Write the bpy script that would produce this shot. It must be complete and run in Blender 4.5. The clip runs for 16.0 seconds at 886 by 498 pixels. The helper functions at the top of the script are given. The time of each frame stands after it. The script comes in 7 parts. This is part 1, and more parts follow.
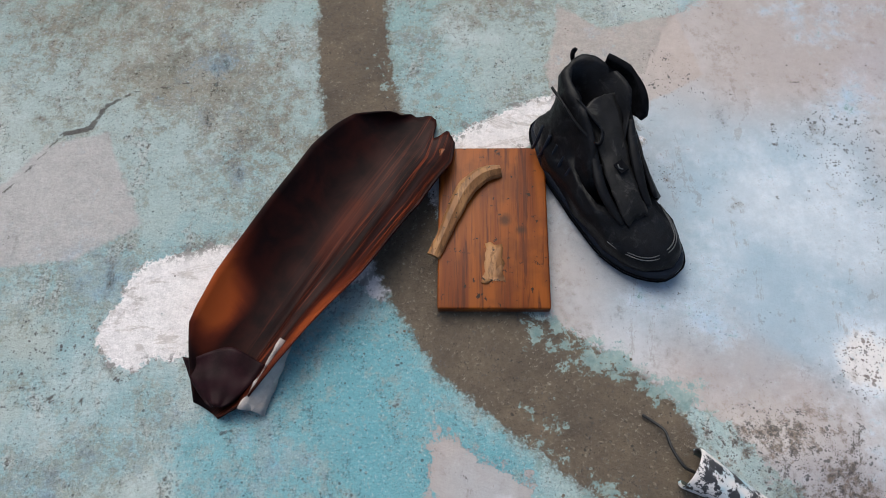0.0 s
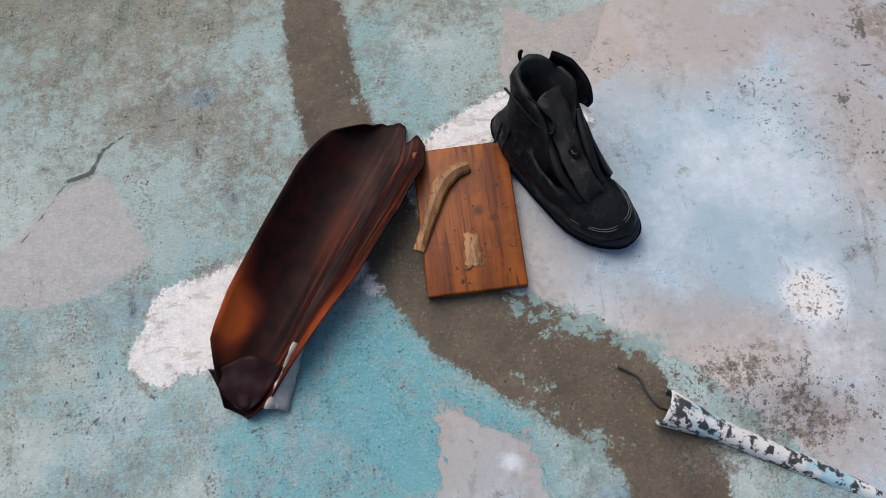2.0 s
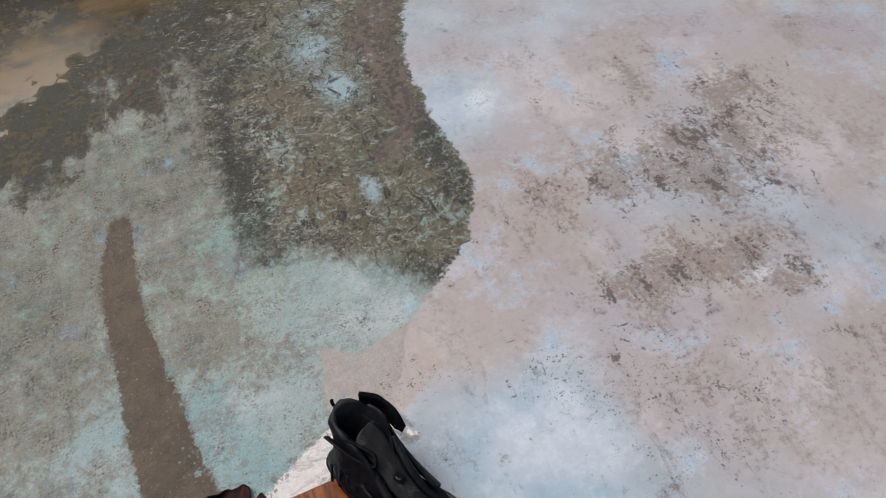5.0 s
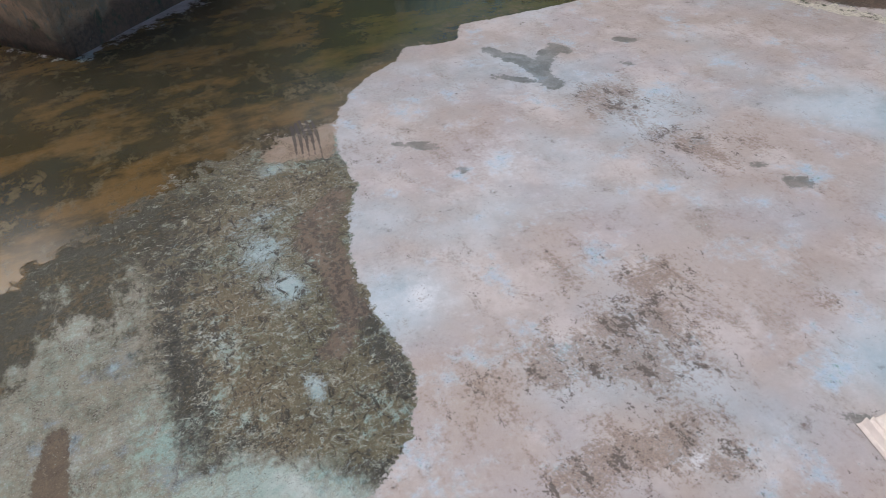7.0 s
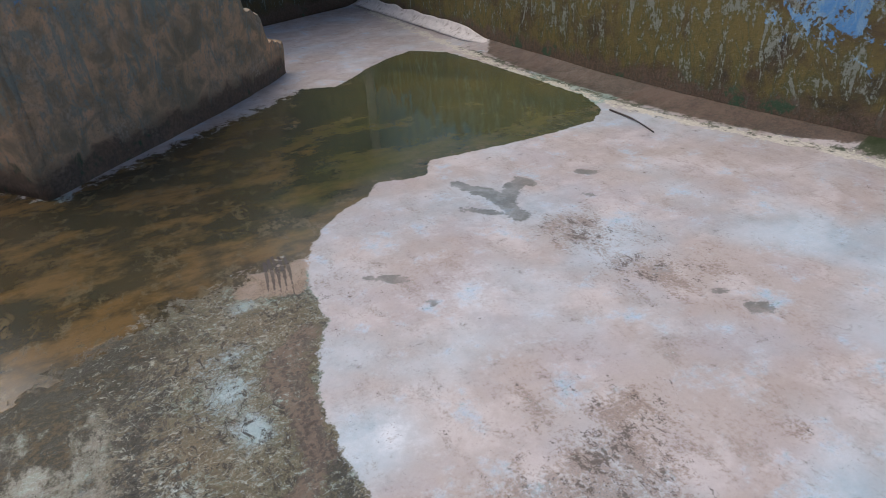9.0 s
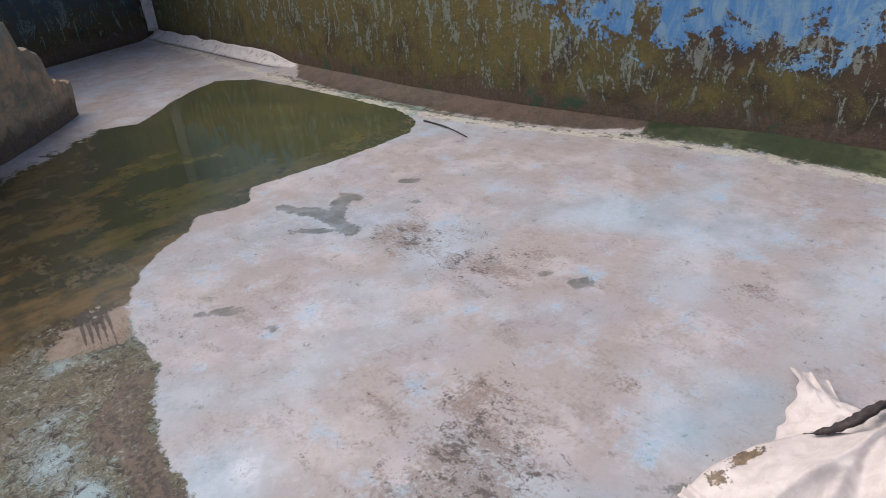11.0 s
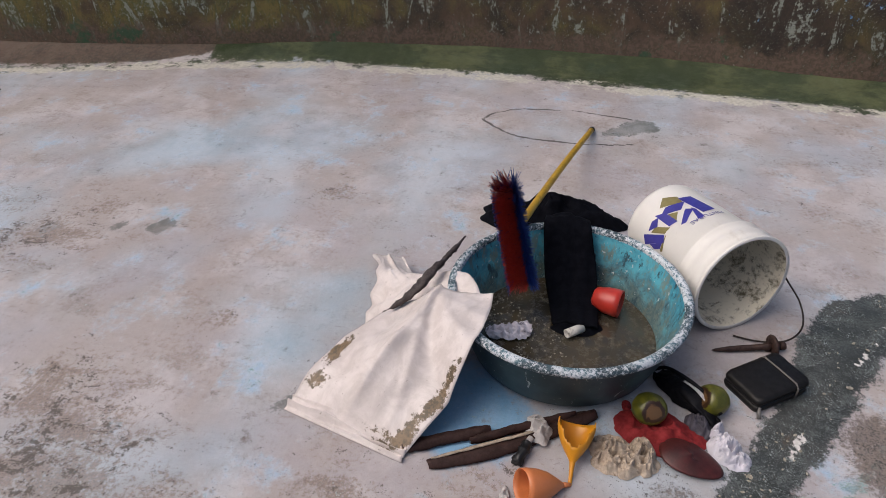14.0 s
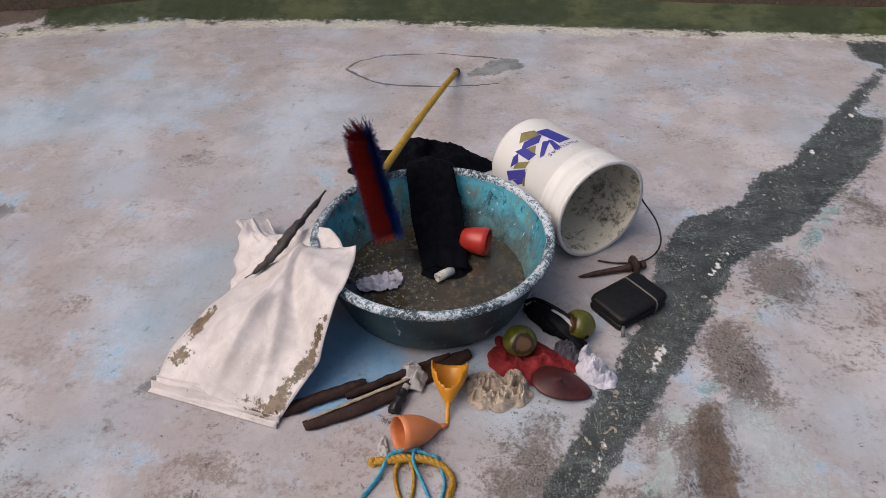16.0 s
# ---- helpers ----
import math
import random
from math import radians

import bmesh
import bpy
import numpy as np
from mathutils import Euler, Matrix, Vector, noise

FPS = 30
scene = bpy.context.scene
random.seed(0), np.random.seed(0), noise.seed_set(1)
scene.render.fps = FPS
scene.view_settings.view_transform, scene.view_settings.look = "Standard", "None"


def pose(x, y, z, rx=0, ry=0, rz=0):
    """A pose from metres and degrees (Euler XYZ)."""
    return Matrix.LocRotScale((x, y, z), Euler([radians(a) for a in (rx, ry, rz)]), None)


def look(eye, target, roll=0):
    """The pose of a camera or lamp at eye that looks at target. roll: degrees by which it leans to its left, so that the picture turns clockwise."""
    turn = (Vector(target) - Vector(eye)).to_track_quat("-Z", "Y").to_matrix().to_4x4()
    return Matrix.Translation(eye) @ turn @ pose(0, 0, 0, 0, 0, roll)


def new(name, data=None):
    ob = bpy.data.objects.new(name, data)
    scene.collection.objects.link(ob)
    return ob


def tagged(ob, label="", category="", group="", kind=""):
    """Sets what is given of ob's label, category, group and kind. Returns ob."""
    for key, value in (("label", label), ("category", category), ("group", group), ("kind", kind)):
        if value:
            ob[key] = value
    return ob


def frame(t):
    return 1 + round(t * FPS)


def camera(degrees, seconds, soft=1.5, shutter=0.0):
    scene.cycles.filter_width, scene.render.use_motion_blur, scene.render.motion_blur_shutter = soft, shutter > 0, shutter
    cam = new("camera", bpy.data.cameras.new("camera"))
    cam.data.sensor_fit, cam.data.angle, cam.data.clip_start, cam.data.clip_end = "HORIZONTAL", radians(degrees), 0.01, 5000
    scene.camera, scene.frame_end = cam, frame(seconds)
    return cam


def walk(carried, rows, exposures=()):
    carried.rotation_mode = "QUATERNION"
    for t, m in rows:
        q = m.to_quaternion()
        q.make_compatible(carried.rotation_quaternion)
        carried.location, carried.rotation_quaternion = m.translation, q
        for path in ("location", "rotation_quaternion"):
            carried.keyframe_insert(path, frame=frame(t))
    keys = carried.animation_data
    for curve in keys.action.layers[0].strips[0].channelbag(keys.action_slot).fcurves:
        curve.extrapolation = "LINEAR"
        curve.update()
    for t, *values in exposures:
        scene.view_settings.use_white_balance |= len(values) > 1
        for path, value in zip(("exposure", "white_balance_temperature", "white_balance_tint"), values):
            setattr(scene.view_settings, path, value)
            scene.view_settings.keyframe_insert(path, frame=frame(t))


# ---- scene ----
cam = camera(66.5, 16.0, 0.7)
PATH = [
    (0, (0.104, 0.041, 0.964), (0.034, 0.726, -0.914), -5.1),
    (0.5, (0.101, 0.028, 0.995), (0.028, 0.678, -0.895), -7.2),
    (1, (0.102, 0.027, 1.03), (0.036, 0.648, -0.87), -7.7),
    (1.5, (0.102, 0.03, 1.06), (0.033, 0.648, -0.841), -10.0),
    (2, (0.118, 0.035, 1.085), (0.077, 0.639, -0.821), -10.6),
    (2.5, (0.138, 0.027, 1.102), (0.095, 0.683, -0.787), -14.7),
    (3, (0.174, 0.046, 1.115), (0.211, 0.726, -0.765), -11.7),
    (3.5, (0.209, 0.058, 1.149), (0.287, 0.836, -0.692), -12.3),
    (4, (0.245, 0.076, 1.196), (0.445, 0.994, -0.57), -8.3),
    (4.2, (0.268, 0.078, 1.22), (0.506, 1.058, -0.507), -7.9),
    (6.3, (0.338, 0.064, 1.337), (0.86, 1.39, -0.067), -4.8),
    (6.5, (0.346, 0.063, 1.352), (0.893, 1.433, 0.001), -5.2),
    (7, (0.378, 0.052, 1.368), (0.998, 1.463, 0.094), -3.9),
    (7.5, (0.402, 0.052, 1.394), (1.052, 1.533, 0.218), -3.9),
    (8, (0.429, 0.049, 1.417), (1.125, 1.583, 0.34), -3.6),
    (8.2, (0.432, 0.047, 1.427), (1.136, 1.598, 0.379), -3.3),
    (10.3, (0.394, 0.013, 1.396), (1.404, 1.457, 0.45), -4.8),
    (10.5, (0.4, 0.007, 1.391), (1.457, 1.415, 0.443), -4.5),
    (11, (0.418, 0.008, 1.382), (1.597, 1.31, 0.425), -4.2),
    (11.5, (0.434, 0.001, 1.367), (1.73, 1.151, 0.368), -4.4),
    (12, (0.452, -0.016, 1.351), (1.846, 0.979, 0.319), -4.1),
    (12.5, (0.484, -0.041, 1.33), (1.94, 0.844, 0.283), -3.4),
    (13, (0.518, -0.063, 1.316), (2.015, 0.687, 0.222), -2.5),
    (13.5, (0.555, -0.104, 1.3), (2.115, 0.469, 0.186), -1.7),
    (14, (0.593, -0.15, 1.277), (2.18, 0.251, 0.127), -0.6),
    (14.5, (0.612, -0.197, 1.261), (2.189, 0.097, 0.067), -1.0),
    (15, (0.62, -0.231, 1.253), (2.194, -0.021, 0.037), -0.7),
    (15.5, (0.625, -0.238, 1.25), (2.186, -0.043, 0.016), -2.0),
    (16, (0.632, -0.257, 1.246), (2.18, -0.139, -0.014), -0.9),
]

# ---- light ----
EXPOSURES = ((0.0, 0.10, 6150, 5), (2.5, 0.05, 6150, 6), (4.2, -0.04, 6300, 7), (10.5, 0.11, 6350, 12), (12.5, -0.06, 6400, 12), (14.5, -0.10, 6480, 12), (16.0, -0.11, 6480, 13))
walk(cam, [(t, look(eye, target, roll)) for t, eye, target, roll in PATH], EXPOSURES)

SUN_ELEVATION, SUN_TURN = radians(54), radians(335)
world = bpy.data.worlds.new("overcast_sky")
scene.world = world
world.use_nodes = True
wn, wl = world.node_tree.nodes, world.node_tree.links
sky = wn.new("ShaderNodeTexSky")
sky.sky_type, sky.sun_disc = "NISHITA", False
sky.sun_elevation, sky.sun_rotation = SUN_ELEVATION, SUN_TURN
sky.air_density, sky.dust_density, sky.ozone_density = 1.0, 6.0, 1.0
wl.new(sky.outputs[0], wn["Background"].inputs[0])
wn["Background"].inputs[1].default_value = 0.115

sun = new("sun", bpy.data.lights.new("sun", "SUN"))
sun.data.energy, sun.data.angle, sun.data.color = 1.45, radians(60), (1.0, 0.95, 0.9)
# the sky's sun_rotation turns clockwise from +y
sun_way = Vector((math.sin(SUN_TURN) * math.cos(SUN_ELEVATION), math.cos(SUN_TURN) * math.cos(SUN_ELEVATION), math.sin(SUN_ELEVATION)))
sun.matrix_world = look(sun_way * 20, (0, 0, 0))


# ---- building tools ----
class Nodes:
    """Short ways to write a node material."""

    def __init__(self, name, rough=0.6, metal=0.0, spec=0.5):
        self.mat = bpy.data.materials.new(name)
        self.mat.use_nodes = True
        self.n, self.l = self.mat.node_tree.nodes, self.mat.node_tree.links
        self.b = self.n["Principled BSDF"]
        self.b.inputs["Roughness"].default_value = rough
        self.b.inputs["Metallic"].default_value = metal
        self.b.inputs["Specular IOR Level"].default_value = spec
        self._at = None

    def put(self, socket, v):
        if isinstance(v, bpy.types.NodeSocket):
            self.l.new(v, socket)
        elif isinstance(v, (tuple, list)):
            socket.default_value = (*v, 1.0) if len(v) == 3 and socket.type == "RGBA" else v
        else:
            socket.default_value = v

    def at(self):
        if self._at is None:
            self._at = self.n.new("ShaderNodeTexCoord").outputs["Object"]
        return self._at

    def scaled(self, x, y, z):
        m = self.n.new("ShaderNodeMapping")
        self.put(m.inputs[0], self.at())
        m.inputs["Scale"].default_value = (x, y, z)
        return m.outputs[0]

    def noise(self, scale, detail=4.0, rough=0.6, vec=None, warp=0.0):
        t = self.n.new("ShaderNodeTexNoise")
        self.put(t.inputs["Vector"], vec or self.at())
        t.inputs["Scale"].default_value, t.inputs["Detail"].default_value = scale, detail
        t.inputs["Roughness"].default_value, t.inputs["Distortion"].default_value = rough, warp
        return t.outputs[0]

    def cells(self, scale, vec=None, feature="F1", out=0):
        t = self.n.new("ShaderNodeTexVoronoi")
        t.feature = feature
        self.put(t.inputs["Vector"], vec or self.at())
        t.inputs["Scale"].default_value = scale
        return t.outputs[out]

    def calc(self, op, a, b=0.0, c=0.0):
        m = self.n.new("ShaderNodeMath")
        m.operation = op
        for i, v in enumerate((a, b, c)):
            self.put(m.inputs[i], v)
        return m.outputs[0]

    def step(self, v, lo, hi, a=0.0, b=1.0):
        m = self.n.new("ShaderNodeMapRange")
        m.interpolation_type = "SMOOTHSTEP"
        for i, x in enumerate((v, lo, hi, a, b)):
            self.put(m.inputs[i], x)
        return m.outputs[0]

    def mix(self, f, a, b, kind="MIX"):
        m = self.n.new("ShaderNodeMix")
        m.data_type, m.blend_type = "RGBA", kind
        self.put(m.inputs[0], f), self.put(m.inputs[6], a), self.put(m.inputs[7], b)
        return m.outputs[2]

    def pair(self, x, y):
        c = self.n.new("ShaderNodeCombineXYZ")
        self.put(c.inputs[0], x), self.put(c.inputs[1], y)
        return c.outputs[0]

    def attr(self, name):
        a = self.n.new("ShaderNodeAttribute")
        a.attribute_name = name
        return a.outputs["Fac"]

    def rand(self):
        return self.n.new("ShaderNodeObjectInfo").outputs["Random"]

    def bump(self, h, distance=0.002, strength=0.6):
        b = self.n.new("ShaderNodeBump")
        b.inputs["Strength"].default_value, b.inputs["Distance"].default_value = strength, distance
        self.put(b.inputs["Height"], h)
        self.put(self.b.inputs["Normal"], b.outputs[0])

    def done(self, colour, rough=None):
        self.put(self.b.inputs["Base Color"], colour)
        if rough is not None:
            self.put(self.b.inputs["Roughness"], rough)
        return self.mat


def link(name, bm, material, smooth=True):
    me = bpy.data.meshes.new(name)
    bmesh.ops.recalc_face_normals(bm, faces=bm.faces)
    for f in bm.faces:
        f.smooth = smooth
    bm.to_mesh(me)
    bm.free()
    me.materials.append(material)
    return new(name, me)


def thing(name, bm, material, label, category, group="", smooth=True):
    return tagged(link(name, bm, material, smooth), label, category, group)


def base(name, m, label, category, group=""):
    ob = new(name)
    ob.empty_display_size = 0.03
    ob.matrix_world = m
    return tagged(ob, label, category, group)


def part(name, bm, material, parent, label="", smooth=True):
    ob = link(name, bm, material, smooth)
    ob.parent = parent
    return tagged(ob, label) if label else ob


def sheet(points, closed_v=False, thick=0.0):
    """A bmesh through rows of points (rows, columns, 3); thick gives it a second side below."""
    p = np.asarray(points, float)
    bm = bmesh.new()
    rows, cols = p.shape[:2]
    v = [[bm.verts.new(p[i, j]) for j in range(cols)] for i in range(rows)]
    for i in range(rows - 1):
        for j in range(cols if closed_v else cols - 1):
            k = (j + 1) % cols
            bm.faces.new((v[i][j], v[i][k], v[i + 1][k], v[i + 1][j]))
    if thick:
        bmesh.ops.recalc_face_normals(bm, faces=bm.faces)
        bmesh.ops.solidify(bm, geom=bm.faces[:], thickness=thick)
    return bm


def lathe(profile, seg=64, wobble=0.0, seed=0.0):
    """Turns (radius, z) about z."""
    a = np.linspace(0, 2 * np.pi, seg, endpoint=False)
    w = 1 + wobble * (np.sin(3 * a + seed) + 0.6 * np.sin(5 * a + 2 * seed))
    p = [[(r * c * k, r * s * k, z) for c, s, k in zip(np.cos(a), np.sin(a), w)] for r, z in profile]
    bm = sheet(p, closed_v=True)
    bmesh.ops.remove_doubles(bm, verts=bm.verts, dist=1e-5)
    return bm


def tube(points, radius, seg=10, bm=None, flat=1.0):
    """A round bar along points; radius may be one number or one for each point."""
    bm = bm or bmesh.new()
    pts = [Vector(p) for p in points]
    rad = radius if hasattr(radius, "__len__") else [radius] * len(pts)
    rings, side = [], None
    for i, p in enumerate(pts):
        way = (pts[min(i + 1, len(pts) - 1)] - pts[max(i - 1, 0)]).normalized()
        side = way.cross((0, 0, 1) if abs(way.z) < 0.95 else (0, 1, 0)) if side is None else side - way * side.dot(way)
        side.normalize()
        up = side.cross(way)
        rings.append([bm.verts.new(p + (side * math.cos(a) + up * math.sin(a) * flat) * rad[i]) for a in (2 * math.pi * k / seg for k in range(seg))])
    for r, s in zip(rings, rings[1:]):
        for k in range(seg):
            bm.faces.new((r[k], r[(k + 1) % seg], s[(k + 1) % seg], s[k]))
    bm.faces.new(rings[0]), bm.faces.new(rings[-1])
    return bm


def box(bm, x0, x1, y0, y1, z0, z1, bevel=0.0):
    made = bmesh.ops.create_cube(bm, size=1.0)["verts"]
    for v in made:
        v.co = Vector(((x0 + x1) / 2 + v.co.x * (x1 - x0), (y0 + y1) / 2 + v.co.y * (y1 - y0), (z0 + z1) / 2 + v.co.z * (z1 - z0)))
    if bevel:
        edges = list({e for v in made for e in v.link_edges})
        bmesh.ops.bevel(bm, geom=edges, offset=bevel, segments=2, affect="EDGES", profile=0.6)
    return bm


def spline(points, n):
    """n points along a smooth curve through points."""
    p = np.asarray(points, float)
    t = np.arange(len(p))
    out = []
    for s in np.linspace(0, len(p) - 1, n):
        i = min(int(s), len(p) - 2)
        u = s - i
        a, b, c, d = p[max(i - 1, 0)], p[i], p[i + 1], p[min(i + 2, len(p) - 1)]
        out.append(0.5 * (2 * b + (c - a) * u + (2 * a - 5 * b + 4 * c - d) * u ** 2 + (3 * b - a - 3 * c + d) * u ** 3))
    return np.array(out)


def rumple(bm, amount, scale, seed=0.0):
    """Uneven form by noise, along the normals."""
    bm.normal_update()
    move = [(v, v.normal * (noise.fractal(v.co * scale + Vector((seed, seed * 2, 0)), 0.7, 2.0, 4) * amount)) for v in bm.verts]
    for v, d in move:
        v.co += d
    return bm


# ---- the plan of the floor: signed distances, positive inside ----
def inside(X, Y, outline):
    """Signed distance to a closed outline."""
    q = np.asarray(outline, float)
    d, win = np.full(X.shape, 1e9), np.zeros(X.shape, bool)
    for (ax, ay), (bx, by) in zip(q, np.roll(q, -1, 0)):
        ex, ey = bx - ax, by - ay
        t = np.clip(((X - ax) * ex + (Y - ay) * ey) / (ex * ex + ey * ey), 0, 1)
        d = np.minimum(d, np.hypot(X - ax - t * ex, Y - ay - t * ey))
        if ey:
            win ^= ((ay > Y) != (by > Y)) & (X < ex * (Y - ay) / ey + ax)
    return np.where(win, d, -d)


def along(X, Y, line):
    """Signed distance to a band along (x, y, half width)."""
    d = np.full(X.shape, -1e9)
    for (ax, ay, ar), (bx, by, br) in zip(line, line[1:]):
        ex, ey = bx - ax, by - ay
        t = np.clip(((X - ax) * ex + (Y - ay) * ey) / (ex * ex + ey * ey), 0, 1)
        d = np.maximum(d, ar + (br - ar) * t - np.hypot(X - ax - t * ex, Y - ay - t * ey))
    return d


def spots(X, Y, rows):
    """Soft round patches (x, y, radius along x, along y, weight), summed."""
    s = np.zeros(X.shape)
    for x, y, rx, ry, w in rows:
        s += w * np.exp(-((X - x) / rx) ** 2 - ((Y - y) / ry) ** 2)
    return s


WALL_Y = (-4.0, -1.3, -0.5, 0.4, 1.4, 2.2, 2.8, 3.8, 5.2, 8.1)
WALL_X = (4.05, 4.13, 4.25, 4.24, 4.12, 3.90, 3.78, 3.68, 3.62, 3.55)


def wall_x(y):
    return np.interp(y, WALL_Y, WALL_X)


def floor_height(X, Y):
    """Small relief: the cove at the wall, the mortar mound over the pipe, the ridge by the gutter strip."""
    cove = np.clip(1 - (wall_x(Y) - X) / 0.22, 0, 1)
    mound = np.exp(-((X - 0.56 + 0.3 * (Y - 0.1)) / 0.13) ** 2 - ((Y - 0.10) / 0.05) ** 2)
    ridge = np.clip(along(X, Y, RIDGE), -0.1, 0.05)
    sunk = np.clip(along(X, Y, STRIP), -0.01, 0.01)
    return 0.05 * cove ** 1.6 + 0.022 * mound + 0.02 * np.clip((ridge + 0.06) / 0.08, 0, 1) ** 2 - 0.15 * np.clip(sunk, 0, 0.01)


STRIP = ((-0.105, 1.385, 0.03), (-0.127, 1.25, 0.04), (-0.127, 1.10, 0.042), (-0.11, 0.95, 0.05), (-0.095, 0.8, 0.06), (-0.075, 0.65, 0.062), (-0.02, 0.48, 0.06),
         (0.04, 0.34, 0.055), (0.12, 0.25, 0.07), (0.22, 0.19, 0.085), (0.32, 0.12, 0.085), (0.39, 0.03, 0.07), (0.42, -0.1, 0.07))
GUTTER = ((3.95, -2.15, 0.16), (3.4, -1.86, 0.13), (3.05, -1.66, 0.09), (2.48, -1.16, 0.09), (2.1, -0.86, 0.1), (1.75, -0.65, 0.085), (1.47, -0.48, 0.085), (1.25, -0.36, 0.08), (0.9, -0.18, 0.08), (0.7, -0.05, 0.05))
SLIME = ((1.10, -0.26), (1.381, -0.392), (1.582, -0.490), (1.754, -0.587), (1.957, -0.690), (2.171, -0.762), (2.311, -0.845), (2.388, -0.930), (2.425, -1.050), (2.52, -1.11), (2.609, -1.165), (2.686, -1.290), (2.887, -1.445), (3.115, -1.620), (3.552, -1.975),
         (3.53, -2.0), (3.06, -1.66), (3.02, -1.75), (2.777, -1.637), (2.554, -1.437), (2.301, -1.208), (2.213, -1.067), (2.132, -0.966), (1.966, -0.872), (1.820, -0.789), (1.673, -0.692), (1.514, -0.579), (1.387, -0.500), (1.10, -0.36))
CHIPS = ((3.09, -1.668, 0.10, 0.010), (3.25, -1.78, 0.12, 0.005), (2.89, -1.505, 0.05, 0.009), (2.785, -1.41, 0.07, 0.010), (2.65, -1.298, 0.03, 0.009), (2.28, -1.02, 0.03, 0.010), (2.15, -0.935, 0.06, 0.010), (2.10, -0.90, 0.03, 0.008), (1.79, -0.70, 0.03, 0.008), (1.75, -0.68, 0.03, 0.007), (1.515, -0.528, 0.014, 0.009), (1.461, -0.508, 0.016, 0.006), (1.49, -0.52, 0.012, 0.005))
RIDGE = ((3.1, -1.95, 0.03), (2.45, -1.38, 0.03), (1.95, -1.0, 0.03), (1.6, -0.78, 0.03), (1.3, -0.58, 0.03), (0.9, -0.36, 0.03))


# ---- floor material ----
def floor_material():
    m = Nodes("painted_concrete", 0.5, spec=0.4)

    def N(scale, detail=6, rough=0.65, vec=None, warp=0.0, half=0.17):
        """Noise spread over 0 to 1."""
        r = m.n.new("ShaderNodeMapRange")
        r.clamp = False
        m.put(r.inputs[0], m.noise(scale, detail, rough, vec, warp))
        r.inputs[1].default_value, r.inputs[2].default_value = 0.5 - half, 0.5 + half
        return r.outputs[0]

    def blend(a, b, f=0.5):
        """Two noises laid together, spread again."""
        v = m.calc("ADD", m.calc("MULTIPLY", a, 1 - f), m.calc("MULTIPLY", b, f))
        return m.calc("ADD", m.calc("MULTIPLY", m.calc("SUBTRACT", v, 0.5), 1.38), 0.5)

    def cover(share, tex, soft=0.12):
        """A mask over about that share of the surface."""
        lo = m.calc("SUBTRACT", 1.0 - soft, share)
        return m.step(tex, lo, m.calc("ADD", lo, 2 * soft))

    def part_of(mask, f):
        return m.calc("MULTIPLY", mask, f)

    def amount(name, k=1.0, top=1.0):
        return m.calc("MINIMUM", m.calc("MULTIPLY", m.attr(name), k), top)

    stretch = m.scaled(1, 0.55, 1)
    n1, n2, n5, n11 = N(1.4, 4, 0.55), N(2.3, 5, 0.6), N(5, 8, 0.72), N(11, 8, 0.72)
    n20, n60, n150 = N(20, 7, 0.75, stretch, 0.3), N(60, 6, 0.75), N(170, 4, 0.8)
    smear, mottle, crumb = blend(N(9, 8, 0.75, stretch, 0.3), N(75, 6, 0.8)), blend(n5, N(48, 6, 0.8), 0.5), blend(n20, n150, 0.55)

    def edge(name, a=0.03, b=0.02, soft=0.006):
        v = m.calc("ADD", m.attr(name), m.calc("MULTIPLY", m.calc("SUBTRACT", n11, 0.5), a * 0.7))
        v = m.calc("ADD", v, m.calc("MULTIPLY", m.calc("SUBTRACT", n60, 0.5), b * 0.6))
        return m.step(v, -soft, soft)

    def pits(scale, rarity, size=0.42):
        """Separate dark pits of uneven size."""
        r = m.calc("MULTIPLY", m.calc("SUBTRACT", m.noise(scale * 0.33, 2, 0.6), rarity), size * 4)
        return m.step(m.calc("SUBTRACT", m.cells(scale), r), -0.05, 0.05, 1.0, 0.0)

    # old sea-green paint
    teal = m.mix(n1, (0.32, 0.435, 0.445), (0.42, 0.475, 0.445))
    teal = m.mix(part_of(cover(0.40, n2), 0.55), teal, (0.20, 0.40, 0.45))
    green = m.n.new("ShaderNodeSeparateXYZ")
    m.put(green.inputs[0], m.at())
    teal = m.mix(part_of(m.step(m.calc("ADD", green.outputs["Y"], m.calc("MULTIPLY", n2, 0.5)), 0.85, 1.5), 0.6), teal, (0.25, 0.36, 0.30))
    teal = m.mix(part_of(cover(0.42, mottle), 0.65), teal, (0.27, 0.265, 0.205))
    teal = m.mix(part_of(cover(0.30, N(3.6, 6, 0.65), 0.25), 0.75), teal, (0.52, 0.58, 0.57))
    teal = m.mix(part_of(cover(0.22, n20), 0.75), teal, (0.50, 0.53, 0.51))
    teal = m.mix(part_of(cover(0.24, crumb), 0.7), teal, (0.12, 0.145, 0.135))
    teal = m.mix(part_of(pits(150, 0.52), 0.8), teal, (0.05, 0.06, 0.06))
    teal = m.mix(part_of(pits(330, 0.50), 0.7), teal, (0.07, 0.08, 0.075))
    colour = teal
    colour = m.mix(part_of(cover(amount("ochre", 0.95, 0.9), blend(mottle, n20, 0.4), 0.38), 0.72), colour, m.mix(cover(0.4, blend(n11, n60, 0.5), 0.3), (0.225, 0.18, 0.125), (0.115, 0.095, 0.058)))
    colour = m.mix(part_of(cover(amount("ochre", 0.22, 0.26), crumb, 0.08), 0.8), colour, (0.055, 0.05, 0.035))
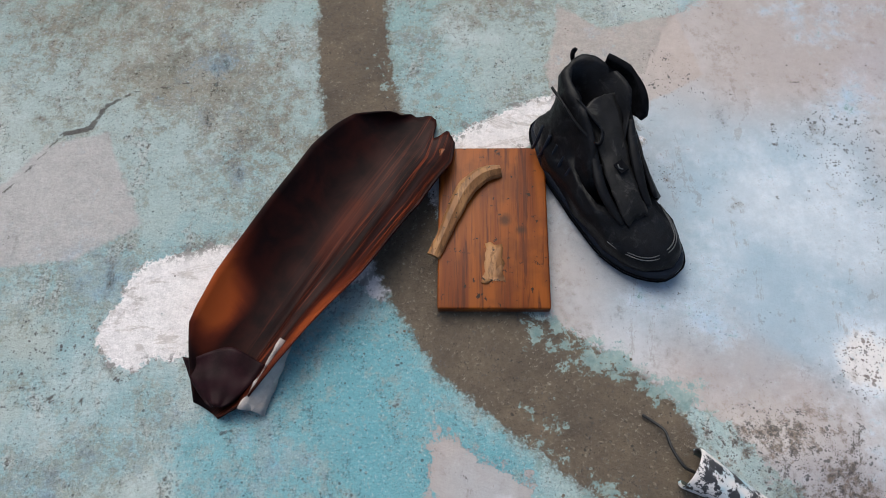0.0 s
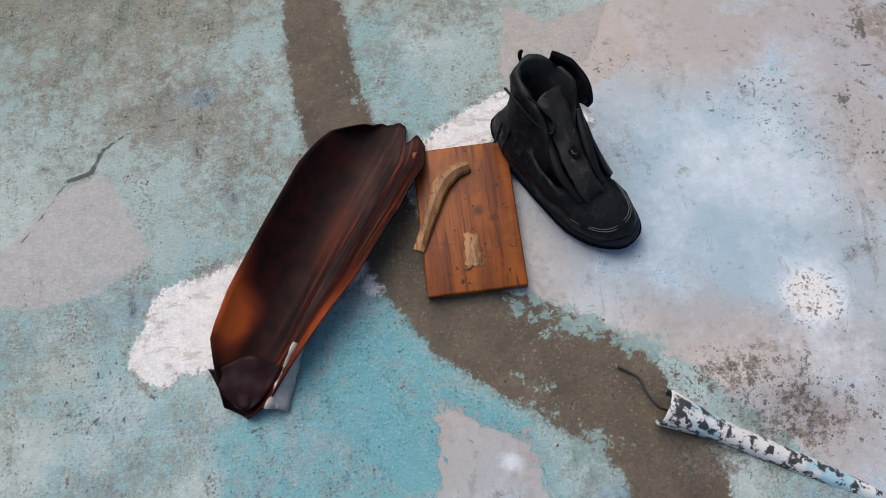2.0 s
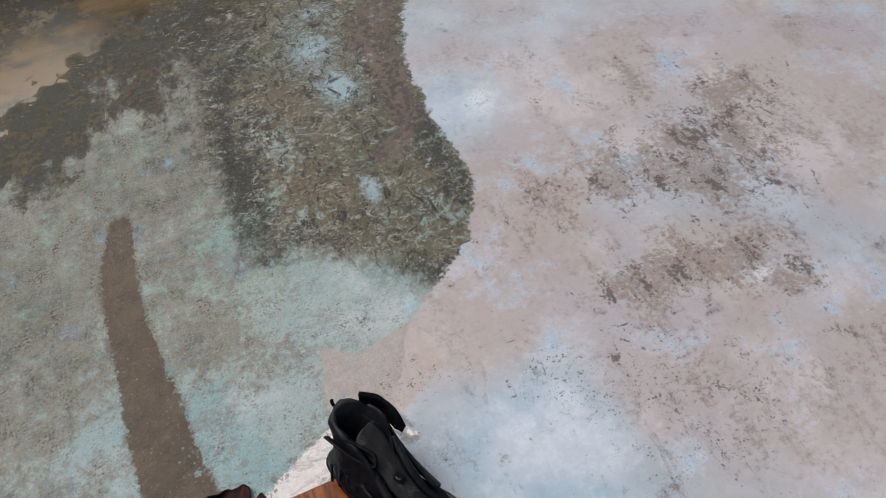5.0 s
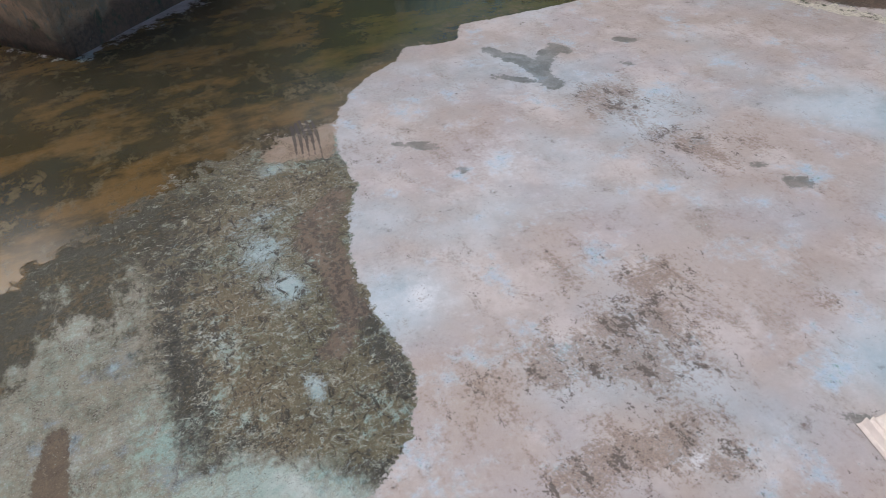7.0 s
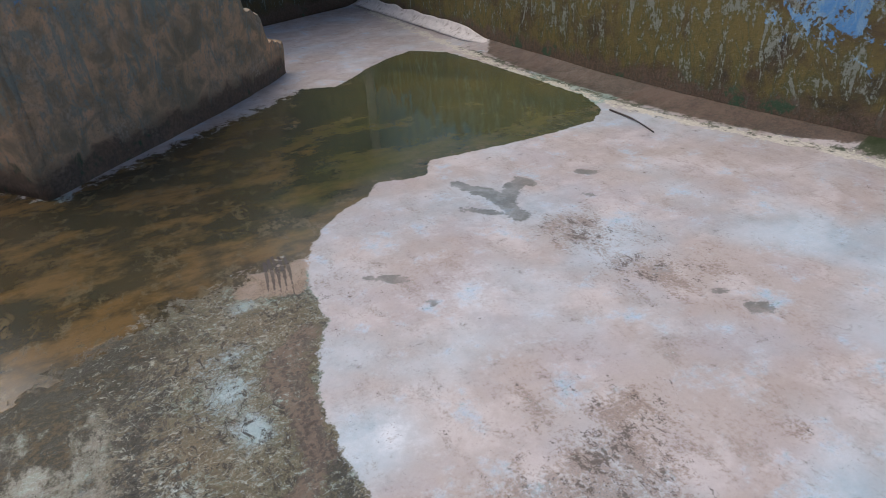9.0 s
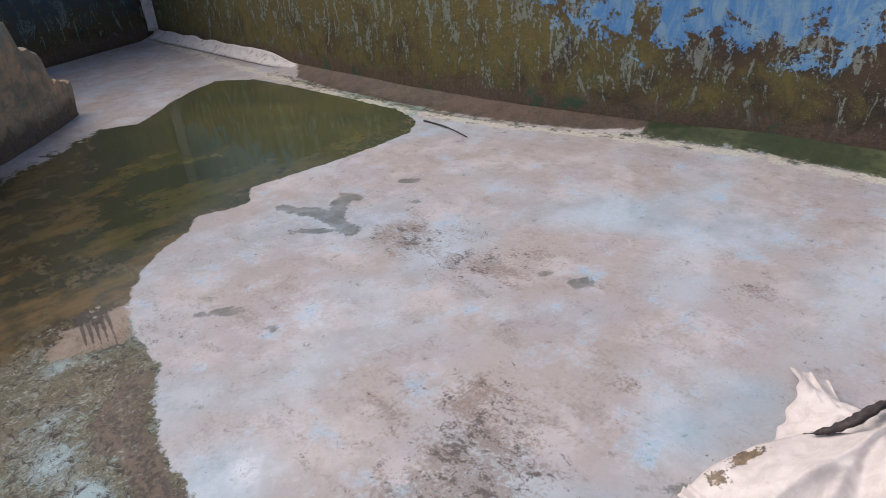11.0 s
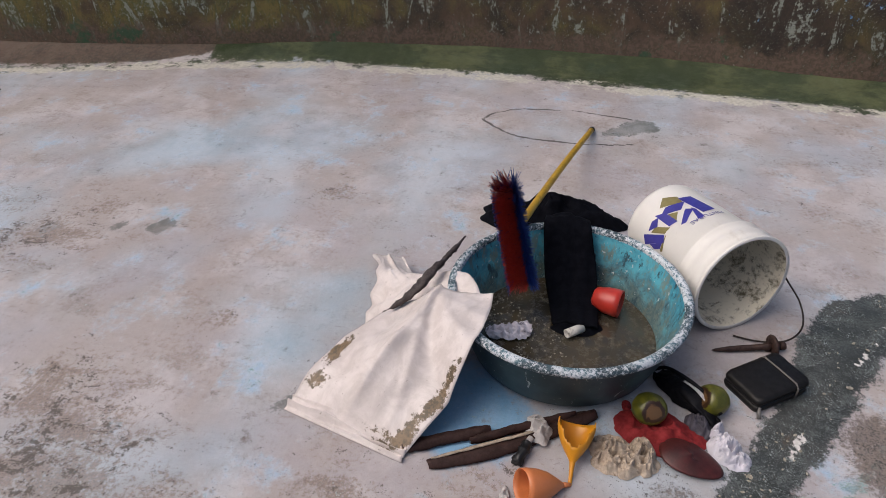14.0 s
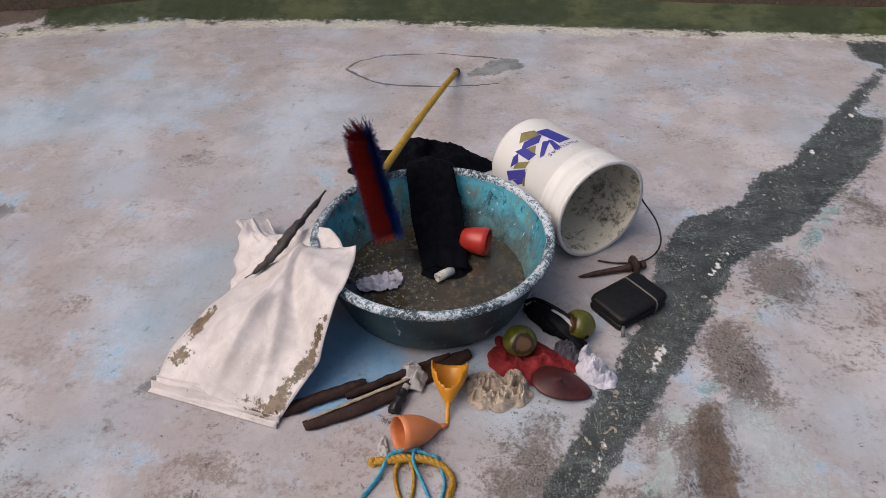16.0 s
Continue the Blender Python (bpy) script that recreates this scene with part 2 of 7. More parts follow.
    # bright turquoise coat
    aqua = m.mix(n2, (0.115, 0.355, 0.415), (0.22, 0.435, 0.475))
    aqua = m.mix(part_of(cover(0.38, mottle), 0.7), aqua, (0.29, 0.36, 0.345))
    aqua = m.mix(part_of(pits(330, 0.48), 0.8), aqua, (0.05, 0.08, 0.085))
    aqua = m.mix(part_of(cover(0.26, crumb), 0.7), aqua, (0.06, 0.14, 0.16))
    aqua = m.mix(part_of(pits(110, 0.50), 0.85), aqua, (0.035, 0.06, 0.07))
    colour = m.mix(part_of(edge("teal", 0.08, 0.03, 0.03), 0.92), colour, aqua)
    # pale pinkish coat, with lit highlights and sheen painted in
    pale = m.mix(n1, (0.385, 0.33, 0.305), (0.43, 0.385, 0.37))
    pale = m.mix(part_of(cover(0.40, n2, 0.3), 0.5), pale, (0.40, 0.38, 0.42))
    pale = m.mix(part_of(cover(0.30, N(3.1, 5, 0.6), 0.3), 0.75), pale, (0.56, 0.525, 0.525))
    pale = m.mix(part_of(cover(0.32, smear, 0.2), 0.5), pale, (0.27, 0.21, 0.175))
    pale = m.mix(part_of(m.calc("MULTIPLY", cover(0.4, n11, 0.2), cover(0.10, n150, 0.05)), 0.5), pale, (0.24, 0.20, 0.175))
    pale = m.mix(part_of(pits(70, 0.62), 0.8), pale, (0.09, 0.08, 0.07))
    bluish = cover(amount("blue", 0.78), blend(N(1.7, 3, 0.5), n11, 0.12), 0.62)
    pale = m.mix(part_of(bluish, 0.9), pale, m.mix(cover(0.4, N(3.4, 4, 0.6), 0.3), (0.32, 0.44, 0.53), (0.46, 0.54, 0.61)))
    # sheen: glare put into the colour as bluish-white spots
    pale = m.mix(part_of(cover(amount("sheen", 0.8), blend(n5, n60, 0.2), 0.5), 0.9), pale, (0.68, 0.71, 0.76))
    on_pale = edge("pale", 0.055, 0.045, 0.004)
    grain = blend(N(260, 3, 0.8), N(38, 5, 0.75), 0.35)
    colour = m.mix(part_of(m.calc("MULTIPLY", cover(0.45, n5, 0.25), cover(0.24, grain, 0.08)), 0.65), colour, (0.085, 0.095, 0.085))
    colour = m.mix(part_of(cover(0.20, N(210, 3, 0.8), 0.10), 0.45), colour, (0.56, 0.62, 0.62))
    # fine dark grit and hairline marks rubbed into the pale coat
    pale = m.mix(part_of(m.calc("MULTIPLY", cover(0.30, n5, 0.2), cover(0.22, N(240, 3, 0.8), 0.07)), 0.65), pale, (0.17, 0.14, 0.12))
    pale = m.mix(part_of(m.calc("MULTIPLY", cover(0.28, n11, 0.12), pits(190, 0.5)), 0.75), pale, (0.12, 0.10, 0.09))
    pale = m.mix(part_of(cover(0.16, blend(N(16, 8, 0.8, m.scaled(1, 0.3, 1), 0.8), n60, 0.35), 0.05), 0.35), pale, (0.19, 0.15, 0.125))
    colour = m.mix(on_pale, colour, pale)
    colour = m.mix(part_of(edge("salmon", 0.012, 0.012, 0.004), 0.8), colour, m.mix(mottle, (0.40, 0.325, 0.285), (0.52, 0.45, 0.415)))
    colour = m.mix(part_of(edge("lilac", 0.015, 0.012, 0.005), 0.85), colour, m.mix(mottle, (0.40, 0.375, 0.365), (0.52, 0.485, 0.475)))
    colour = m.mix(part_of(cover(amount("deepblue", 1.1), n5, 0.4), 0.95), colour, m.mix(n11, (0.15, 0.34, 0.54), (0.26, 0.44, 0.62)))
    # brown scuffs and grime; dimmer light at low y is painted in as brown too
    colour = m.mix(part_of(cover(amount("brown", 0.55, 0.62), smear, 0.16), 0.7), colour, m.mix(cover(0.5, n150), (0.29, 0.215, 0.17), (0.19, 0.15, 0.125)))
    colour = m.mix(part_of(cover(amount("brown", 0.34, 0.36), blend(n20, N(90, 6, 0.8), 0.4), 0.07), 0.85), colour, (0.085, 0.07, 0.06))
    colour = m.mix(part_of(m.calc("MULTIPLY", cover(amount("brown", 0.6, 0.7), n5, 0.15), pits(120, 0.5)), 0.85), colour, (0.07, 0.058, 0.05))
    disc = edge("disc", 0.025, 0.03, 0.014)
    colour = m.mix(part_of(disc, 0.85), colour, (0.74, 0.69, 0.665))
    colour = m.mix(part_of(m.calc("MULTIPLY", m.step(m.attr("disc"), -0.02, 0.01), m.calc("MAXIMUM", pits(130, 0.38), pits(230, 0.40))), 0.85), colour, (0.17, 0.135, 0.12))
    # black specks of mould
    speck = m.calc("MULTIPLY", m.calc("MAXIMUM", pits(150, 0.44), pits(300, 0.42)), cover(amount("speck", 0.8), n11))
    colour = m.mix(part_of(speck, 0.85), colour, (0.08, 0.075, 0.075))
    # moss
    mossy = m.step(m.calc("ADD", m.attr("moss"), m.calc("MULTIPLY", m.calc("SUBTRACT", n5, 0.5), 0.12)), -0.10, 0.0)
    mossy = m.calc("MULTIPLY", mossy, m.calc("SUBTRACT", 1.0, on_pale))
    olive = m.mix(n2, (0.135, 0.103, 0.06), (0.095, 0.09, 0.05))
    olive = m.mix(part_of(cover(0.35, n60), 0.6), olive, (0.25, 0.22, 0.155))
    colour = m.mix(m.calc("MULTIPLY", mossy, cover(0.76, mottle, 0.22)), colour, olive)
    colour = m.mix(part_of(m.calc("MULTIPLY", mossy, cover(m.calc("ADD", 0.24, amount("black", 0.55)), blend(n11, n60, 0.55), 0.09)), 0.92), colour, (0.04, 0.042, 0.034))
    colour = m.mix(part_of(m.calc("MULTIPLY", mossy, cover(0.17, crumb, 0.06)), 0.75), colour, (0.40, 0.43, 0.38))
    colour = m.mix(part_of(m.calc("MULTIPLY", mossy, pits(85, 0.45)), 0.85), colour, (0.028, 0.030, 0.024))
    colour = m.mix(part_of(m.calc("MULTIPLY", mossy, cover(0.2, blend(n20, N(110, 5, 0.8), 0.55), 0.05)), 0.8), colour, (0.34, 0.35, 0.29))
    colour = m.mix(part_of(cover(amount("turq", 0.62), blend(mottle, n150, 0.25), 0.32), 0.8), colour, m.mix(n11, (0.26, 0.42, 0.46), (0.50, 0.62, 0.68)))
    murk = cover(amount("murk", 0.8, 0.9), blend(n5, n20, 0.45), 0.2)
    colour = m.mix(part_of(m.calc("MULTIPLY", murk, m.calc("SUBTRACT", 1.0, on_pale)), 0.94), colour, m.mix(cover(0.38, blend(n11, n60, 0.5), 0.15), (0.026, 0.028, 0.016), (0.10, 0.075, 0.036)))
    matted = m.calc("MULTIPLY", m.step(m.attr("moss"), -0.14, -0.01), m.calc("SUBTRACT", 1.0, on_pale))
    fibre = N(24, 9, 0.85, m.scaled(1, 0.6, 1), 1.6)
    colour = m.mix(part_of(m.calc("MULTIPLY", matted, cover(0.36, fibre, 0.03)), 0.92), colour, (0.022, 0.021, 0.016))
    colour = m.mix(part_of(m.calc("MULTIPLY", matted, cover(0.28, N(33, 9, 0.85, m.scaled(0.7, 1, 1), 1.4), 0.03)), 0.9), colour, m.mix(n2, (0.42, 0.40, 0.32), (0.30, 0.38, 0.37)))
    colour = m.mix(part_of(m.calc("MULTIPLY", matted, cover(m.calc("ADD", 0.02, amount("black", 0.4)), N(60, 7, 0.85, None, 0.8), 0.05)), 0.92), colour, (0.02, 0.024, 0.026))
    # worn plum-brown band, and a bare pinkish patch by the water
    plum = m.calc("MULTIPLY", edge("plum", 0.09, 0.05, 0.012), m.calc("SUBTRACT", 1.0, on_pale))
    colour = m.mix(part_of(m.calc("MULTIPLY", plum, cover(0.75, mottle, 0.15)), 0.85), colour, m.mix(cover(0.45, blend(n20, n60, 0.5), 0.15), (0.165, 0.122, 0.095), (0.07, 0.058, 0.046)))
    colour = m.mix(part_of(edge("bare", 0.06, 0.05, 0.01), 0.9), colour, m.mix(cover(0.35, crumb, 0.12), (0.335, 0.26, 0.205), (0.17, 0.125, 0.085)))
    # flaked white paint
    chalk = m.mix(part_of(cover(0.3, N(34, 7, 0.72, m.scaled(0.4, 1, 1), 0.8)), 0.8), (0.82, 0.775, 0.765), (0.57, 0.51, 0.48))
    chalk = m.mix(part_of(pits(120, 0.60), 0.8), chalk, (0.13, 0.115, 0.105))
    rim = m.step(m.calc("ABSOLUTE", m.calc("ADD", m.attr("white"), m.calc("MULTIPLY", m.calc("SUBTRACT", n11, 0.5), 0.014))), 0.0, 0.020, 1.0, 0.0)
    colour = m.mix(edge("white", 0.02, 0.03, 0.003), colour, chalk)
    colour = m.mix(part_of(m.calc("MULTIPLY", rim, cover(0.42, blend(n20, n60, 0.5), 0.08)), 0.8), colour, (0.13, 0.12, 0.105))
    # bare mortar in the channel
    mortar = m.mix(n11, (0.072, 0.054, 0.038), (0.16, 0.122, 0.082))
    mortar = m.mix(part_of(pits(330, 0.46), 0.8), mortar, (0.04, 0.032, 0.026))
    mortar = m.mix(part_of(cover(0.16, n150, 0.08), 0.8), mortar, (0.33, 0.29, 0.23))
    mortar = m.mix(part_of(cover(0.18, crumb, 0.08), 0.8), mortar, (0.055, 0.045, 0.038))
    mortar = m.mix(part_of(pits(130, 0.55), 0.85), mortar, (0.035, 0.03, 0.026))
    lip = m.step(m.calc("ABSOLUTE", m.attr("strip")), 0.0, 0.014, 1.0, 0.0)
    colour = m.mix(part_of(m.calc("MULTIPLY", lip, cover(0.5, crumb, 0.1)), 0.7), colour, (0.10, 0.095, 0.075))
    colour = m.mix(edge("strip", 0.008, 0.026, 0.003), colour, mortar)
    colour = m.mix(part_of(cover(amount("flakes", 0.6, 0.7), mottle, 0.06), 0.95), colour, m.mix(n60, (0.16, 0.27, 0.27), (0.33, 0.40, 0.37)))
    colour = m.mix(part_of(cover(amount("earth", 0.85, 0.85), smear, 0.2), 0.8), colour, m.mix(cover(0.5, n150), (0.185, 0.145, 0.115), (0.085, 0.07, 0.06)))
    colour = m.mix(part_of(cover(amount("earth", 0.32, 0.36), crumb, 0.07), 0.85), colour, (0.06, 0.055, 0.05))
    # gutter strip of grey-green slime
    slime = m.mix(cover(0.42, crumb, 0.08), (0.015, 0.021, 0.020), (0.085, 0.10, 0.095))
    slime = m.mix(part_of(cover(0.3, n5), 0.6), slime, (0.055, 0.055, 0.045))
    slime = m.mix(part_of(m.step(m.attr("gutter"), 0.03, 0.09, 0.0, 0.5), 0.8), slime, (0.04, 0.046, 0.04))
    slime = m.mix(part_of(m.calc("MULTIPLY", cover(0.55, n11, 0.2), cover(0.26, blend(n60, N(230, 3, 0.8), 0.6), 0.05)), 0.85), slime, (0.36, 0.40, 0.39))
    slime = m.mix(part_of(cover(0.2, N(330, 3, 0.8), 0.06), 0.8), slime, (0.022, 0.026, 0.024))
    colour = m.mix(part_of(edge("gutter", 0.05, 0.05, 0.008), 0.95), colour, slime)
    colour = m.mix(part_of(cover(amount("bistre", 0.75, 0.95), n11, 0.25), 0.9), colour, m.mix(cover(0.5, blend(n20, n150, 0.5), 0.2), (0.165, 0.115, 0.08), (0.09, 0.066, 0.048)))
    colour = m.mix(part_of(cover(amount("frost", 0.6, 0.75), smear, 0.1), 0.85), colour, m.mix(n60, (0.36, 0.42, 0.41), (0.50, 0.54, 0.53)))
    colour = m.mix(edge("chips", 0.010, 0.014, 0.002), colour, m.mix(n60, (0.55, 0.52, 0.49), (0.80, 0.77, 0.74)))
    # brown ramp below the far wall
    colour = m.mix(part_of(edge("ramp", 0.05, 0.04, 0.015), 0.95), colour, m.mix(cover(0.45, mottle, 0.25), (0.115, 0.08, 0.06), (0.06, 0.045, 0.033)))
    # moss and lime along the foot of the wall
    colour = m.mix(part_of(edge("foot", 0.20, 0.10, 0.03), 0.95), colour, m.mix(cover(0.4, blend(n2, n20, 0.4), 0.25), (0.026, 0.044, 0.014), (0.085, 0.10, 0.04)))
    colour = m.mix(m.calc("MULTIPLY", edge("lime", 0.11, 0.08, 0.008), cover(0.58, blend(n5, n20, 0.4))), colour, m.mix(n60, (0.42, 0.40, 0.33), (0.70, 0.68, 0.60)))
    # water on algae
    north = m.n.new("ShaderNodeSeparateXYZ")
    m.put(north.inputs[0], m.at())
    deep = m.step(m.calc("ADD", m.calc("MULTIPLY", north.outputs["X"], 0.8), m.calc("MULTIPLY", n2, 0.5)), 0.7, 2.0)
    algae = m.mix(deep, m.mix(n1, (0.052, 0.036, 0.011), (0.026, 0.027, 0.012)), m.mix(n2, (0.030, 0.048, 0.026), (0.075, 0.078, 0.024)))
    algae = m.mix(part_of(cover(0.40, N(2.0, 7, 0.68, m.scaled(1, 1.6, 1)), 0.25), m.step(deep, 0.0, 1.0, 0.9, 0.5)), algae, m.mix(deep, (0.165, 0.10, 0.032), (0.13, 0.112, 0.03)))
    algae = m.mix(part_of(cover(0.30, blend(n5, n20, 0.5), 0.15), m.step(m.attr("wet"), 0.01, 0.16, 0.9, 0.25)), algae, (0.145, 0.115, 0.06))
    algae = m.mix(part_of(cover(0.22, crumb, 0.1), m.step(m.attr("wet"), 0.01, 0.16, 0.7, 0.1)), algae, (0.035, 0.03, 0.018))
    wet = edge("wet", 0.04, 0.012, 0.006)
    colour = m.mix(part_of(wet, 0.96), colour, algae)
    # cracks and hair lines; a palm frond's reflection is painted in as dark strokes
    wob = m.calc("ADD", m.attr("crack_frond"), m.calc("MULTIPLY", m.calc("SUBTRACT", n60, 0.5), 0.0035))
    wob = m.calc("ADD", wob, m.calc("MULTIPLY", m.calc("SUBTRACT", n11, 0.5), 0.0035))
    colour = m.mix(part_of(m.step(wob, -0.0005, 0.002), 0.88), colour, (0.06, 0.05, 0.044))
    blot = m.calc("MULTIPLY", edge("blots", 0.06, 0.03, 0.006), m.step(n11, 0.2, 0.8, 0.5, 0.75))
    colour = m.mix(blot, colour, (0.09, 0.10, 0.085))
    damp = m.calc("MAXIMUM", wet, blot)
    rough = m.step(damp, 0.0, 1.0, m.step(n11, 0.2, 0.8, 0.42, 0.62), m.step(m.attr("wet"), 0.0, 0.3, 0.22, 0.035))
    m.put(m.b.inputs["Specular IOR Level"], m.step(wet, 0.0, 1.0, 0.4, 0.5))
    m.bump(m.calc("MULTIPLY", m.calc("ADD", n60, m.calc("MULTIPLY", n150, 0.5)), m.calc("MULTIPLY", m.step(damp, 0.3, 1.0, 1.0, 0.015), m.step(on_pale, 0.0, 1.0, 1.0, 0.3))), 0.0018, 0.8)
    # fine grain of the worn surface
    speckle = m.step(blend(N(42, 7, 0.85), N(150, 4, 0.85), 0.45), 0.1, 0.9, 0.74, 1.24)
    shade = m.n.new("ShaderNodeCombineXYZ")
    for k in range(3):
        m.put(shade.inputs[k], speckle)
    colour = m.mix(m.calc("MULTIPLY", m.step(damp, 0.0, 1.0, 0.95, 0.25), m.calc("MULTIPLY", m.step(n5, 0.0, 1.0, 0.45, 1.0), m.step(on_pale, 0.0, 1.0, 0.65, 0.3))), colour, m.mix(1.0, colour, shade.outputs[0], "MULTIPLY"))
    return m.done(colour, rough)


def wall_material(name, blue=1.0, tone=1.0, gold=0.8, slate=0.0, bare=0.0):
    """Render under peeling blue paint, black and olive with mould, darkened where it is less lit."""
    m = Nodes(name, 0.75)
    mid, fine, drip = m.noise(6, 6, 0.65, warp=0.6), m.noise(48, 5, 0.7), m.noise(11, 7, 0.75, m.scaled(1, 1, 0.35), 0.9)
    grit = m.noise(150, 4, 0.8)
    up = m.n.new("ShaderNodeSeparateXYZ")
    m.put(up.inputs[0], m.at())
    height = up.outputs["Z"]
    c = m.mix(m.step(mid, 0.35, 0.65), tuple(tone * x for x in (0.082, 0.052, 0.032)), tuple(tone * x for x in (0.036, 0.028, 0.019)))
    c = m.mix(m.calc("MULTIPLY", m.step(m.noise(3.4, 6, 0.7), 0.48, 0.66), bare), c, m.mix(m.step(fine, 0.4, 0.6), (0.58, 0.48, 0.38), (0.32, 0.25, 0.175)))
    # golden moss towards the far corner
    golden = m.calc("ADD", m.noise(2.2, 6, 0.68, warp=0.5), m.step(up.outputs["Y"], 0.2, 3.2, -0.10, 0.10))
    c = m.mix(m.calc("MULTIPLY", m.step(golden, 0.40, 0.62), gold), c, m.mix(m.step(drip, 0.42, 0.6), (0.21, 0.165, 0.045), (0.095, 0.105, 0.032)))
    c = m.mix(m.calc("MULTIPLY", m.step(drip, 0.53, 0.66), 0.55), c, (0.15, 0.155, 0.085))
    # darker towards low y, where the wall is less lit: shade painted in
    c = m.mix(m.calc("MULTIPLY", m.step(m.calc("ADD", m.noise(1.7, 5, 0.6), m.step(up.outputs["Y"], -1.5, 1.2, 0.16, -0.2)), 0.45, 0.68), 0.8), c, m.mix(m.step(fine, 0.4, 0.6), (0.034, 0.022, 0.016), (0.016, 0.013, 0.010)))
    # thin pale flecks of old paint
    flake = m.step(m.calc("ADD", m.calc("ADD", drip, m.calc("MULTIPLY", fine, 0.5)), m.calc("MULTIPLY", height, 0.14)), 0.85, 0.91)
    c = m.mix(m.calc("MULTIPLY", flake, 0.7), c, (0.33, 0.36, 0.31))
    c = m.mix(m.calc("MULTIPLY", m.calc("MULTIPLY", m.step(grit, 0.60, 0.66), m.step(mid, 0.42, 0.56)), 0.75), c, (0.40, 0.40, 0.35))
    c = m.mix(m.calc("MULTIPLY", m.step(grit, 0.42, 0.36), 0.7), c, (0.018, 0.014, 0.010))
    c = m.mix(m.calc("MULTIPLY", m.step(m.calc("ADD", height, m.calc("MULTIPLY", m.calc("SUBTRACT", mid, 0.5), 0.8)), 0.15, 0.75), slate), c, m.mix(m.step(drip, 0.4, 0.62), (0.045, 0.085, 0.125), (0.075, 0.115, 0.135)))
    paint = m.calc("ADD", m.calc("MULTIPLY", mid, 0.9), m.calc("ADD", m.calc("MULTIPLY", height, 0.75 * blue), m.calc("MULTIPLY", fine, 0.4)))
    paint = m.calc("SUBTRACT", paint, m.step(up.outputs["Y"], 2.0, 3.4, 0.0, 0.30))
    c = m.mix(m.step(paint, 1.02, 1.07), c, m.mix(m.step(drip, 0.4, 0.65), (0.11, 0.31, 0.62), (0.30, 0.48, 0.60)))
    low = m.step(m.calc("ADD", height, m.calc("MULTIPLY", m.calc("SUBTRACT", mid, 0.5), 0.35)), 0.10, 0.19, 1.0, 0.0)
    c = m.mix(m.calc("MULTIPLY", low, 0.85), c, m.mix(m.step(fine, 0.4, 0.6), (0.165, 0.108, 0.08), (0.095, 0.07, 0.048)))
    c = m.mix(m.calc("MULTIPLY", m.calc("MULTIPLY", low, m.step(m.noise(4.5, 5, 0.7), 0.56, 0.64)), 0.8), c, (0.03, 0.10, 0.05))
    c = m.mix(m.calc("MULTIPLY", m.step(fine, 0.63, 0.68), 0.6), c, (0.36, 0.34, 0.28))
    m.bump(m.calc("ADD", fine, m.calc("MULTIPLY", mid, 2.0)), 0.006, 0.8)
    return m.done(c)


def plain(name, colour, rough=0.6, vary=0.25, scale=40, metal=0.0, bump=0.0, spec=0.5, dirt=None):
    """A surface with grain at two scales."""
    m = Nodes(name, rough, metal, spec)
    a, b = m.noise(scale, 5, 0.65), m.noise(scale * 6, 3, 0.7)
    dark = tuple(x * (1 - vary) for x in colour)
    c = m.mix(m.step(a, 0.35, 0.65), colour, dark)
    c = m.mix(m.calc("MULTIPLY", m.step(b, 0.5, 0.7), 0.5 * vary), c, tuple(min(1, x * (1 + vary) + 0.02 * min(1, 8 * max(colour))) for x in colour))
    if dirt:
        c = m.mix(m.calc("MULTIPLY", m.step(m.noise(scale * 0.6, 6, 0.7, warp=0.8), 0.54, 0.66), 0.8), c, dirt)
    if bump:
        m.bump(m.calc("ADD", a, m.calc("MULTIPLY", b, 0.5)), bump, 0.6)
    return m.done(c, m.step(a, 0.3, 0.7, rough * 0.85, min(1, rough * 1.2)))


LIME = plain("lime_paint", (0.72, 0.68, 0.66), 0.7, 0.15, 20, bump=0.002, dirt=(0.30, 0.26, 0.22))
FLOOR, WALL, BLOCK = floor_material(), wall_material("mouldy_wall", 0.95, 1.15), wall_material("mouldy_block", 0.85, 10.0, 0.15, 0.0, 0.85)
SLATE = wall_material("slate_blue_wall", 0.3, 1.0, 0.35, 0.85)

# ---- setting ----
def steps(*runs):
    """Grid lines: (from, to, step) runs joined end to end."""
    return np.concatenate([np.arange(a, b - 1e-6, s) for a, b, s in runs] + [[runs[-1][1]]])


gx = steps((-3.4, -1.0, 0.12), (-1.0, -0.7, 0.016), (-0.7, 1.0, 0.008), (1.0, 2.7, 0.016), (2.7, 3.66, 0.013), (3.66, 4.36, 0.035))
gy = steps((-4.0, -2.2, 0.12), (-2.2, -0.9, 0.04), (-0.9, 0.0, 0.016), (0.0, 1.0, 0.008), (1.0, 2.9, 0.016), (2.9, 8.4, 0.045))
X, Y = np.meshgrid(gx, gy, indexing="ij")

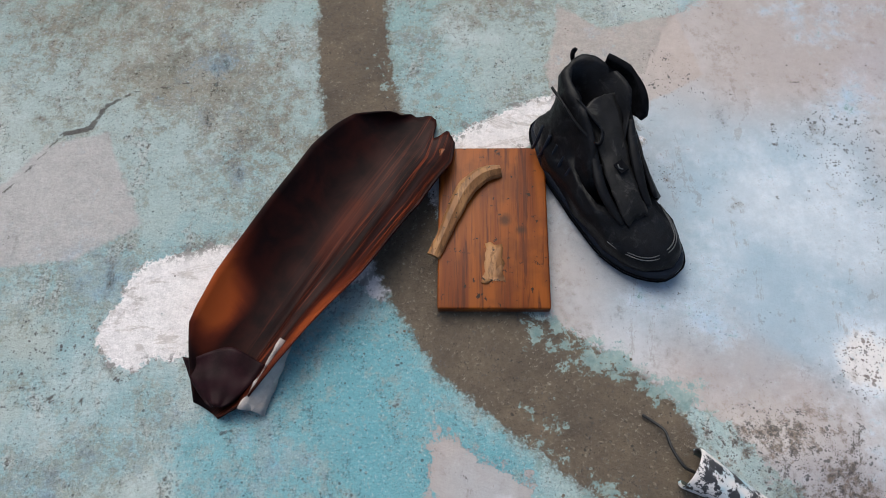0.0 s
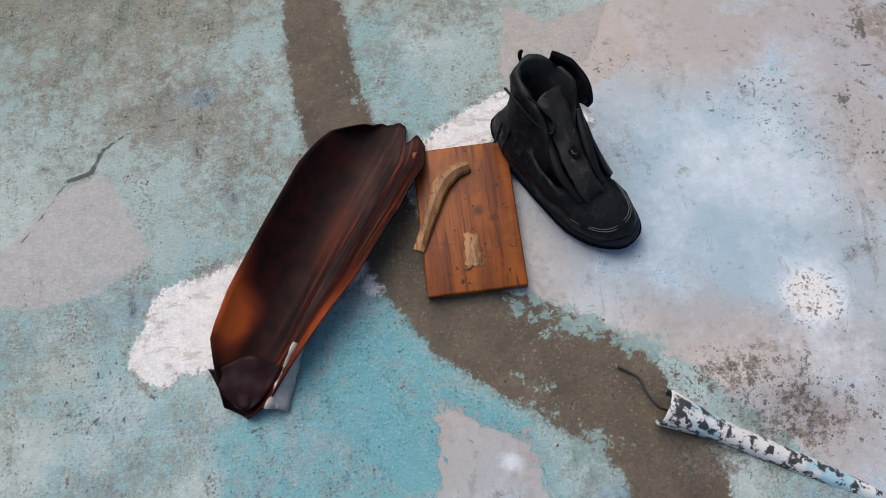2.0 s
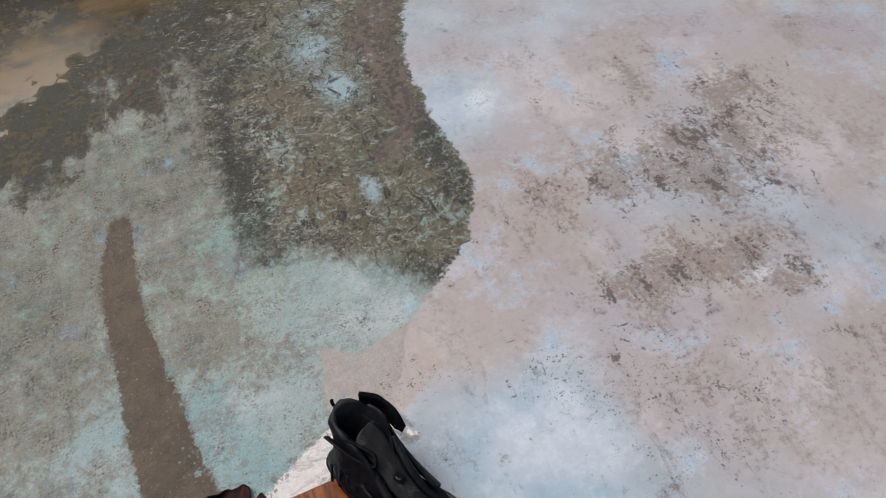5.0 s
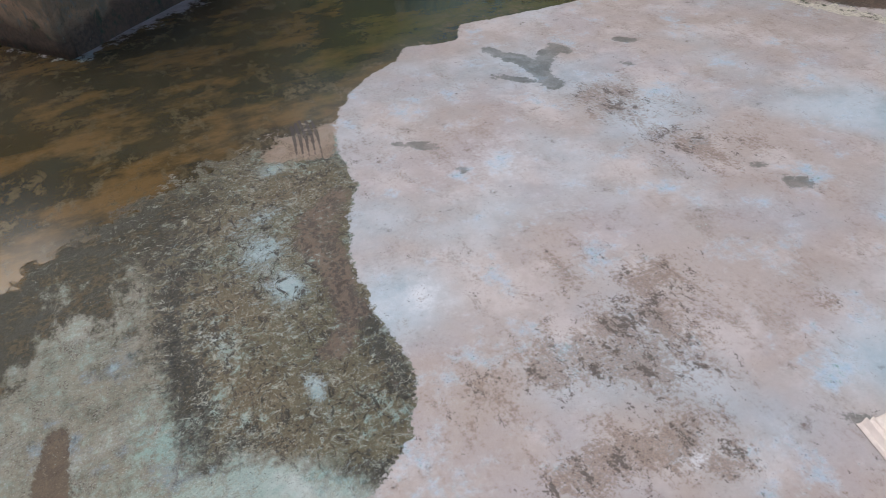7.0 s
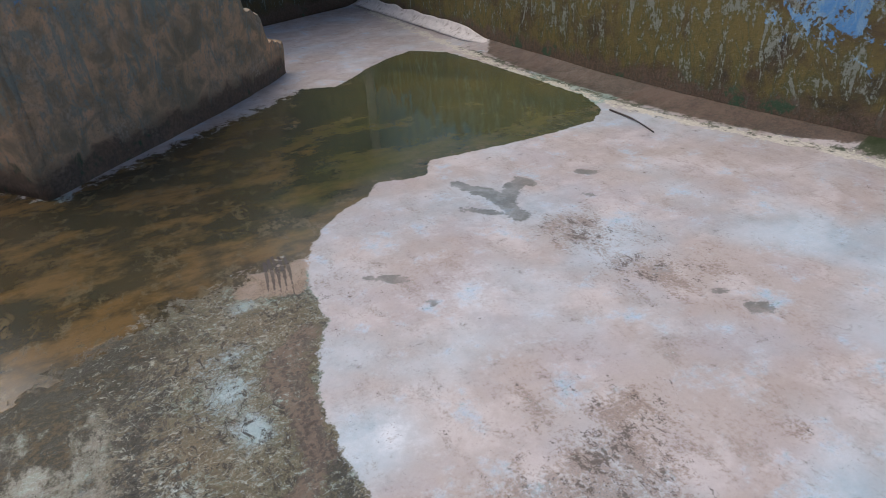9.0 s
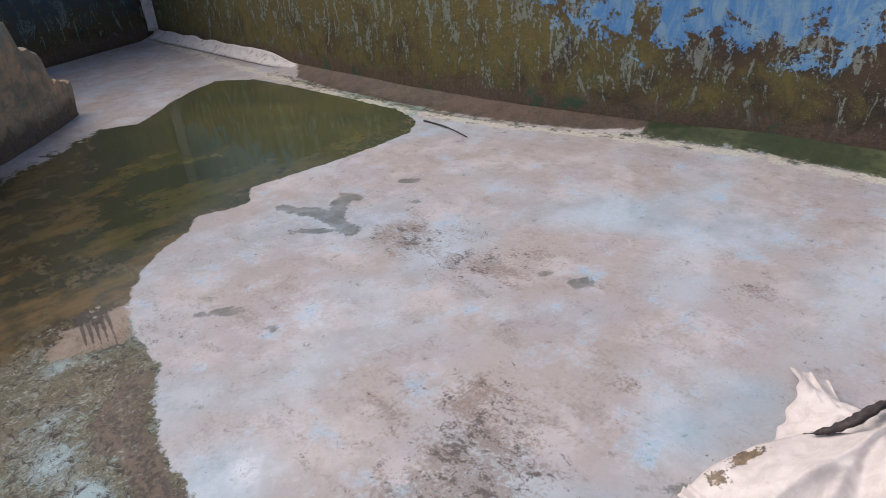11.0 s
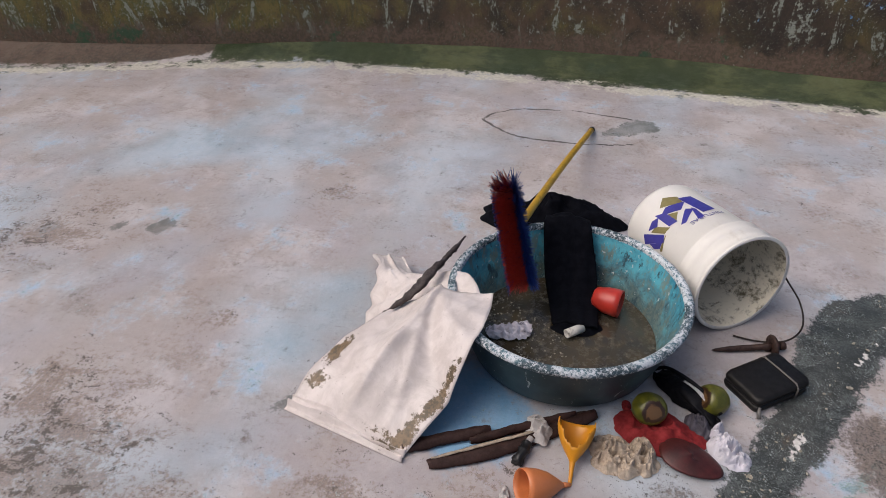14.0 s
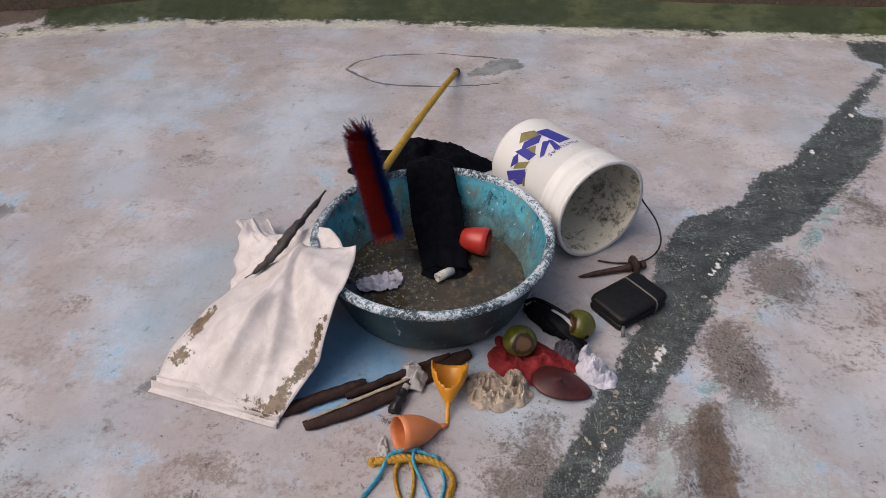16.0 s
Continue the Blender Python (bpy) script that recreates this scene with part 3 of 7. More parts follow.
PALE_EDGE = ((3.2, 3.4), (2.6, 3.35), (2.1, 3.35), (1.88, 3.25), (1.5, 3.2), (1.2, 2.95), (1.0, 2.65), (0.955, 2.3), (0.945, 2.2), (0.93, 2.06), (0.81, 1.8), (0.745, 1.56), (0.75, 1.36), (0.76, 1.14), (0.68, 1.0),
             (0.57, 0.9), (0.45, 0.83), (0.40, 0.72), (0.33, 0.62), (0.22, 0.56), (0.2, 0.3), (0.33, 0.2), (0.45, 0.15), (0.6, -0.02), (0.9, -0.3), (1.4, -0.6), (2.4, -1.3), (3.2, -2.3), (4.6, -2.3), (4.6, 3.4))
WET = ((-2.0, 3.4), (-0.3, 4.43), (0.085, 3.89), (0.5, 4.2), (1.02, 4.52), (1.55, 4.85), (1.80, 5.02), (1.92, 4.98), (2.02, 4.92), (2.15, 5.0), (2.45, 5.27), (2.72, 5.45), (2.98, 5.56), (3.2, 5.3), (3.26, 4.8), (3.3, 4.2), (3.33, 3.6), (3.24, 3.28), (3.05, 3.15),
       (2.76, 3.13), (2.42, 3.14), (2.2, 3.16), (1.94, 3.19), (1.83, 3.02), (1.69, 3.04), (1.58, 3.09), (1.49, 2.97), (1.28, 2.86), (1.11, 2.69), (1.02, 2.54), (0.75, 2.5), (0.45, 2.45), (0.15, 2.3), (-0.25, 2.05), (-0.6, 1.7), (-1.2, 1.5), (-2.0, 1.4))
MOSS = ((0.92, 2.4), (0.9, 2.06), (0.78, 1.78), (0.74, 1.55), (0.74, 1.3), (0.75, 1.13), (0.66, 1.0), (0.60, 0.93), (0.52, 1.03), (0.38, 1.13), (0.25, 1.19), (0.20, 1.35), (0.19, 1.55), (0.22, 1.75), (0.2, 2.0), (0.1, 2.3), (-0.3, 2.1), (-0.6, 1.9), (-0.9, 2.4), (0.0, 2.7))
TEAL = ((0.0, 0.31), (0.085, 0.19), (0.2, 0.08), (0.26, -0.1), (-0.25, -0.15), (-0.3, 0.1), (-0.2, 0.2), (-0.1, 0.28))

foot = wall_x(Y) - X


def ring_crack():
    """A ragged split round a drain, open towards the gutter."""
    line = []
    for a in np.linspace(-2.35, 2.35, 34):
        k = 1 + 0.10 * noise.noise((math.cos(a) * 2.2, math.sin(a) * 2.2, 4.4)) + 0.05 * noise.noise((a * 5, 1.0, 0))
        line.append((3.40 - 0.165 * math.sin(a) * k, -0.02 + 0.39 * math.cos(a) * k, 0.0068 + 0.003 * noise.noise((a * 3, 7.0, 0))))
    return along(X, Y, line)


layers = {
    "strip": along(X, Y, STRIP),
    "gutter": np.maximum(inside(X, Y, SLIME), inside(X, Y, ((3.77, -1.9), (4.1, -2.1), (4.1, -2.5), (3.5, -1.97), (3.58, -1.88)))),
    "chips": np.maximum.reduce([along(X, Y, ((x - 0.5 * l, y + 0.35 * l, r), (x + 0.5 * l, y - 0.35 * l, 0.7 * r))) for x, y, l, r in CHIPS]),
    "disc": along(X, Y, ((0.670, 0.230, 0.036), (0.682, 0.226, 0.036))),
    "ramp": np.where(Y > 1.7, np.interp(Y, (1.7, 2.3, 3.2, 4.4, 5.0, 5.4), (0.0, 0.17, 0.24, 0.26, 0.2, -0.1)), -0.2) - foot,
    "plum": along(X, Y, ((0.85, 2.02, 0.045), (0.75, 1.93, 0.06), (0.70, 1.80, 0.07), (0.71, 1.62, 0.05), (0.70, 1.45, 0.04), (0.6, 1.32, 0.04))),
    "bare": inside(X, Y, ((0.70, 2.62), (0.80, 2.68), (0.90, 2.66), (1.02, 2.55), (0.97, 2.38), (0.91, 2.29), (0.78, 2.33), (0.68, 2.37))),
    "frost": spots(X, Y, ((1.60, -0.70, 0.05, 0.03, 1.0), (1.50, -0.66, 0.08, 0.025, 1.0), (1.42, -0.635, 0.06, 0.03, 0.8), (1.58, -0.86, 0.10, 0.05, 1.0), (1.50, -0.93, 0.10, 0.05, 0.8), (1.42, -0.88, 0.06, 0.05, 0.6), (1.40, -1.0, 0.08, 0.06, 0.7))),
    "bistre": spots(X, Y, ((1.51, -0.755, 0.12, 0.035, 1.5), (1.42, -0.745, 0.07, 0.03, 1.2), (1.60, -0.79, 0.06, 0.03, 0.8))),
    "pale": np.maximum.reduce([inside(X, Y, PALE_EDGE), 0.4 * (Y - 3.9 - 0.1 * X), inside(X, Y, ((0.9, -0.42), (1.5, -0.66), (2.4, -1.35), (3.2, -2.1), (4.5, -2.3), (4.5, -4.2), (-3.5, -4.2), (-3.5, -0.9), (0.2, -0.5))), inside(X, Y, ((0.065, 0.14), (0.02, -0.15), (0.24, -0.15), (0.2, 0.06), (0.12, 0.1)))]),
    "wet": np.maximum(inside(X, Y, WET), -0.5) * np.interp(X - 0.35 * (Y - 2.4), (0.85, 1.05), (0.13, 1.0)),
    "black": spots(X, Y, ((0.2, 1.45, 0.08, 0.3, 0.9), (0.14, 1.2, 0.08, 0.08, 0.9), (0.3, 1.1, 0.1, 0.06, 0.4), (0.72, 1.2, 0.05, 0.2, 0.7), (0.55, 0.93, 0.08, 0.05, 0.8), (0.7, 1.5, 0.05, 0.2, 0.8), (0.25, 2.0, 0.15, 0.3, 0.6), (0.9, 2.3, 0.08, 0.1, 0.8))),
    "turq": spots(X, Y, ((0.555, 1.635, 0.06, 0.07, 1.6), (0.52, 1.85, 0.09, 0.15, 0.95), (0.685, 2.318, 0.07, 0.05, 1.2), (0.51, 1.22, 0.025, 0.05, 1.2), (0.48, 0.86, 0.03, 0.03, 1.2), (0.6, 2.05, 0.1, 0.06, 0.6))),
    "murk": spots(X, Y, ((-0.27, 2.95, 0.3, 0.4, 0.9), (-0.3, 2.35, 0.14, 0.35, 1.0), (-0.26, 1.9, 0.08, 0.14, 0.8), (-0.05, 2.15, 0.22, 0.2, 0.7), (-0.55, 2.1, 0.3, 0.28, 1.0), (0.12, 2.2, 0.22, 0.22, 0.9), (-0.35, 1.78, 0.3, 0.22, 0.9), (0.2, 1.4, 0.04, 0.25, 0.6), (0.38, 2.25, 0.15, 0.18, 0.6), (0.05, 1.8, 0.12, 0.2, 0.5))),
    "moss": inside(X, Y, MOSS),
    "teal": inside(X, Y, TEAL),
    "salmon": inside(X, Y, ((0.26, 0.85), (0.33, 0.80), (0.46, 0.83), (0.5, 0.7), (0.36, 0.62), (0.25, 0.6), (0.23, 0.72))) - 0.004,
    "lilac": inside(X, Y, ((-0.66, 0.48), (-0.59, 0.57), (-0.49, 0.59), (-0.405, 0.43), (-0.5, 0.37), (-0.62, 0.36), (-0.8, 0.4))),
    "white": np.maximum(along(X, Y, ((-0.39, 0.255, 0.05), (-0.33, 0.30, 0.085), (-0.2, 0.34, 0.075), (-0.05, 0.40, 0.05), (0.06, 0.52, 0.035), (0.13, 0.572, 0.042), (0.20, 0.615, 0.036), (0.27, 0.645, 0.022), (0.34, 0.63, 0.018), (0.375, 0.585, 0.012))),
                        along(X, Y, ((-0.03, 0.335, 0.02), (0.0, 0.335, 0.016))), along(X, Y, ((0.47, 0.05, 0.004), (0.58, 0.0, 0.009), (0.7, -0.055, 0.012), (0.85, -0.12, 0.01)))),
    "blue": spots(X, Y, ((1.5, 1.9, 0.3, 0.35, 0.9), (1.47, 2.4, 0.25, 0.2, 0.6), (0.82, 1.42, 0.16, 0.14, 1.0), (1.8, 0.63, 0.12, 0.13, 1.1), (2.85, 1.25, 0.3, 0.4, 0.9), (2.75, 0.6, 0.25, 0.3, 0.7),
                         (2.08, 0.53, 0.14, 0.12, 0.7), (0.56, 0.5, 0.12, 0.12, 0.8), (0.6, 0.29, 0.06, 0.045, 1.8), (0.68, 0.23, 0.09, 0.08, 0.5), (0.75, 0.6, 0.2, 0.14, 0.5), (1.3, 1.55, 0.3, 0.2, 0.5), (2.3, 2.0, 0.4, 0.3, 0.5),
                         (1.45, 0.62, 0.2, 0.12, 0.6), (0.4, 0.3, 0.12, 0.1, 0.4), (0.14, 0.05, 0.1, 0.1, 0.9), (0.46, 0.38, 0.22, 0.22, 0.75), (0.75, 0.35, 0.25, 0.2, 0.5), (0.38, 0.62, 0.1, 0.1, 0.5), (3.1, 1.9, 0.3, 0.4, 0.4))),
    "sheen": spots(X, Y, ((0.898, 1.426, 0.05, 0.05, 1.1), (0.676, 0.228, 0.042, 0.042, 1.7), (1.45, 1.95, 0.15, 0.25, 0.35), (0.87, 1.34, 0.09, 0.08, 0.5), (1.22, 0.61, 0.05, 0.02, 0.9), (0.16, 0.03, 0.02, 0.02, 0.9), (0.6, 0.47, 0.22, 0.16, 0.42), (0.72, 0.12, 0.12, 0.1, 0.4))),
    "deepblue": spots(X, Y, ((1.70, 0.06, 0.10, 0.14, 1.4), (1.62, 0.08, 0.08, 0.09, 1.0), (1.82, 0.1, 0.08, 0.08, 0.7))),
    # the first four spots darken the side that gets less light
    "brown": spots(X, Y, ((2.8, -0.85, 0.3, 0.25, 0.35), (3.3, -1.25, 0.3, 0.3, 0.35), (2.55, -0.55, 0.2, 0.2, 0.3), (3.4, -0.6, 0.3, 0.4, 0.3), (1.9, -1.3, 0.4, 0.25, 0.5), (1.137, 1.0, 0.09, 0.06, 0.9), (1.37, 0.93, 0.08, 0.09, 0.9), (1.53, 1.13, 0.2, 0.16, 0.8), (1.13, 0.67, 0.16, 0.05, 0.9), (1.28, 0.57, 0.06, 0.05, 1.3), (1.12, 1.0, 0.35, 0.15, 0.6), (2.08, 2.13, 0.14, 0.14, 1.2), (2.1, 1.66, 0.12, 0.22, 0.7),
                          (1.4, 0.9, 0.15, 0.2, 0.6), (2.63, 0.78, 0.1, 0.1, 0.8), (1.89, 0.81, 0.09, 0.07, 0.7), (0.95, 0.72, 0.2, 0.06, 0.7), (1.3, 1.35, 0.25, 0.14, 0.35), (0.85, 1.0, 0.12, 0.14, 0.5), (2.3, 1.55, 0.15, 0.2, 0.4), (0.92, 0.45, 0.12, 0.2, 0.4),
                          (1.42, -0.05, 0.25, 0.25, 0.6), (0.5, 0.86, 0.08, 0.05, 0.6), (0.93, 2.2, 0.06, 0.25, 0.4), (1.1, 0.45, 0.2, 0.15, 0.4), (0.5, 0.12, 0.12, 0.05, 0.6), (0.62, 0.04, 0.16, 0.06, 0.75), (1.25, 0.85, 0.25, 0.3, 0.45), (1.75, 0.45, 0.15, 0.2, 0.35), (2.4, 0.4, 0.2, 0.2, 0.3), (1.4, 0.35, 0.15, 0.15, 0.5), (2.2, 1.9, 0.3, 0.4, 0.5), (1.5, 2.6, 0.2, 0.2, 0.4), (1.1, 2.2, 0.15, 0.3, 0.45))),
    "speck": spots(X, Y, ((0.71, 0.56, 0.14, 0.12, 0.8), (0.92, 0.42, 0.2, 0.25, 0.7), (0.676, 0.225, 0.05, 0.05, 1.9), (0.9, 1.42, 0.06, 0.06, 0.7), (0.42, 0.7, 0.08, 0.07, 1.0), (-0.5, 0.22, 0.12, 0.1, 1.0), (0.0, 0.15, 0.2, 0.15, 0.55), (0.55, 0.07, 0.14, 0.07, 1.0), (0.38, 0.55, 0.06, 0.1, 0.6), (0.62, 0.05, 0.14, 0.06, 1.1), (0.5, 0.13, 0.1, 0.04, 0.9), (0.85, 0.0, 0.12, 0.1, 0.8), (1.45, -0.35, 0.18, 0.12, 0.9), (1.65, -0.4, 0.12, 0.1, 0.7), (1.7, -0.85, 0.3, 0.2, 0.6), (2.1, -1.2, 0.3, 0.2, 0.5))),
    "ochre": spots(X, Y, ((0.0, 1.05, 0.12, 0.2, 0.55), (-0.35, 1.05, 0.25, 0.15, 0.4), (0.15, 0.85, 0.1, 0.12, 0.5), (-0.3, 1.3, 0.12, 0.1, 0.5), (-0.36, 0.70, 0.15, 0.07, 0.9), (-0.33, 0.94, 0.14, 0.07, 1.0), (-0.38, 1.35, 0.12, 0.14, 1.2), (-0.2, 0.58, 0.15, 0.1, 0.5), (-0.7, 1.1, 0.3, 0.3, 0.5), (-0.4, 1.7, 0.4, 0.25, 0.9), (0.0, 2.05, 0.25, 0.2, 0.9), (-0.1, 0.8, 0.1, 0.1, 0.3), (0.12, 1.75, 0.15, 0.3, 0.7), (-0.1, 1.5, 0.3, 0.18, 0.5), (0.02, 1.15, 0.1, 0.2, 0.25), (-0.5, 1.5, 0.5, 0.4, 0.9), (0.3, 2.2, 0.4, 0.25, 0.9), (-0.45, 0.85, 0.2, 0.12, 0.4), (-0.3, 1.15, 0.12, 0.15, 0.5), (-0.7, 0.9, 0.25, 0.25, 0.3), (-0.15, 1.75, 0.25, 0.25, 0.8), (0.05, 0.95, 0.08, 0.06, 0.6))),
    "earth": spots(X, Y, ((1.42, -0.32, 0.10, 0.08, 0.25), (1.56, -0.42, 0.08, 0.07, 0.4), (1.36, -0.38, 0.10, 0.08, 0.35), (1.84, -0.86, 0.10, 0.08, 1.0), (1.70, -0.88, 0.09, 0.07, 1.0), (1.5, -0.74, 0.12, 0.10, 1.0), (1.3, -0.6, 0.12, 0.12, 0.9), (2.1, -1.05, 0.15, 0.09, 0.9), (2.5, -1.4, 0.2, 0.12, 0.8), (1.38, -1.05, 0.15, 0.12, 0.5), (2.2, -1.6, 0.2, 0.15, 0.4), (1.1, -0.5, 0.15, 0.15, 0.9), (2.95, -1.75, 0.2, 0.12, 0.7), (1.95, -1.15, 0.25, 0.15, 0.35), (1.6, -0.62, 0.12, 0.08, 0.5), (1.45, -0.38, 0.1, 0.1, 0.5), (0.5, 0.125, 0.10, 0.035, 0.6), (0.6, 0.06, 0.12, 0.05, 0.5), (0.48, 0.0, 0.1, 0.05, 0.7))),
    "flakes": spots(X, Y, ((0.22, 0.265, 0.05, 0.035, 1.3), (0.30, 0.225, 0.06, 0.035, 1.2), (0.39, 0.18, 0.06, 0.03, 1.1), (-0.02, 0.72, 0.03, 0.06, 0.8), (-0.05, 0.93, 0.02, 0.05, 0.6), (0.2, 0.1, 0.05, 0.05, 0.7), (0.28, 0.03, 0.06, 0.05, 0.8))),
    "blots": np.maximum.reduce([along(X, Y, ((1.9, 2.82, 0.035), (2.0, 2.62, 0.05), (1.97, 2.36, 0.05))), along(X, Y, ((2.03, 2.55, 0.05), (2.2, 2.68, 0.045), (2.23, 2.6, 0.03))), along(X, Y, ((1.79, 2.55, 0.02), (1.92, 2.42, 0.02))),
                                along(X, Y, ((1.17, 2.24, 0.012), (1.28, 2.15, 0.035))), along(X, Y, ((1.315, 1.95, 0.022), (1.335, 1.945, 0.022))), along(X, Y, ((2.25, 1.285, 0.035), (2.275, 1.27, 0.035))),
                                along(X, Y, ((2.22, 1.44, 0.015), (2.25, 1.42, 0.015))), along(X, Y, ((2.5, 2.6, 0.02), (2.56, 2.54, 0.03))), along(X, Y, ((2.36, 2.37, 0.012), (2.38, 2.33, 0.012))),
                                along(X, Y, ((1.60, 0.52, 0.02), (1.625, 0.505, 0.02))), along(X, Y, ((3.36, -0.2, 0.03), (3.46, -0.33, 0.07)))]),
    # the five strokes at the end paint a palm frond's reflection
    "crack_frond": np.maximum.reduce([along(X, Y, ((-0.64, 0.48, 0.002), (-0.60, 0.535, 0.003), (-0.565, 0.59, 0.004), (-0.52, 0.60, 0.006), (-0.50, 0.645, 0.004), (-0.455, 0.672, 0.003), (-0.36, 0.69, 0.002), (-0.28, 0.685, 0.001))), along(X, Y, ((-0.60, 0.085, 0.0012), (-0.436, 0.2, 0.0012))),
                                along(X, Y, ((-0.52, 0.02, 0.0012), (-0.43, 0.185, 0.0012))), along(X, Y, ((0.70, 0.53, 0.0012), (0.79, 0.52, 0.0018))), along(X, Y, ((0.52, 0.66, 0.0008), (0.62, 0.69, 0.0014), (0.7, 0.68, 0.0008))),
                                along(X, Y, ((0.78, 0.64, 0.0), (0.9, 0.62, 0.002), (0.97, 0.53, 0.001))), ring_crack(), along(X, Y, ((0.9, 0.75, 0.001), (1.1, 0.74, 0.0016), (1.24, 0.64, 0.001)))] + [along(X, Y, ((0.795 + 0.022 * k, 2.34 - 0.012 * k, 0.002), (0.825 + 0.024 * k, 2.48, 0.008), (0.845 + 0.022 * k, 2.63 - 0.016 * abs(k - 2), 0.007))) for k in range(5)]),
    "foot": np.maximum(np.where(Y < 2.0, np.interp(Y, (-3, -1.3, -0.5, 0.4, 1.3, 1.9, 2.1), (0.3, 0.28, 0.36, 0.3, 0.22, 0.19, 0.0)) - foot, -0.2), 0.03 - np.abs(foot - np.interp(Y, (1.9, 3.2, 4.5, 5.2), (0.20, 0.30, 0.29, 0.24))) - 0.06 * np.clip(Y - 5.0, 0, 2)),
    "lime": 0.045 - np.abs(foot - np.interp(Y, (-3, -1.3, -0.5, 0.4, 1.3, 2.2, 3.2, 4.5, 5.0, 8), (0.3, 0.3, 0.38, 0.32, 0.25, 0.22, 0.35, 0.34, 0.3, 0.1))),
}
floor_mesh = bpy.data.meshes.new("floor")
nx, ny = X.shape
idx = np.arange(nx * ny).reshape(nx, ny)
quads = np.stack([idx[:-1, :-1], idx[1:, :-1], idx[1:, 1:], idx[:-1, 1:]], -1).reshape(-1, 4)
Z = floor_height(X, Y)
floor_mesh.from_pydata(np.stack([X, Y, Z], -1).reshape(-1, 3).tolist(), [], quads.tolist())
for name, values in layers.items():
    floor_mesh.attributes.new(name, "FLOAT", "POINT").data.foreach_set("value", np.ascontiguousarray(values, dtype=np.float32).ravel())
floor_mesh.materials.append(FLOOR)
floor_mesh.polygons.foreach_set("use_smooth", np.ones(len(quads), bool))
floor = tagged(new("floor", floor_mesh), "weathered roof floor in flaking turquoise and pale pink paint, partly under water", "floor", kind="structure")

GROUND = plain("plain_ground", (0.25, 0.24, 0.22), 0.9, 0.3, 2)
bm = bmesh.new()
bmesh.ops.create_grid(bm, x_segments=8, y_segments=8, size=600)
for v in bm.verts:
    v.co.z = -0.25
tagged(link("ground", bm, GROUND), "plain grey ground around the walls", "ground", kind="structure")


def wall(name, line, height, thick, label, material=None, wave=0.006):
    """A rendered wall whose inner face follows line (x, y), standing thick to the right of its way."""
    p = np.array(line, float)
    seg = np.hypot(*np.diff(p, axis=0).T)
    s = np.concatenate([[0], np.cumsum(seg)])
    u = np.linspace(0, s[-1], int(s[-1] / 0.12) + 2)
    px, py = np.interp(u, s, p[:, 0]), np.interp(u, s, p[:, 1])
    tx, ty = np.gradient(px), np.gradient(py)
    k = np.hypot(tx, ty)
    nx_, ny_ = ty / k, -tx / k
    rows = []
    for z in np.concatenate([[-0.02], np.linspace(0.05, height, int(height / 0.12) + 1)]):
        w = np.array([noise.noise((a * 2, z * 2, 3.3)) for a in u]) * wave * 2
        rows.append(np.stack([px + nx_ * w, py + ny_ * w, np.full_like(u, z)], -1))
    for d, z in ((0.012, height + 0.012), (thick - 0.012, height + 0.012), (thick, height), (thick, -0.02)):
        rows.append(np.stack([px + nx_ * d, py + ny_ * d, np.full_like(u, z)], -1))
    bm = sheet(rows)
    bmesh.ops.holes_fill(bm, edges=[e for e in bm.edges if e.is_boundary])
    return tagged(link(name, bm, material or WALL), label, "wall", kind="structure")


WALL_TOP, LOW_TOP, NORTH_TOP = 2.2, 1.25, 2.55
wall("wall_east", [(x, y) for x, y in zip(WALL_X[::-1], WALL_Y[::-1])][:1] + [(float(wall_x(y)), y) for y in np.arange(8.0, -4.01, -0.3)], WALL_TOP, -0.16, "mould-blackened rendered wall with peeling bright blue paint")
wall("wall_north", [(-3.4, 5.6), (3.56, 8.16)], NORTH_TOP, -0.16, "dark mouldy rendered wall with slate blue paint above", SLATE)
# added walls, out of view; the west one keeps sky glare off the water
wall("wall_west", [(-3.4, -4.0), (-3.4, 5.6)], WALL_TOP, -0.16, "unseen mouldy rendered wall added to close the roof floor", WALL)
wall("wall_south", [(4.05, -4.0), (-3.4, -4.0)], LOW_TOP, -0.16, "unseen mouldy rendered wall added to close the roof floor", WALL)

# lime-washed band in the far corner and along the foot of the wall
def lime_band():
    bm = bmesh.new()
    y = np.linspace(8.05, 5.1, 40)
    rows = []
    for k, (d, z) in enumerate(((0.13, 0.022), (0.09, 0.042), (0.05, 0.062), (0.025, 0.085), (0.014, 0.11))):
        rows.append([(wall_x(b) - d * min(1, 0.3 + (b - 5.1) * 1.6) - 0.01 * noise.noise((b * 7, k, 0)), b, 0.02 + (z - 0.02) * min(1, (b - 5.1) * 1.8) + 0.006 * k * noise.noise((b * 5, k * 0.3, 1))) for b in y])
    return sheet(rows, thick=0.004)


tagged(link("trim", lime_band(), LIME), "flaking white limewash on the cove below the wall", "trim", kind="structure")
bm = sheet([[(3.555 - 0.10 + 0.012 * noise.noise((z * 7, 2, 0)), 8.06 - 0.03, z), (3.555 - 0.03, 8.06 - 0.05, z), (3.555 - 0.016, 7.94 + 0.015 * noise.noise((z * 8, 5, 0)), z)] for z in np.linspace(0.1, 2.15, 40)], thick=0.008)
tagged(link("trim", bm, LIME), "white limewashed strip in the corner of two walls", "trim", kind="structure")

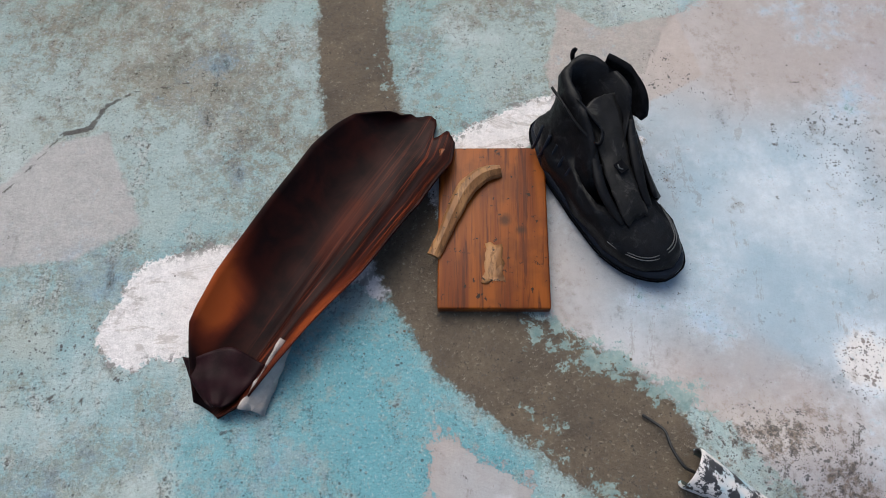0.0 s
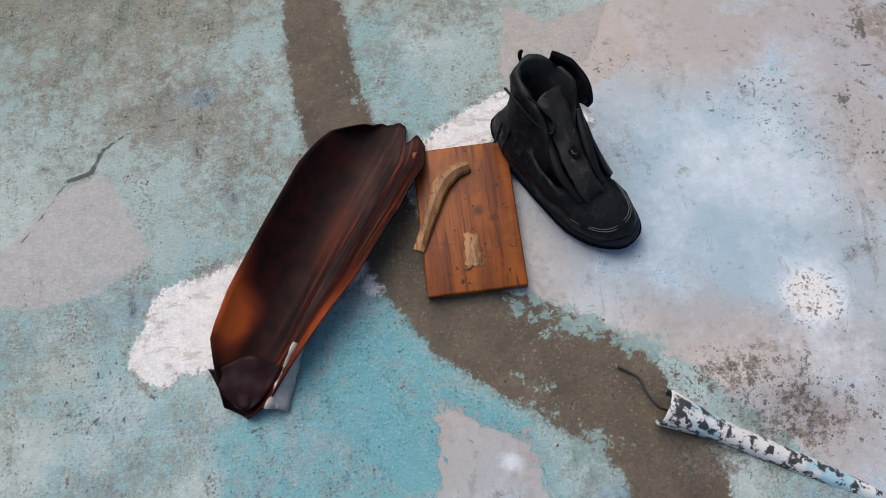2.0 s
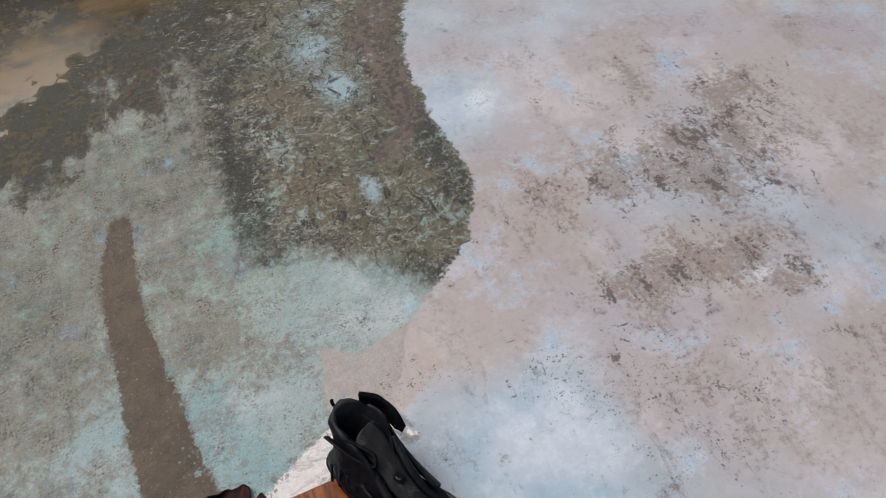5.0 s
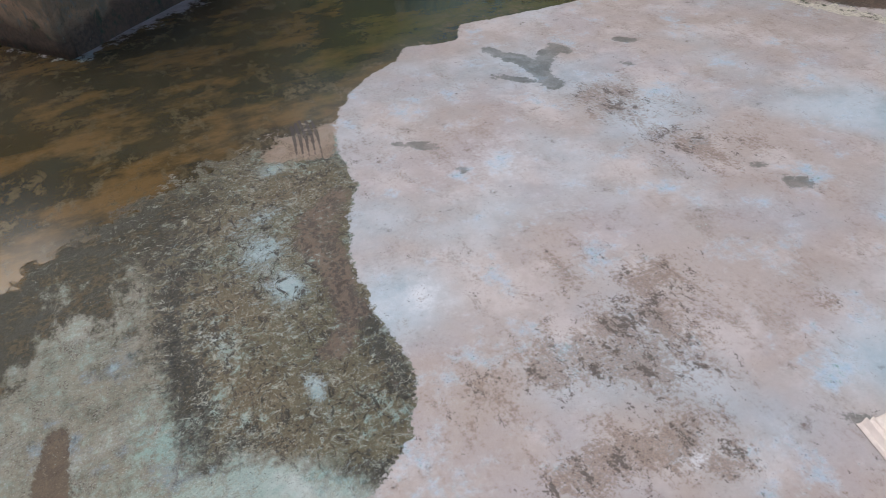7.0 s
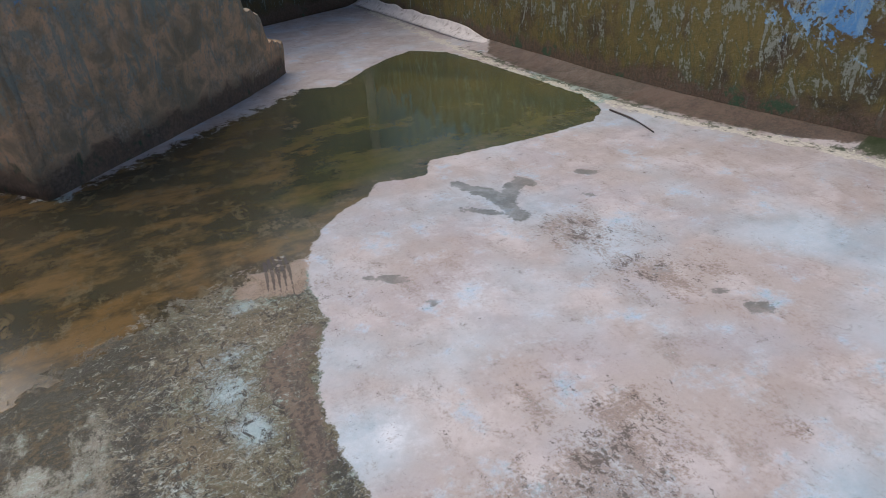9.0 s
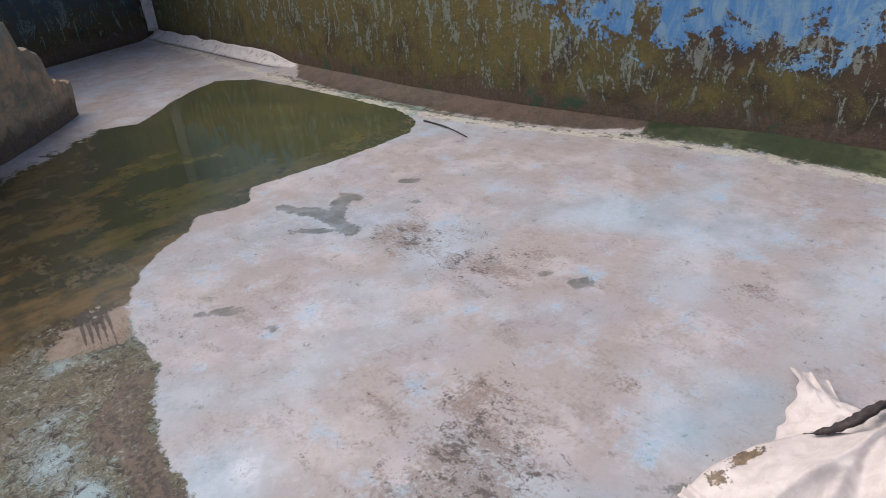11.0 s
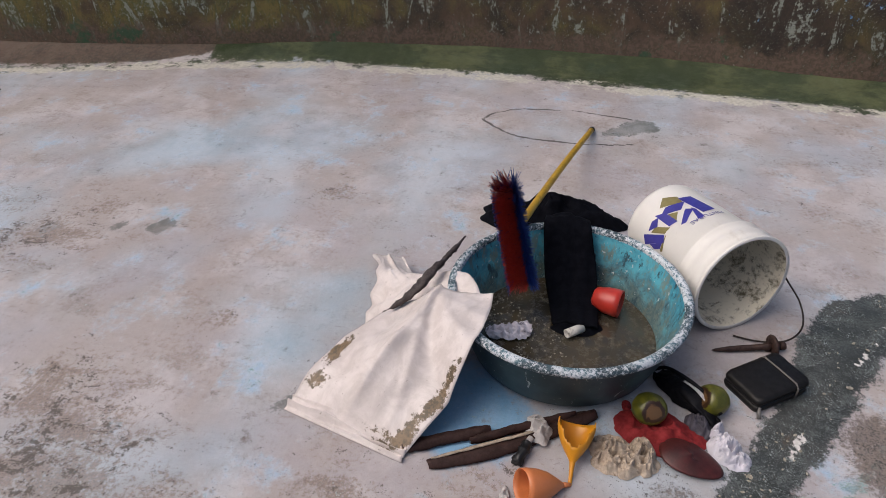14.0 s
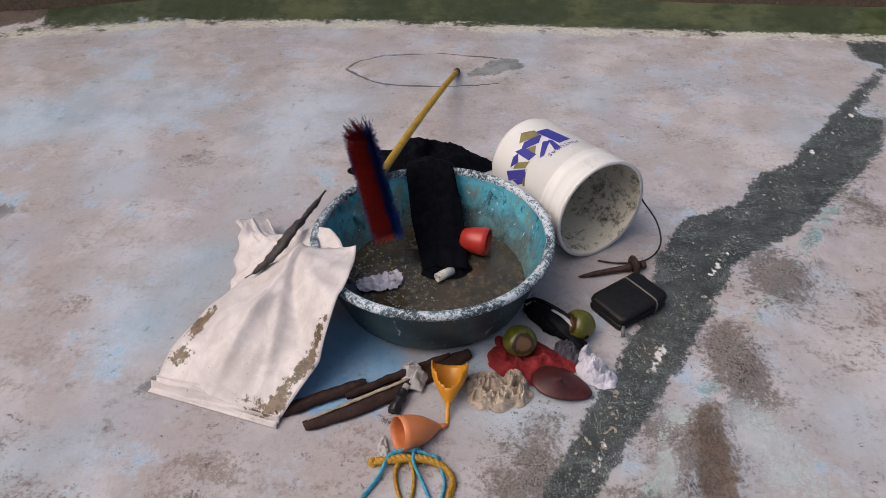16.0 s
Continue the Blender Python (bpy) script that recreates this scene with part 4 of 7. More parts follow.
# broken low wall with a stepped end
def broken_wall():
    line = np.array(((0.085, 3.92), (1.15, 4.84), (1.4, 5.08), (1.72, 5.42), (1.86, 5.6)))
    s = np.concatenate([[0], np.cumsum(np.hypot(*np.diff(line, axis=0).T))])
    bm = bmesh.new()
    u = np.arange(0, s[-1], 0.03)
    px, py = np.interp(u, s, line[:, 0]), np.interp(u, s, line[:, 1])
    top = np.interp(u, (0, 1.62, 1.68, 1.86, 1.92, 2.12, 2.18, 2.40), (1.6, 1.5, 0.82, 0.79, 0.58, 0.53, 0.30, 0.26)) + 0.012 * np.sin(u * 23) + 0.01 * np.sin(u * 57)
    rows = []
    for f in np.linspace(0, 1, 30):
        rows.append([(x + 0.012 * noise.noise((a * 4, f * 6, 0)) + 0.01 * f, y + 0.01 * noise.noise((a * 5, f * 5, 7)), h * f - 0.02 * (f == 0)) for a, x, y, h in zip(u, px, py, top)])
    for d, dz in ((0.02, 0.012), (0.18, 0.01), (0.2, -0.01)):
        rows.append([(x - 0.7 * d, y + 0.7 * d, h + dz + 0.01 * noise.noise((a * 12, d * 9, 1))) for a, x, y, h in zip(u, px, py, top)])
    rows.append([(x - 0.14, y + 0.14, -0.02) for x, y in zip(px, py)])
    bm = sheet(rows)
    bmesh.ops.holes_fill(bm, edges=[e for e in bm.edges if e.is_boundary])
    return bm


tagged(link("wall_inner", broken_wall(), BLOCK, False), "broken low wall with a stepped end, black with mould", "wall", kind="structure")
bm = sheet([[(0.085 + 0.006 - f * 1.4, 3.915 + f * 1.85, z) for f in np.linspace(0, 1, 30)] for z in np.linspace(-0.02, 1.6, 20)], thick=0.05)
tagged(link("wall_return", bm, BLOCK), "olive mouldy return of the low wall", "wall", kind="structure")


# ---- things by the channel ----
def wood_material(name, light, dark, rough=0.5, along_y=True, ring=7.0):
    m = Nodes(name, rough)
    v = m.scaled(1, 0.12, 1) if along_y else m.scaled(0.12, 1, 1)
    warp = m.noise(9, 4, 0.6, v, 0.3)
    bands = m.n.new("ShaderNodeTexWave")
    m.put(bands.inputs["Vector"], v)
    bands.wave_type, bands.bands_direction = "BANDS", "X" if along_y else "Y"
    bands.inputs["Scale"].default_value, bands.inputs["Distortion"].default_value = ring, 16.0
    bands.inputs["Detail"].default_value, bands.inputs["Detail Scale"].default_value = 3.0, 1.2
    g = m.noise(160, 4, 0.7, v)
    c = m.mix(m.step(bands.outputs[1], 0.15, 0.85), light, dark)
    c = m.mix(m.step(warp, 0.42, 0.66), c, tuple(x * 0.62 for x in light))
    c = m.mix(m.calc("MULTIPLY", m.step(g, 0.48, 0.62), 0.8), c, tuple(x * 0.55 for x in dark))
    c = m.mix(m.step(m.noise(70, 4, 0.7), 0.62, 0.66), c, (0.03, 0.016, 0.008))
    m.bump(g, 0.0008, 0.5)
    return m, c


def pine_material():
    """Orange varnish over broad, slightly wavy grain."""
    m = Nodes("varnished_pine", 0.45, spec=0.25)
    v = m.scaled(1, 0.07, 1)
    broad, streak, hair = m.noise(38, 3, 0.5, v, 0.5), m.noise(95, 4, 0.6, v, 0.4), m.noise(330, 3, 0.7, m.scaled(1, 0.03, 1))
    c = m.mix(m.step(broad, 0.38, 0.62), (0.27, 0.072, 0.007), (0.155, 0.034, 0.0035))
    c = m.mix(m.calc("MULTIPLY", m.step(streak, 0.54, 0.64), 0.85), c, (0.075, 0.017, 0.004))
    c = m.mix(m.calc("MULTIPLY", m.step(hair, 0.55, 0.66), 0.55), c, (0.10, 0.028, 0.008))
    c = m.mix(m.calc("MULTIPLY", m.step(m.noise(14, 4, 0.6), 0.5, 0.68), 0.5), c, (0.10, 0.026, 0.006))
    c = m.mix(m.step(m.noise(75, 4, 0.7), 0.63, 0.66), c, (0.03, 0.016, 0.008))
    m.bump(hair, 0.0006, 0.5)
    return m, c


wm, wc = pine_material()
# two dark knots
for kx, ky, kr in ((0.018, 0.008, 0.009), (0.042, -0.008, 0.008), (-0.003, -0.052, 0.013)):
    sub = wm.n.new("ShaderNodeVectorMath")
    sub.operation = "DISTANCE"
    wm.put(sub.inputs[0], wm.at())
    sub.inputs[1].default_value = (kx, ky, 0.022)
    wob = wm.calc("ADD", sub.outputs["Value"], wm.calc("MULTIPLY", wm.noise(80, 3), 0.008))
    wc = wm.mix(wm.calc("MULTIPLY", wm.step(wob, kr * 0.7, kr * 1.9, 1.0, 0.0), 0.8), wc, (0.045, 0.02, 0.008))
PINE = wm.done(wc)
BARE = wood_material("bare_wood", (0.38, 0.19, 0.072), (0.26, 0.115, 0.038), 0.6)
BARE = BARE[0].done(BARE[1])

board = base("wooden_board", pose(0.143, 0.424, 0, 0, 0, 0.4), "varnished pine board with two dark knots lying on the floor", "board")
bm = box(bmesh.new(), -0.082, 0.082, -0.13, 0.13, 0.002, 0.022, 0.003)
part("plank", bm, PINE, board)
bm = box(bmesh.new(), -0.0815, 0.0815, -0.128, 0.128, 0.0, 0.0025, 0.0008)
part("backing", bm, BARE, board, "pale worn underside of the board")


def curved_stick():
    mid = spline(((0.155, 0.512), (0.128, 0.503), (0.104, 0.480), (0.086, 0.445), (0.070, 0.405), (0.055, 0.372)), 40)
    rows = []
    for i, (x, y) in enumerate(mid):
        a, b = mid[max(i - 1, 0)], mid[min(i + 1, 39)]
        t = (b - a) / np.linalg.norm(b - a)
        n = np.array((-t[1], t[0]))
        f = i / 39
        w = 0.007 + 0.006 * math.sin(math.pi * min(1, f * 1.15 + 0.1)) + 0.003 * f
        z = 0.0225 + 0.006 * math.sin(math.pi * f)
        ring = [(-1, 0.0), (-1, 0.006), (-0.55, 0.013), (0.1, 0.015), (0.8, 0.009), (1, 0.004), (1, 0.0)]
        rows.append([(x + n[0] * k * w, y + n[1] * k * w, z + h * (1 - 0.4 * f)) for k, h in ring])
    bm = sheet(rows, closed_v=True)
    bmesh.ops.holes_fill(bm, edges=[e for e in bm.edges if e.is_boundary])
    return rumple(bm, 0.0012, 60)


thing("wood_offcut", curved_stick(), BARE, "curved raw wood offcut lying on the pine board", "wood offcut", smooth=False)
# splinter scab on the board
bm = sheet([[(x, y, 0.0225 + 0.0035 * math.sin(math.pi * (i + 0.01) / 8) * math.sin(math.pi * (j + 0.01) / 6)) for j, x in enumerate(np.linspace(0.128 + 0.004 * i / 8, 0.156 + 0.004 * (8 - i) / 8, 7))] for i, y in enumerate(np.linspace(0.335, 0.392, 9))], thick=0.001)
thing("wood_chip", rumple(bm, 0.006, 70, 2.0), BARE, "small split wood chip stuck on the pine board", "wood chip")


# ---- leaf sheath ----
def sheath_material():
    m = Nodes("sheath_skin", 0.5, spec=0.10)
    u, v = m.attr("su"), m.attr("sv")
    a, fib = m.noise(16, 5, 0.6, warp=0.5), m.noise(1.0, 5, 0.65, m.pair(m.calc("MULTIPLY", v, 26.0), m.calc("MULTIPLY", u, 2.2)), 0.4)
    c = m.mix(m.step(a, 0.35, 0.65), (0.022, 0.0045, 0.003), (0.006, 0.0022, 0.0022))
    blush_sheen = m.calc("ADD", m.attr("blush_sheen"), m.calc("MULTIPLY", m.calc("SUBTRACT", a, 0.5), 0.7))
    c = m.mix(m.step(blush_sheen, 0.15, 0.85), c, m.mix(m.step(blush_sheen, 0.6, 1.2), (0.11, 0.020, 0.008), (0.30, 0.062, 0.014)))
    c = m.mix(m.calc("MULTIPLY", m.step(fib, 0.5, 0.66), m.step(v, 0.35, 0.75)), c, (0.13, 0.026, 0.010))
    c = m.mix(m.calc("MULTIPLY", m.step(fib, 0.45, 0.36), m.step(v, 0.3, 0.7)), c, (0.018, 0.006, 0.006))
    c = m.mix(m.step(m.attr("pale"), 0.3, 0.7), c, (0.42, 0.36, 0.30))
    m.bump(fib, 0.0006, 0.4)
    return m.done(c, m.step(a, 0.3, 0.7, 0.42, 0.6))


def attribute(me, name, values):
    me.attributes.new(name, "FLOAT", "POINT").data.foreach_set("value", np.asarray(values, dtype=np.float32).ravel())


SHEATH = sheath_material()


def sheath():
    """A boat-shaped palm sheath: rims raised, mouth torn, the narrow end folded over."""
    tip, head = np.array((-0.255, 0.145)), np.array((0.025, 0.605))
    way = (head - tip) / np.linalg.norm(head - tip)
    side = np.array((way[1], -way[0]))
    length = np.linalg.norm(head - tip)
    nu, nv = 64, 29
    P, blush_sheen, sv = [], [], []
    for i in range(nu):
        u = i / (nu - 1)
        wl_ = np.interp(u, (0, 0.06, 0.16, 0.3, 0.5, 0.75, 0.92, 1.0), (0.022, 0.050, 0.088, 0.098, 0.098, 0.100, 0.085, 0.045))
        wr_ = np.interp(u, (0, 0.06, 0.16, 0.3, 0.5, 0.75, 0.92, 1.0), (0.018, 0.040, 0.048, 0.060, 0.082, 0.098, 0.092, 0.070))
        wl_ *= 1 + 0.05 * noise.noise((u * 5, 1.5, 0))
        wr_ *= 1 + 0.08 * noise.noise((u * 4, 4.5, 0))
        rim = np.interp(u, (0, 0.1, 0.2, 0.5, 0.85, 1), (0.012, 0.03, 0.045, 0.050, 0.045, 0.025))
        row = []
        for j in range(nv):
            v = 2 * j / (nv - 1) - 1
            w = wl_ if v < 0 else wr_
            over = max(0, abs(v) - 0.88) * 0.10
            x = v * w * (1 - over)
            z = 0.004 + rim * abs(v) ** 2.4 + 0.012 * math.sin(math.pi * u)
            z += 0.003 * math.sin(v * 16 + 6 * u) * (v > 0.1) * math.sin(math.pi * u)
            if u > 0.94:
                z += 0.006 * (u - 0.94) / 0.06 * math.sin(v * 5)
            end = 0.034 * (0.62 - (v - 0.15) ** 2 * 1.0 - 0.85 * math.exp(-((v - 0.50) / 0.11) ** 2) + 0.06 * math.sin(11 * v) + 0.12 * noise.noise((v * 7, 3.1, 0))) * (u ** 9)
            p = tip + way * (u * length + end) + side * x
            row.append((p[0], p[1], z))
            # the term at u 0.62 paints a lighter brown sheen along the middle
            blush_sheen.append(1.35 * math.exp(-((u - 0.24) / 0.10) ** 2 - ((v + 0.80) / 0.36) ** 2) + 0.7 * math.exp(-((u - 0.36) / 0.12) ** 2 - ((v + 0.97) / 0.14) ** 2) + 0.95 * math.exp(-((u - 0.34) / 0.24) ** 2 - ((v - 0.9) / 0.28) ** 2) + 0.5 * math.exp(-((u - 0.62) / 0.18) ** 2 - ((v - 0.05) / 0.30) ** 2) - 0.5 * math.exp(-((u - 0.2) / 0.05) ** 2 - ((v + 0.2) / 0.25) ** 2))
            sv.append(abs((v + 1) / 2))
        P.append(row)
    bm = sheet(P)
    me = bpy.data.meshes.new("leaf_sheath")
    for f in bm.faces:
        f.smooth = True
    bm.to_mesh(me)
    bm.free()
    attribute(me, "blush_sheen", blush_sheen), attribute(me, "sv", sv), attribute(me, "su", [i / (nu - 1) for i in range(nu) for j in range(nv)])
    me.materials.append(SHEATH)
    ob = new("leaf_sheath", me)
    ob.modifiers.new("thick", "SOLIDIFY").thickness = 0.003
    return ob


leaf = tagged(sheath(), "glossy dark maroon palm sheath, boat-shaped, torn at its mouth", "palm sheath")


def sheath_flap():
    """The folded narrow end and its pale underside."""
    bm = bmesh.new()
    rows = []
    for i in range(18):
        u = i / 17
        c = np.array((-0.240, 0.150)) * (1 - u) + np.array((-0.238, 0.222)) * u
        w = 0.008 + 0.052 * u ** 0.65
        rows.append([(c[0] + v * w, c[1] - 0.10 * v * w + 0.010 * math.sin(3 * v + 1) * u, 0.024 + 0.010 * (1 - v * v) * (0.35 + 0.65 * u) + 0.006 * noise.noise((v * 2, u * 3, 5))) for v in np.linspace(-1, 1, 17)])
    return sheet(rows, thick=0.002)


part("folded_tip", sheath_flap(), plain("sheath_tip", (0.022, 0.007, 0.009), 0.5, 0.5, 30, spec=0.12), leaf, "dark folded tip of the sheath")
bm = sheet([[(-0.205 + 0.050 * u + 0.026 * v * (1 - 0.7 * u), 0.148 + 0.095 * u - 0.006 * v, 0.034 - 0.028 * v + 0.006 * u) for v in np.linspace(0, 1, 5)] for u in np.linspace(0, 1, 12)], thick=0.0015)
part("underside", rumple(bm, 0.004, 40), plain("sheath_pale", (0.50, 0.44, 0.41), 0.7, 0.25, 50), leaf, "pale fibrous underside of the sheath")


# ---- boot ----
LEATHER = plain("worn_black_leather", (0.006, 0.0062, 0.008), 0.5, 0.5, 60, bump=0.0014, dirt=(0.024, 0.024, 0.026), spec=0.22)
RUBBER = plain("black_rubber", (0.008, 0.012, 0.022), 0.6, 0.3, 50, bump=0.0005, spec=0.25)
FABRIC = plain("black_lining", (0.0035, 0.004, 0.006), 0.9, 0.3, 90, bump=0.001, spec=0.1)
SCUFFED = plain("scuffed_leather", (0.013, 0.0125, 0.013), 0.55, 0.45, 45, bump=0.001, dirt=(0.05, 0.048, 0.046), spec=0.22)
THREAD = plain("grey_thread", (0.075, 0.078, 0.082), 0.7, 0.2, 200)


def foot_outline(back, front, width, n=40, lean=0.0):
    """A shoe-shaped ring in plan, heel at back, toe at front."""
    out = []
    for k in range(n):
        a = 2 * math.pi * k / n
        s = (1 - math.cos(a)) / 2
        y = back + (front - back) * s
        f = (y - 0) / 0.29
        shape = np.interp(f, (0, 0.12, 0.35, 0.55, 0.72, 0.88, 1.0), (0.78, 0.88, 0.84, 0.92, 1.05, 1.06, 0.92))
        x = width / 2 * shape * math.copysign(abs(math.sin(a)) ** (0.72 if a < 1e-9 or math.cos(a) > 0 else 0.68), math.sin(a)) + lean * f
        x += 0.008 * math.sin(math.pi * min(1.0, max(0.0, f)))
        out.append((x, y))
    return out


def boot():
    """High-top boot: heel at the local origin's back, toe along +y."""
    way = Vector((0.166, -0.227, 0))
    turn = math.degrees(math.atan2(-way.x, way.y))
    ob = base("boot", pose(0.231, 0.583, 0, 0, 0, turn) @ Matrix.Diagonal((0.99, 1.0, 0.86, 1.0)), "worn black leather high-top work boot with an open collar", "boot")
    rows = []
    for z, grow in ((0.0, -0.006), (0.004, 0.0), (0.016, 0.003), (0.026, 0.002), (0.033, -0.002)):
        rows.append([(x, y, z + 0.012 * max(0, (y - 0.2) / 0.09) ** 2) for x, y in foot_outline(-0.024 - grow, 0.290 + grow, 0.112 + 2 * grow)])
    bm = sheet(rows, closed_v=True)
    bmesh.ops.holes_fill(bm, edges=[e for e in bm.edges if e.is_boundary])
    sole = part("sole", bm, RUBBER, ob, "thick black rubber sole")
    for z in (0.012, 0.021):
        ring = [(x, y, z + 0.012 * max(0, (y - 0.2) / 0.09) ** 2) for x, y in foot_outline(-0.0285, 0.2945, 0.119)]
        part("groove", tube(ring + ring[:1], 0.0013, 6), FABRIC, sole)
    # the shaft leans to one side and slopes down to the open throat
    def lean(x, y, z):
        back_ = min(1.0, max(0.0, (0.16 - y) / 0.08))
        return (x - 0.52 * max(0, z - 0.065) * back_, y - 0.06 * max(0, z - 0.1), z + 0.006 * max(0, (y - 0.2) / 0.09) ** 2)

    rows = []
    for z, back, front, width in ((0.030, -0.018, 0.284, 0.098), (0.044, -0.020, 0.281, 0.100), (0.056, -0.019, 0.272, 0.097), (0.066, -0.017, 0.254, 0.093), (0.074, -0.014, 0.230, 0.088), (0.083, -0.008, 0.204, 0.084),
                                  (0.094, -0.010, 0.180, 0.081), (0.108, -0.012, 0.162, 0.079), (0.124, -0.016, 0.148, 0.080), (0.145, -0.022, 0.136, 0.086), (0.160, -0.024, 0.130, 0.088), (0.166, -0.020, 0.125, 0.080), (0.162, -0.013, 0.119, 0.068), (0.125, -0.002, 0.114, 0.056), (0.09, 0.004, 0.112, 0.052), (0.05, 0.010, 0.11, 0.05)):
        ring = foot_outline(back, front, width + 0.013)
        rows.append([lean(x, y, z - (0.052 * max(0, (y - 0.05) / 0.08) ** 1.3 if 0.10 < z else 0)) for x, y in ring])
    bm = sheet(rows, closed_v=True)
    bmesh.ops.holes_fill(bm, edges=[e for e in bm.edges if e.is_boundary])
    upper = part("upper", rumple(bm, 0.006, 30, 1.0), LEATHER, ob)
    # stitched line round the toe cap
    for front, width, z0 in ((0.266, 0.108, 0.0600), (0.262, 0.104, 0.0625)):
        line = [(x, y, z0 + 0.006 * max(0, (y - 0.2) / 0.09) ** 2) for x, y in foot_outline(-0.002, front, width, 80) if y > 0.20]
        line.sort(key=lambda p: math.atan2(p[0] - 0.006, p[1] - 0.15))
        part("stitching", tube(line, 0.0009, 6), THREAD, upper)
    # the vamp's tab below the throat
    bm = sheet([[(0.004 + v * (0.030 - 0.006 * u), 0.206 - 0.026 * u + 0.006 * v * v, 0.081 + 0.016 * u - 0.010 * v * v) for v in np.linspace(-1, 1, 9)] for u in np.linspace(0, 1, 5)], thick=0.003)
    part("vamp_tab", rumple(bm, 0.001, 40), SCUFFED, upper, "scuffed grey leather tab")
    # edges of the throat, with the laces missing
    for sx, lift in ((-1, 0.003), (1, 0.0)):
        line = spline((lean(sx * 0.024 + 0.006, 0.198, 0.086), lean(sx * 0.028 + 0.004, 0.172, 0.099 + lift * 0.6), lean(sx * 0.032 + 0.002, 0.145, 0.112 + lift), lean(sx * 0.033, 0.115, 0.122 + lift), lean(sx * 0.034, 0.092, 0.132 + lift)), 20)
        part("eyestay", tube(line, [0.005 + 0.003 * math.sin(math.pi * k / 19) for k in range(20)], 8, flat=0.7), LEATHER, upper)
    # tongue running up into the collar
    line = spline(((0.006, 0.204, 0.086), (0.002, 0.175, 0.101), (-0.006, 0.145, 0.112), (-0.020, 0.112, 0.120), (-0.033, 0.080, 0.132), (-0.042, 0.050, 0.142), (-0.044, 0.040, 0.146)), 22)
    bm = sheet([[(p[0] + 0.004 + v * np.interp(k, (0, 8, 21), (0.018, 0.022, 0.030)), p[1] + 0.006 * v * v, p[2] + 0.006 * (1 - v * v)) for v in np.linspace(-1, 1, 11)] for k, p in enumerate(line)], thick=0.006)
    tongue = part("tongue", rumple(bm, 0.003, 45), SCUFFED, ob, "padded grey-black tongue")
    bm = box(bmesh.new(), -0.018, -0.003, 0.128, 0.146, 0.121, 0.1245, 0.0012)
    part("badge", bm, FABRIC, tongue, "small square badge")
    part("badge_print", tube([(-0.008, 0.132, 0.1252), (-0.006, 0.137, 0.1252), (-0.009, 0.142, 0.1252)], 0.0012, 6), THREAD, tongue)
    # padded wing of the collar standing out beside the throat
    rows = []
    for k in range(22):
        f = k / 21
        y = -0.004 + 0.100 * f
        x = -0.086 - 0.026 * math.sin(math.pi * min(1, 0.15 + f * 0.75))
        top, low = 0.164 - 0.022 * f ** 2, 0.118 - 0.010 * f
        near = max(0.0, (f - 0.78) / 0.22)
        top, low = top - 0.020 * near ** 2.5, low + 0.016 * near ** 2.5
        rows.append([(x + 0.012 * (1 - w) - 0.003 * math.sin(math.pi * w), y, low + (top - low) * w) for w in np.linspace(0, 1, 9)])
    part("collar_wing", rumple(sheet(rows, thick=0.009), 0.002, 30), FABRIC, ob, "padded black collar wing standing out")
    # side panel from the wing down to the vamp
    rows = []
    for f in np.linspace(0, 1, 16):
        y = 0.055 + 0.140 * f
        top, low = Vector((-0.092 + 0.058 * f ** 0.8, y, 0.140 - 0.050 * f)), Vector((-0.056 + 0.008 * f, y, 0.052))
        rows.append([tuple(low.lerp(top, w) + Vector((-0.007 * math.sin(math.pi * w), 0, 0))) for w in np.linspace(0, 1, 8)])
    part("side_panel", rumple(sheet(rows, thick=0.005), 0.002, 35), LEATHER, ob)
    # loose ankle strap, doubled back on itself
    line = spline((lean(0.046, -0.006, 0.150), lean(0.050, 0.025, 0.150), lean(0.046, 0.055, 0.140), lean(0.036, 0.084, 0.132), lean(0.022, 0.098, 0.130), lean(0.016, 0.086, 0.140), lean(0.026, 0.060, 0.150), lean(0.034, 0.034, 0.160)), 34)
    rows = []
    for k, p in enumerate(line):
        rows.append([(p[0] + 0.004 * w, p[1], p[2] + 0.011 * w) for w in np.linspace(-1, 1, 5)])
    part("strap", rumple(sheet(rows, thick=0.004), 0.001, 40), LEATHER, ob, "loose black ankle strap")
    # moulded ribs round the heel
    for k in range(5):
        line = spline(((0.042 + 0.001 * k, 0.012 + 0.017 * k, 0.036), (0.041 + 0.001 * k, 0.016 + 0.018 * k, 0.062), lean(0.040 + 0.001 * k, 0.010 + 0.019 * k, 0.092)), 10)
        part("side_rib", tube(line, 0.0026, 6), RUBBER, upper)
    line = [(-0.055, -0.030 - 0.004 * math.cos(a), 0.164 + 0.014 * math.sin(a)) for a in np.linspace(-1.6, 1.6, 12)]
    part("pull_tab", tube(line, 0.0035, 6), FABRIC, ob)
    return ob


boot()

# ---- pipe with its wire ----
PIPE = Nodes("chipped_white_pipe", 0.5)
PIPE = PIPE.done(PIPE.mix(PIPE.step(PIPE.noise(58, 6, 0.7), 0.50, 0.55), PIPE.mix(PIPE.step(PIPE.noise(13, 3, 0.5), 0.46, 0.56), (0.66, 0.63, 0.62), (0.34, 0.50, 0.58)), (0.035, 0.035, 0.04)))


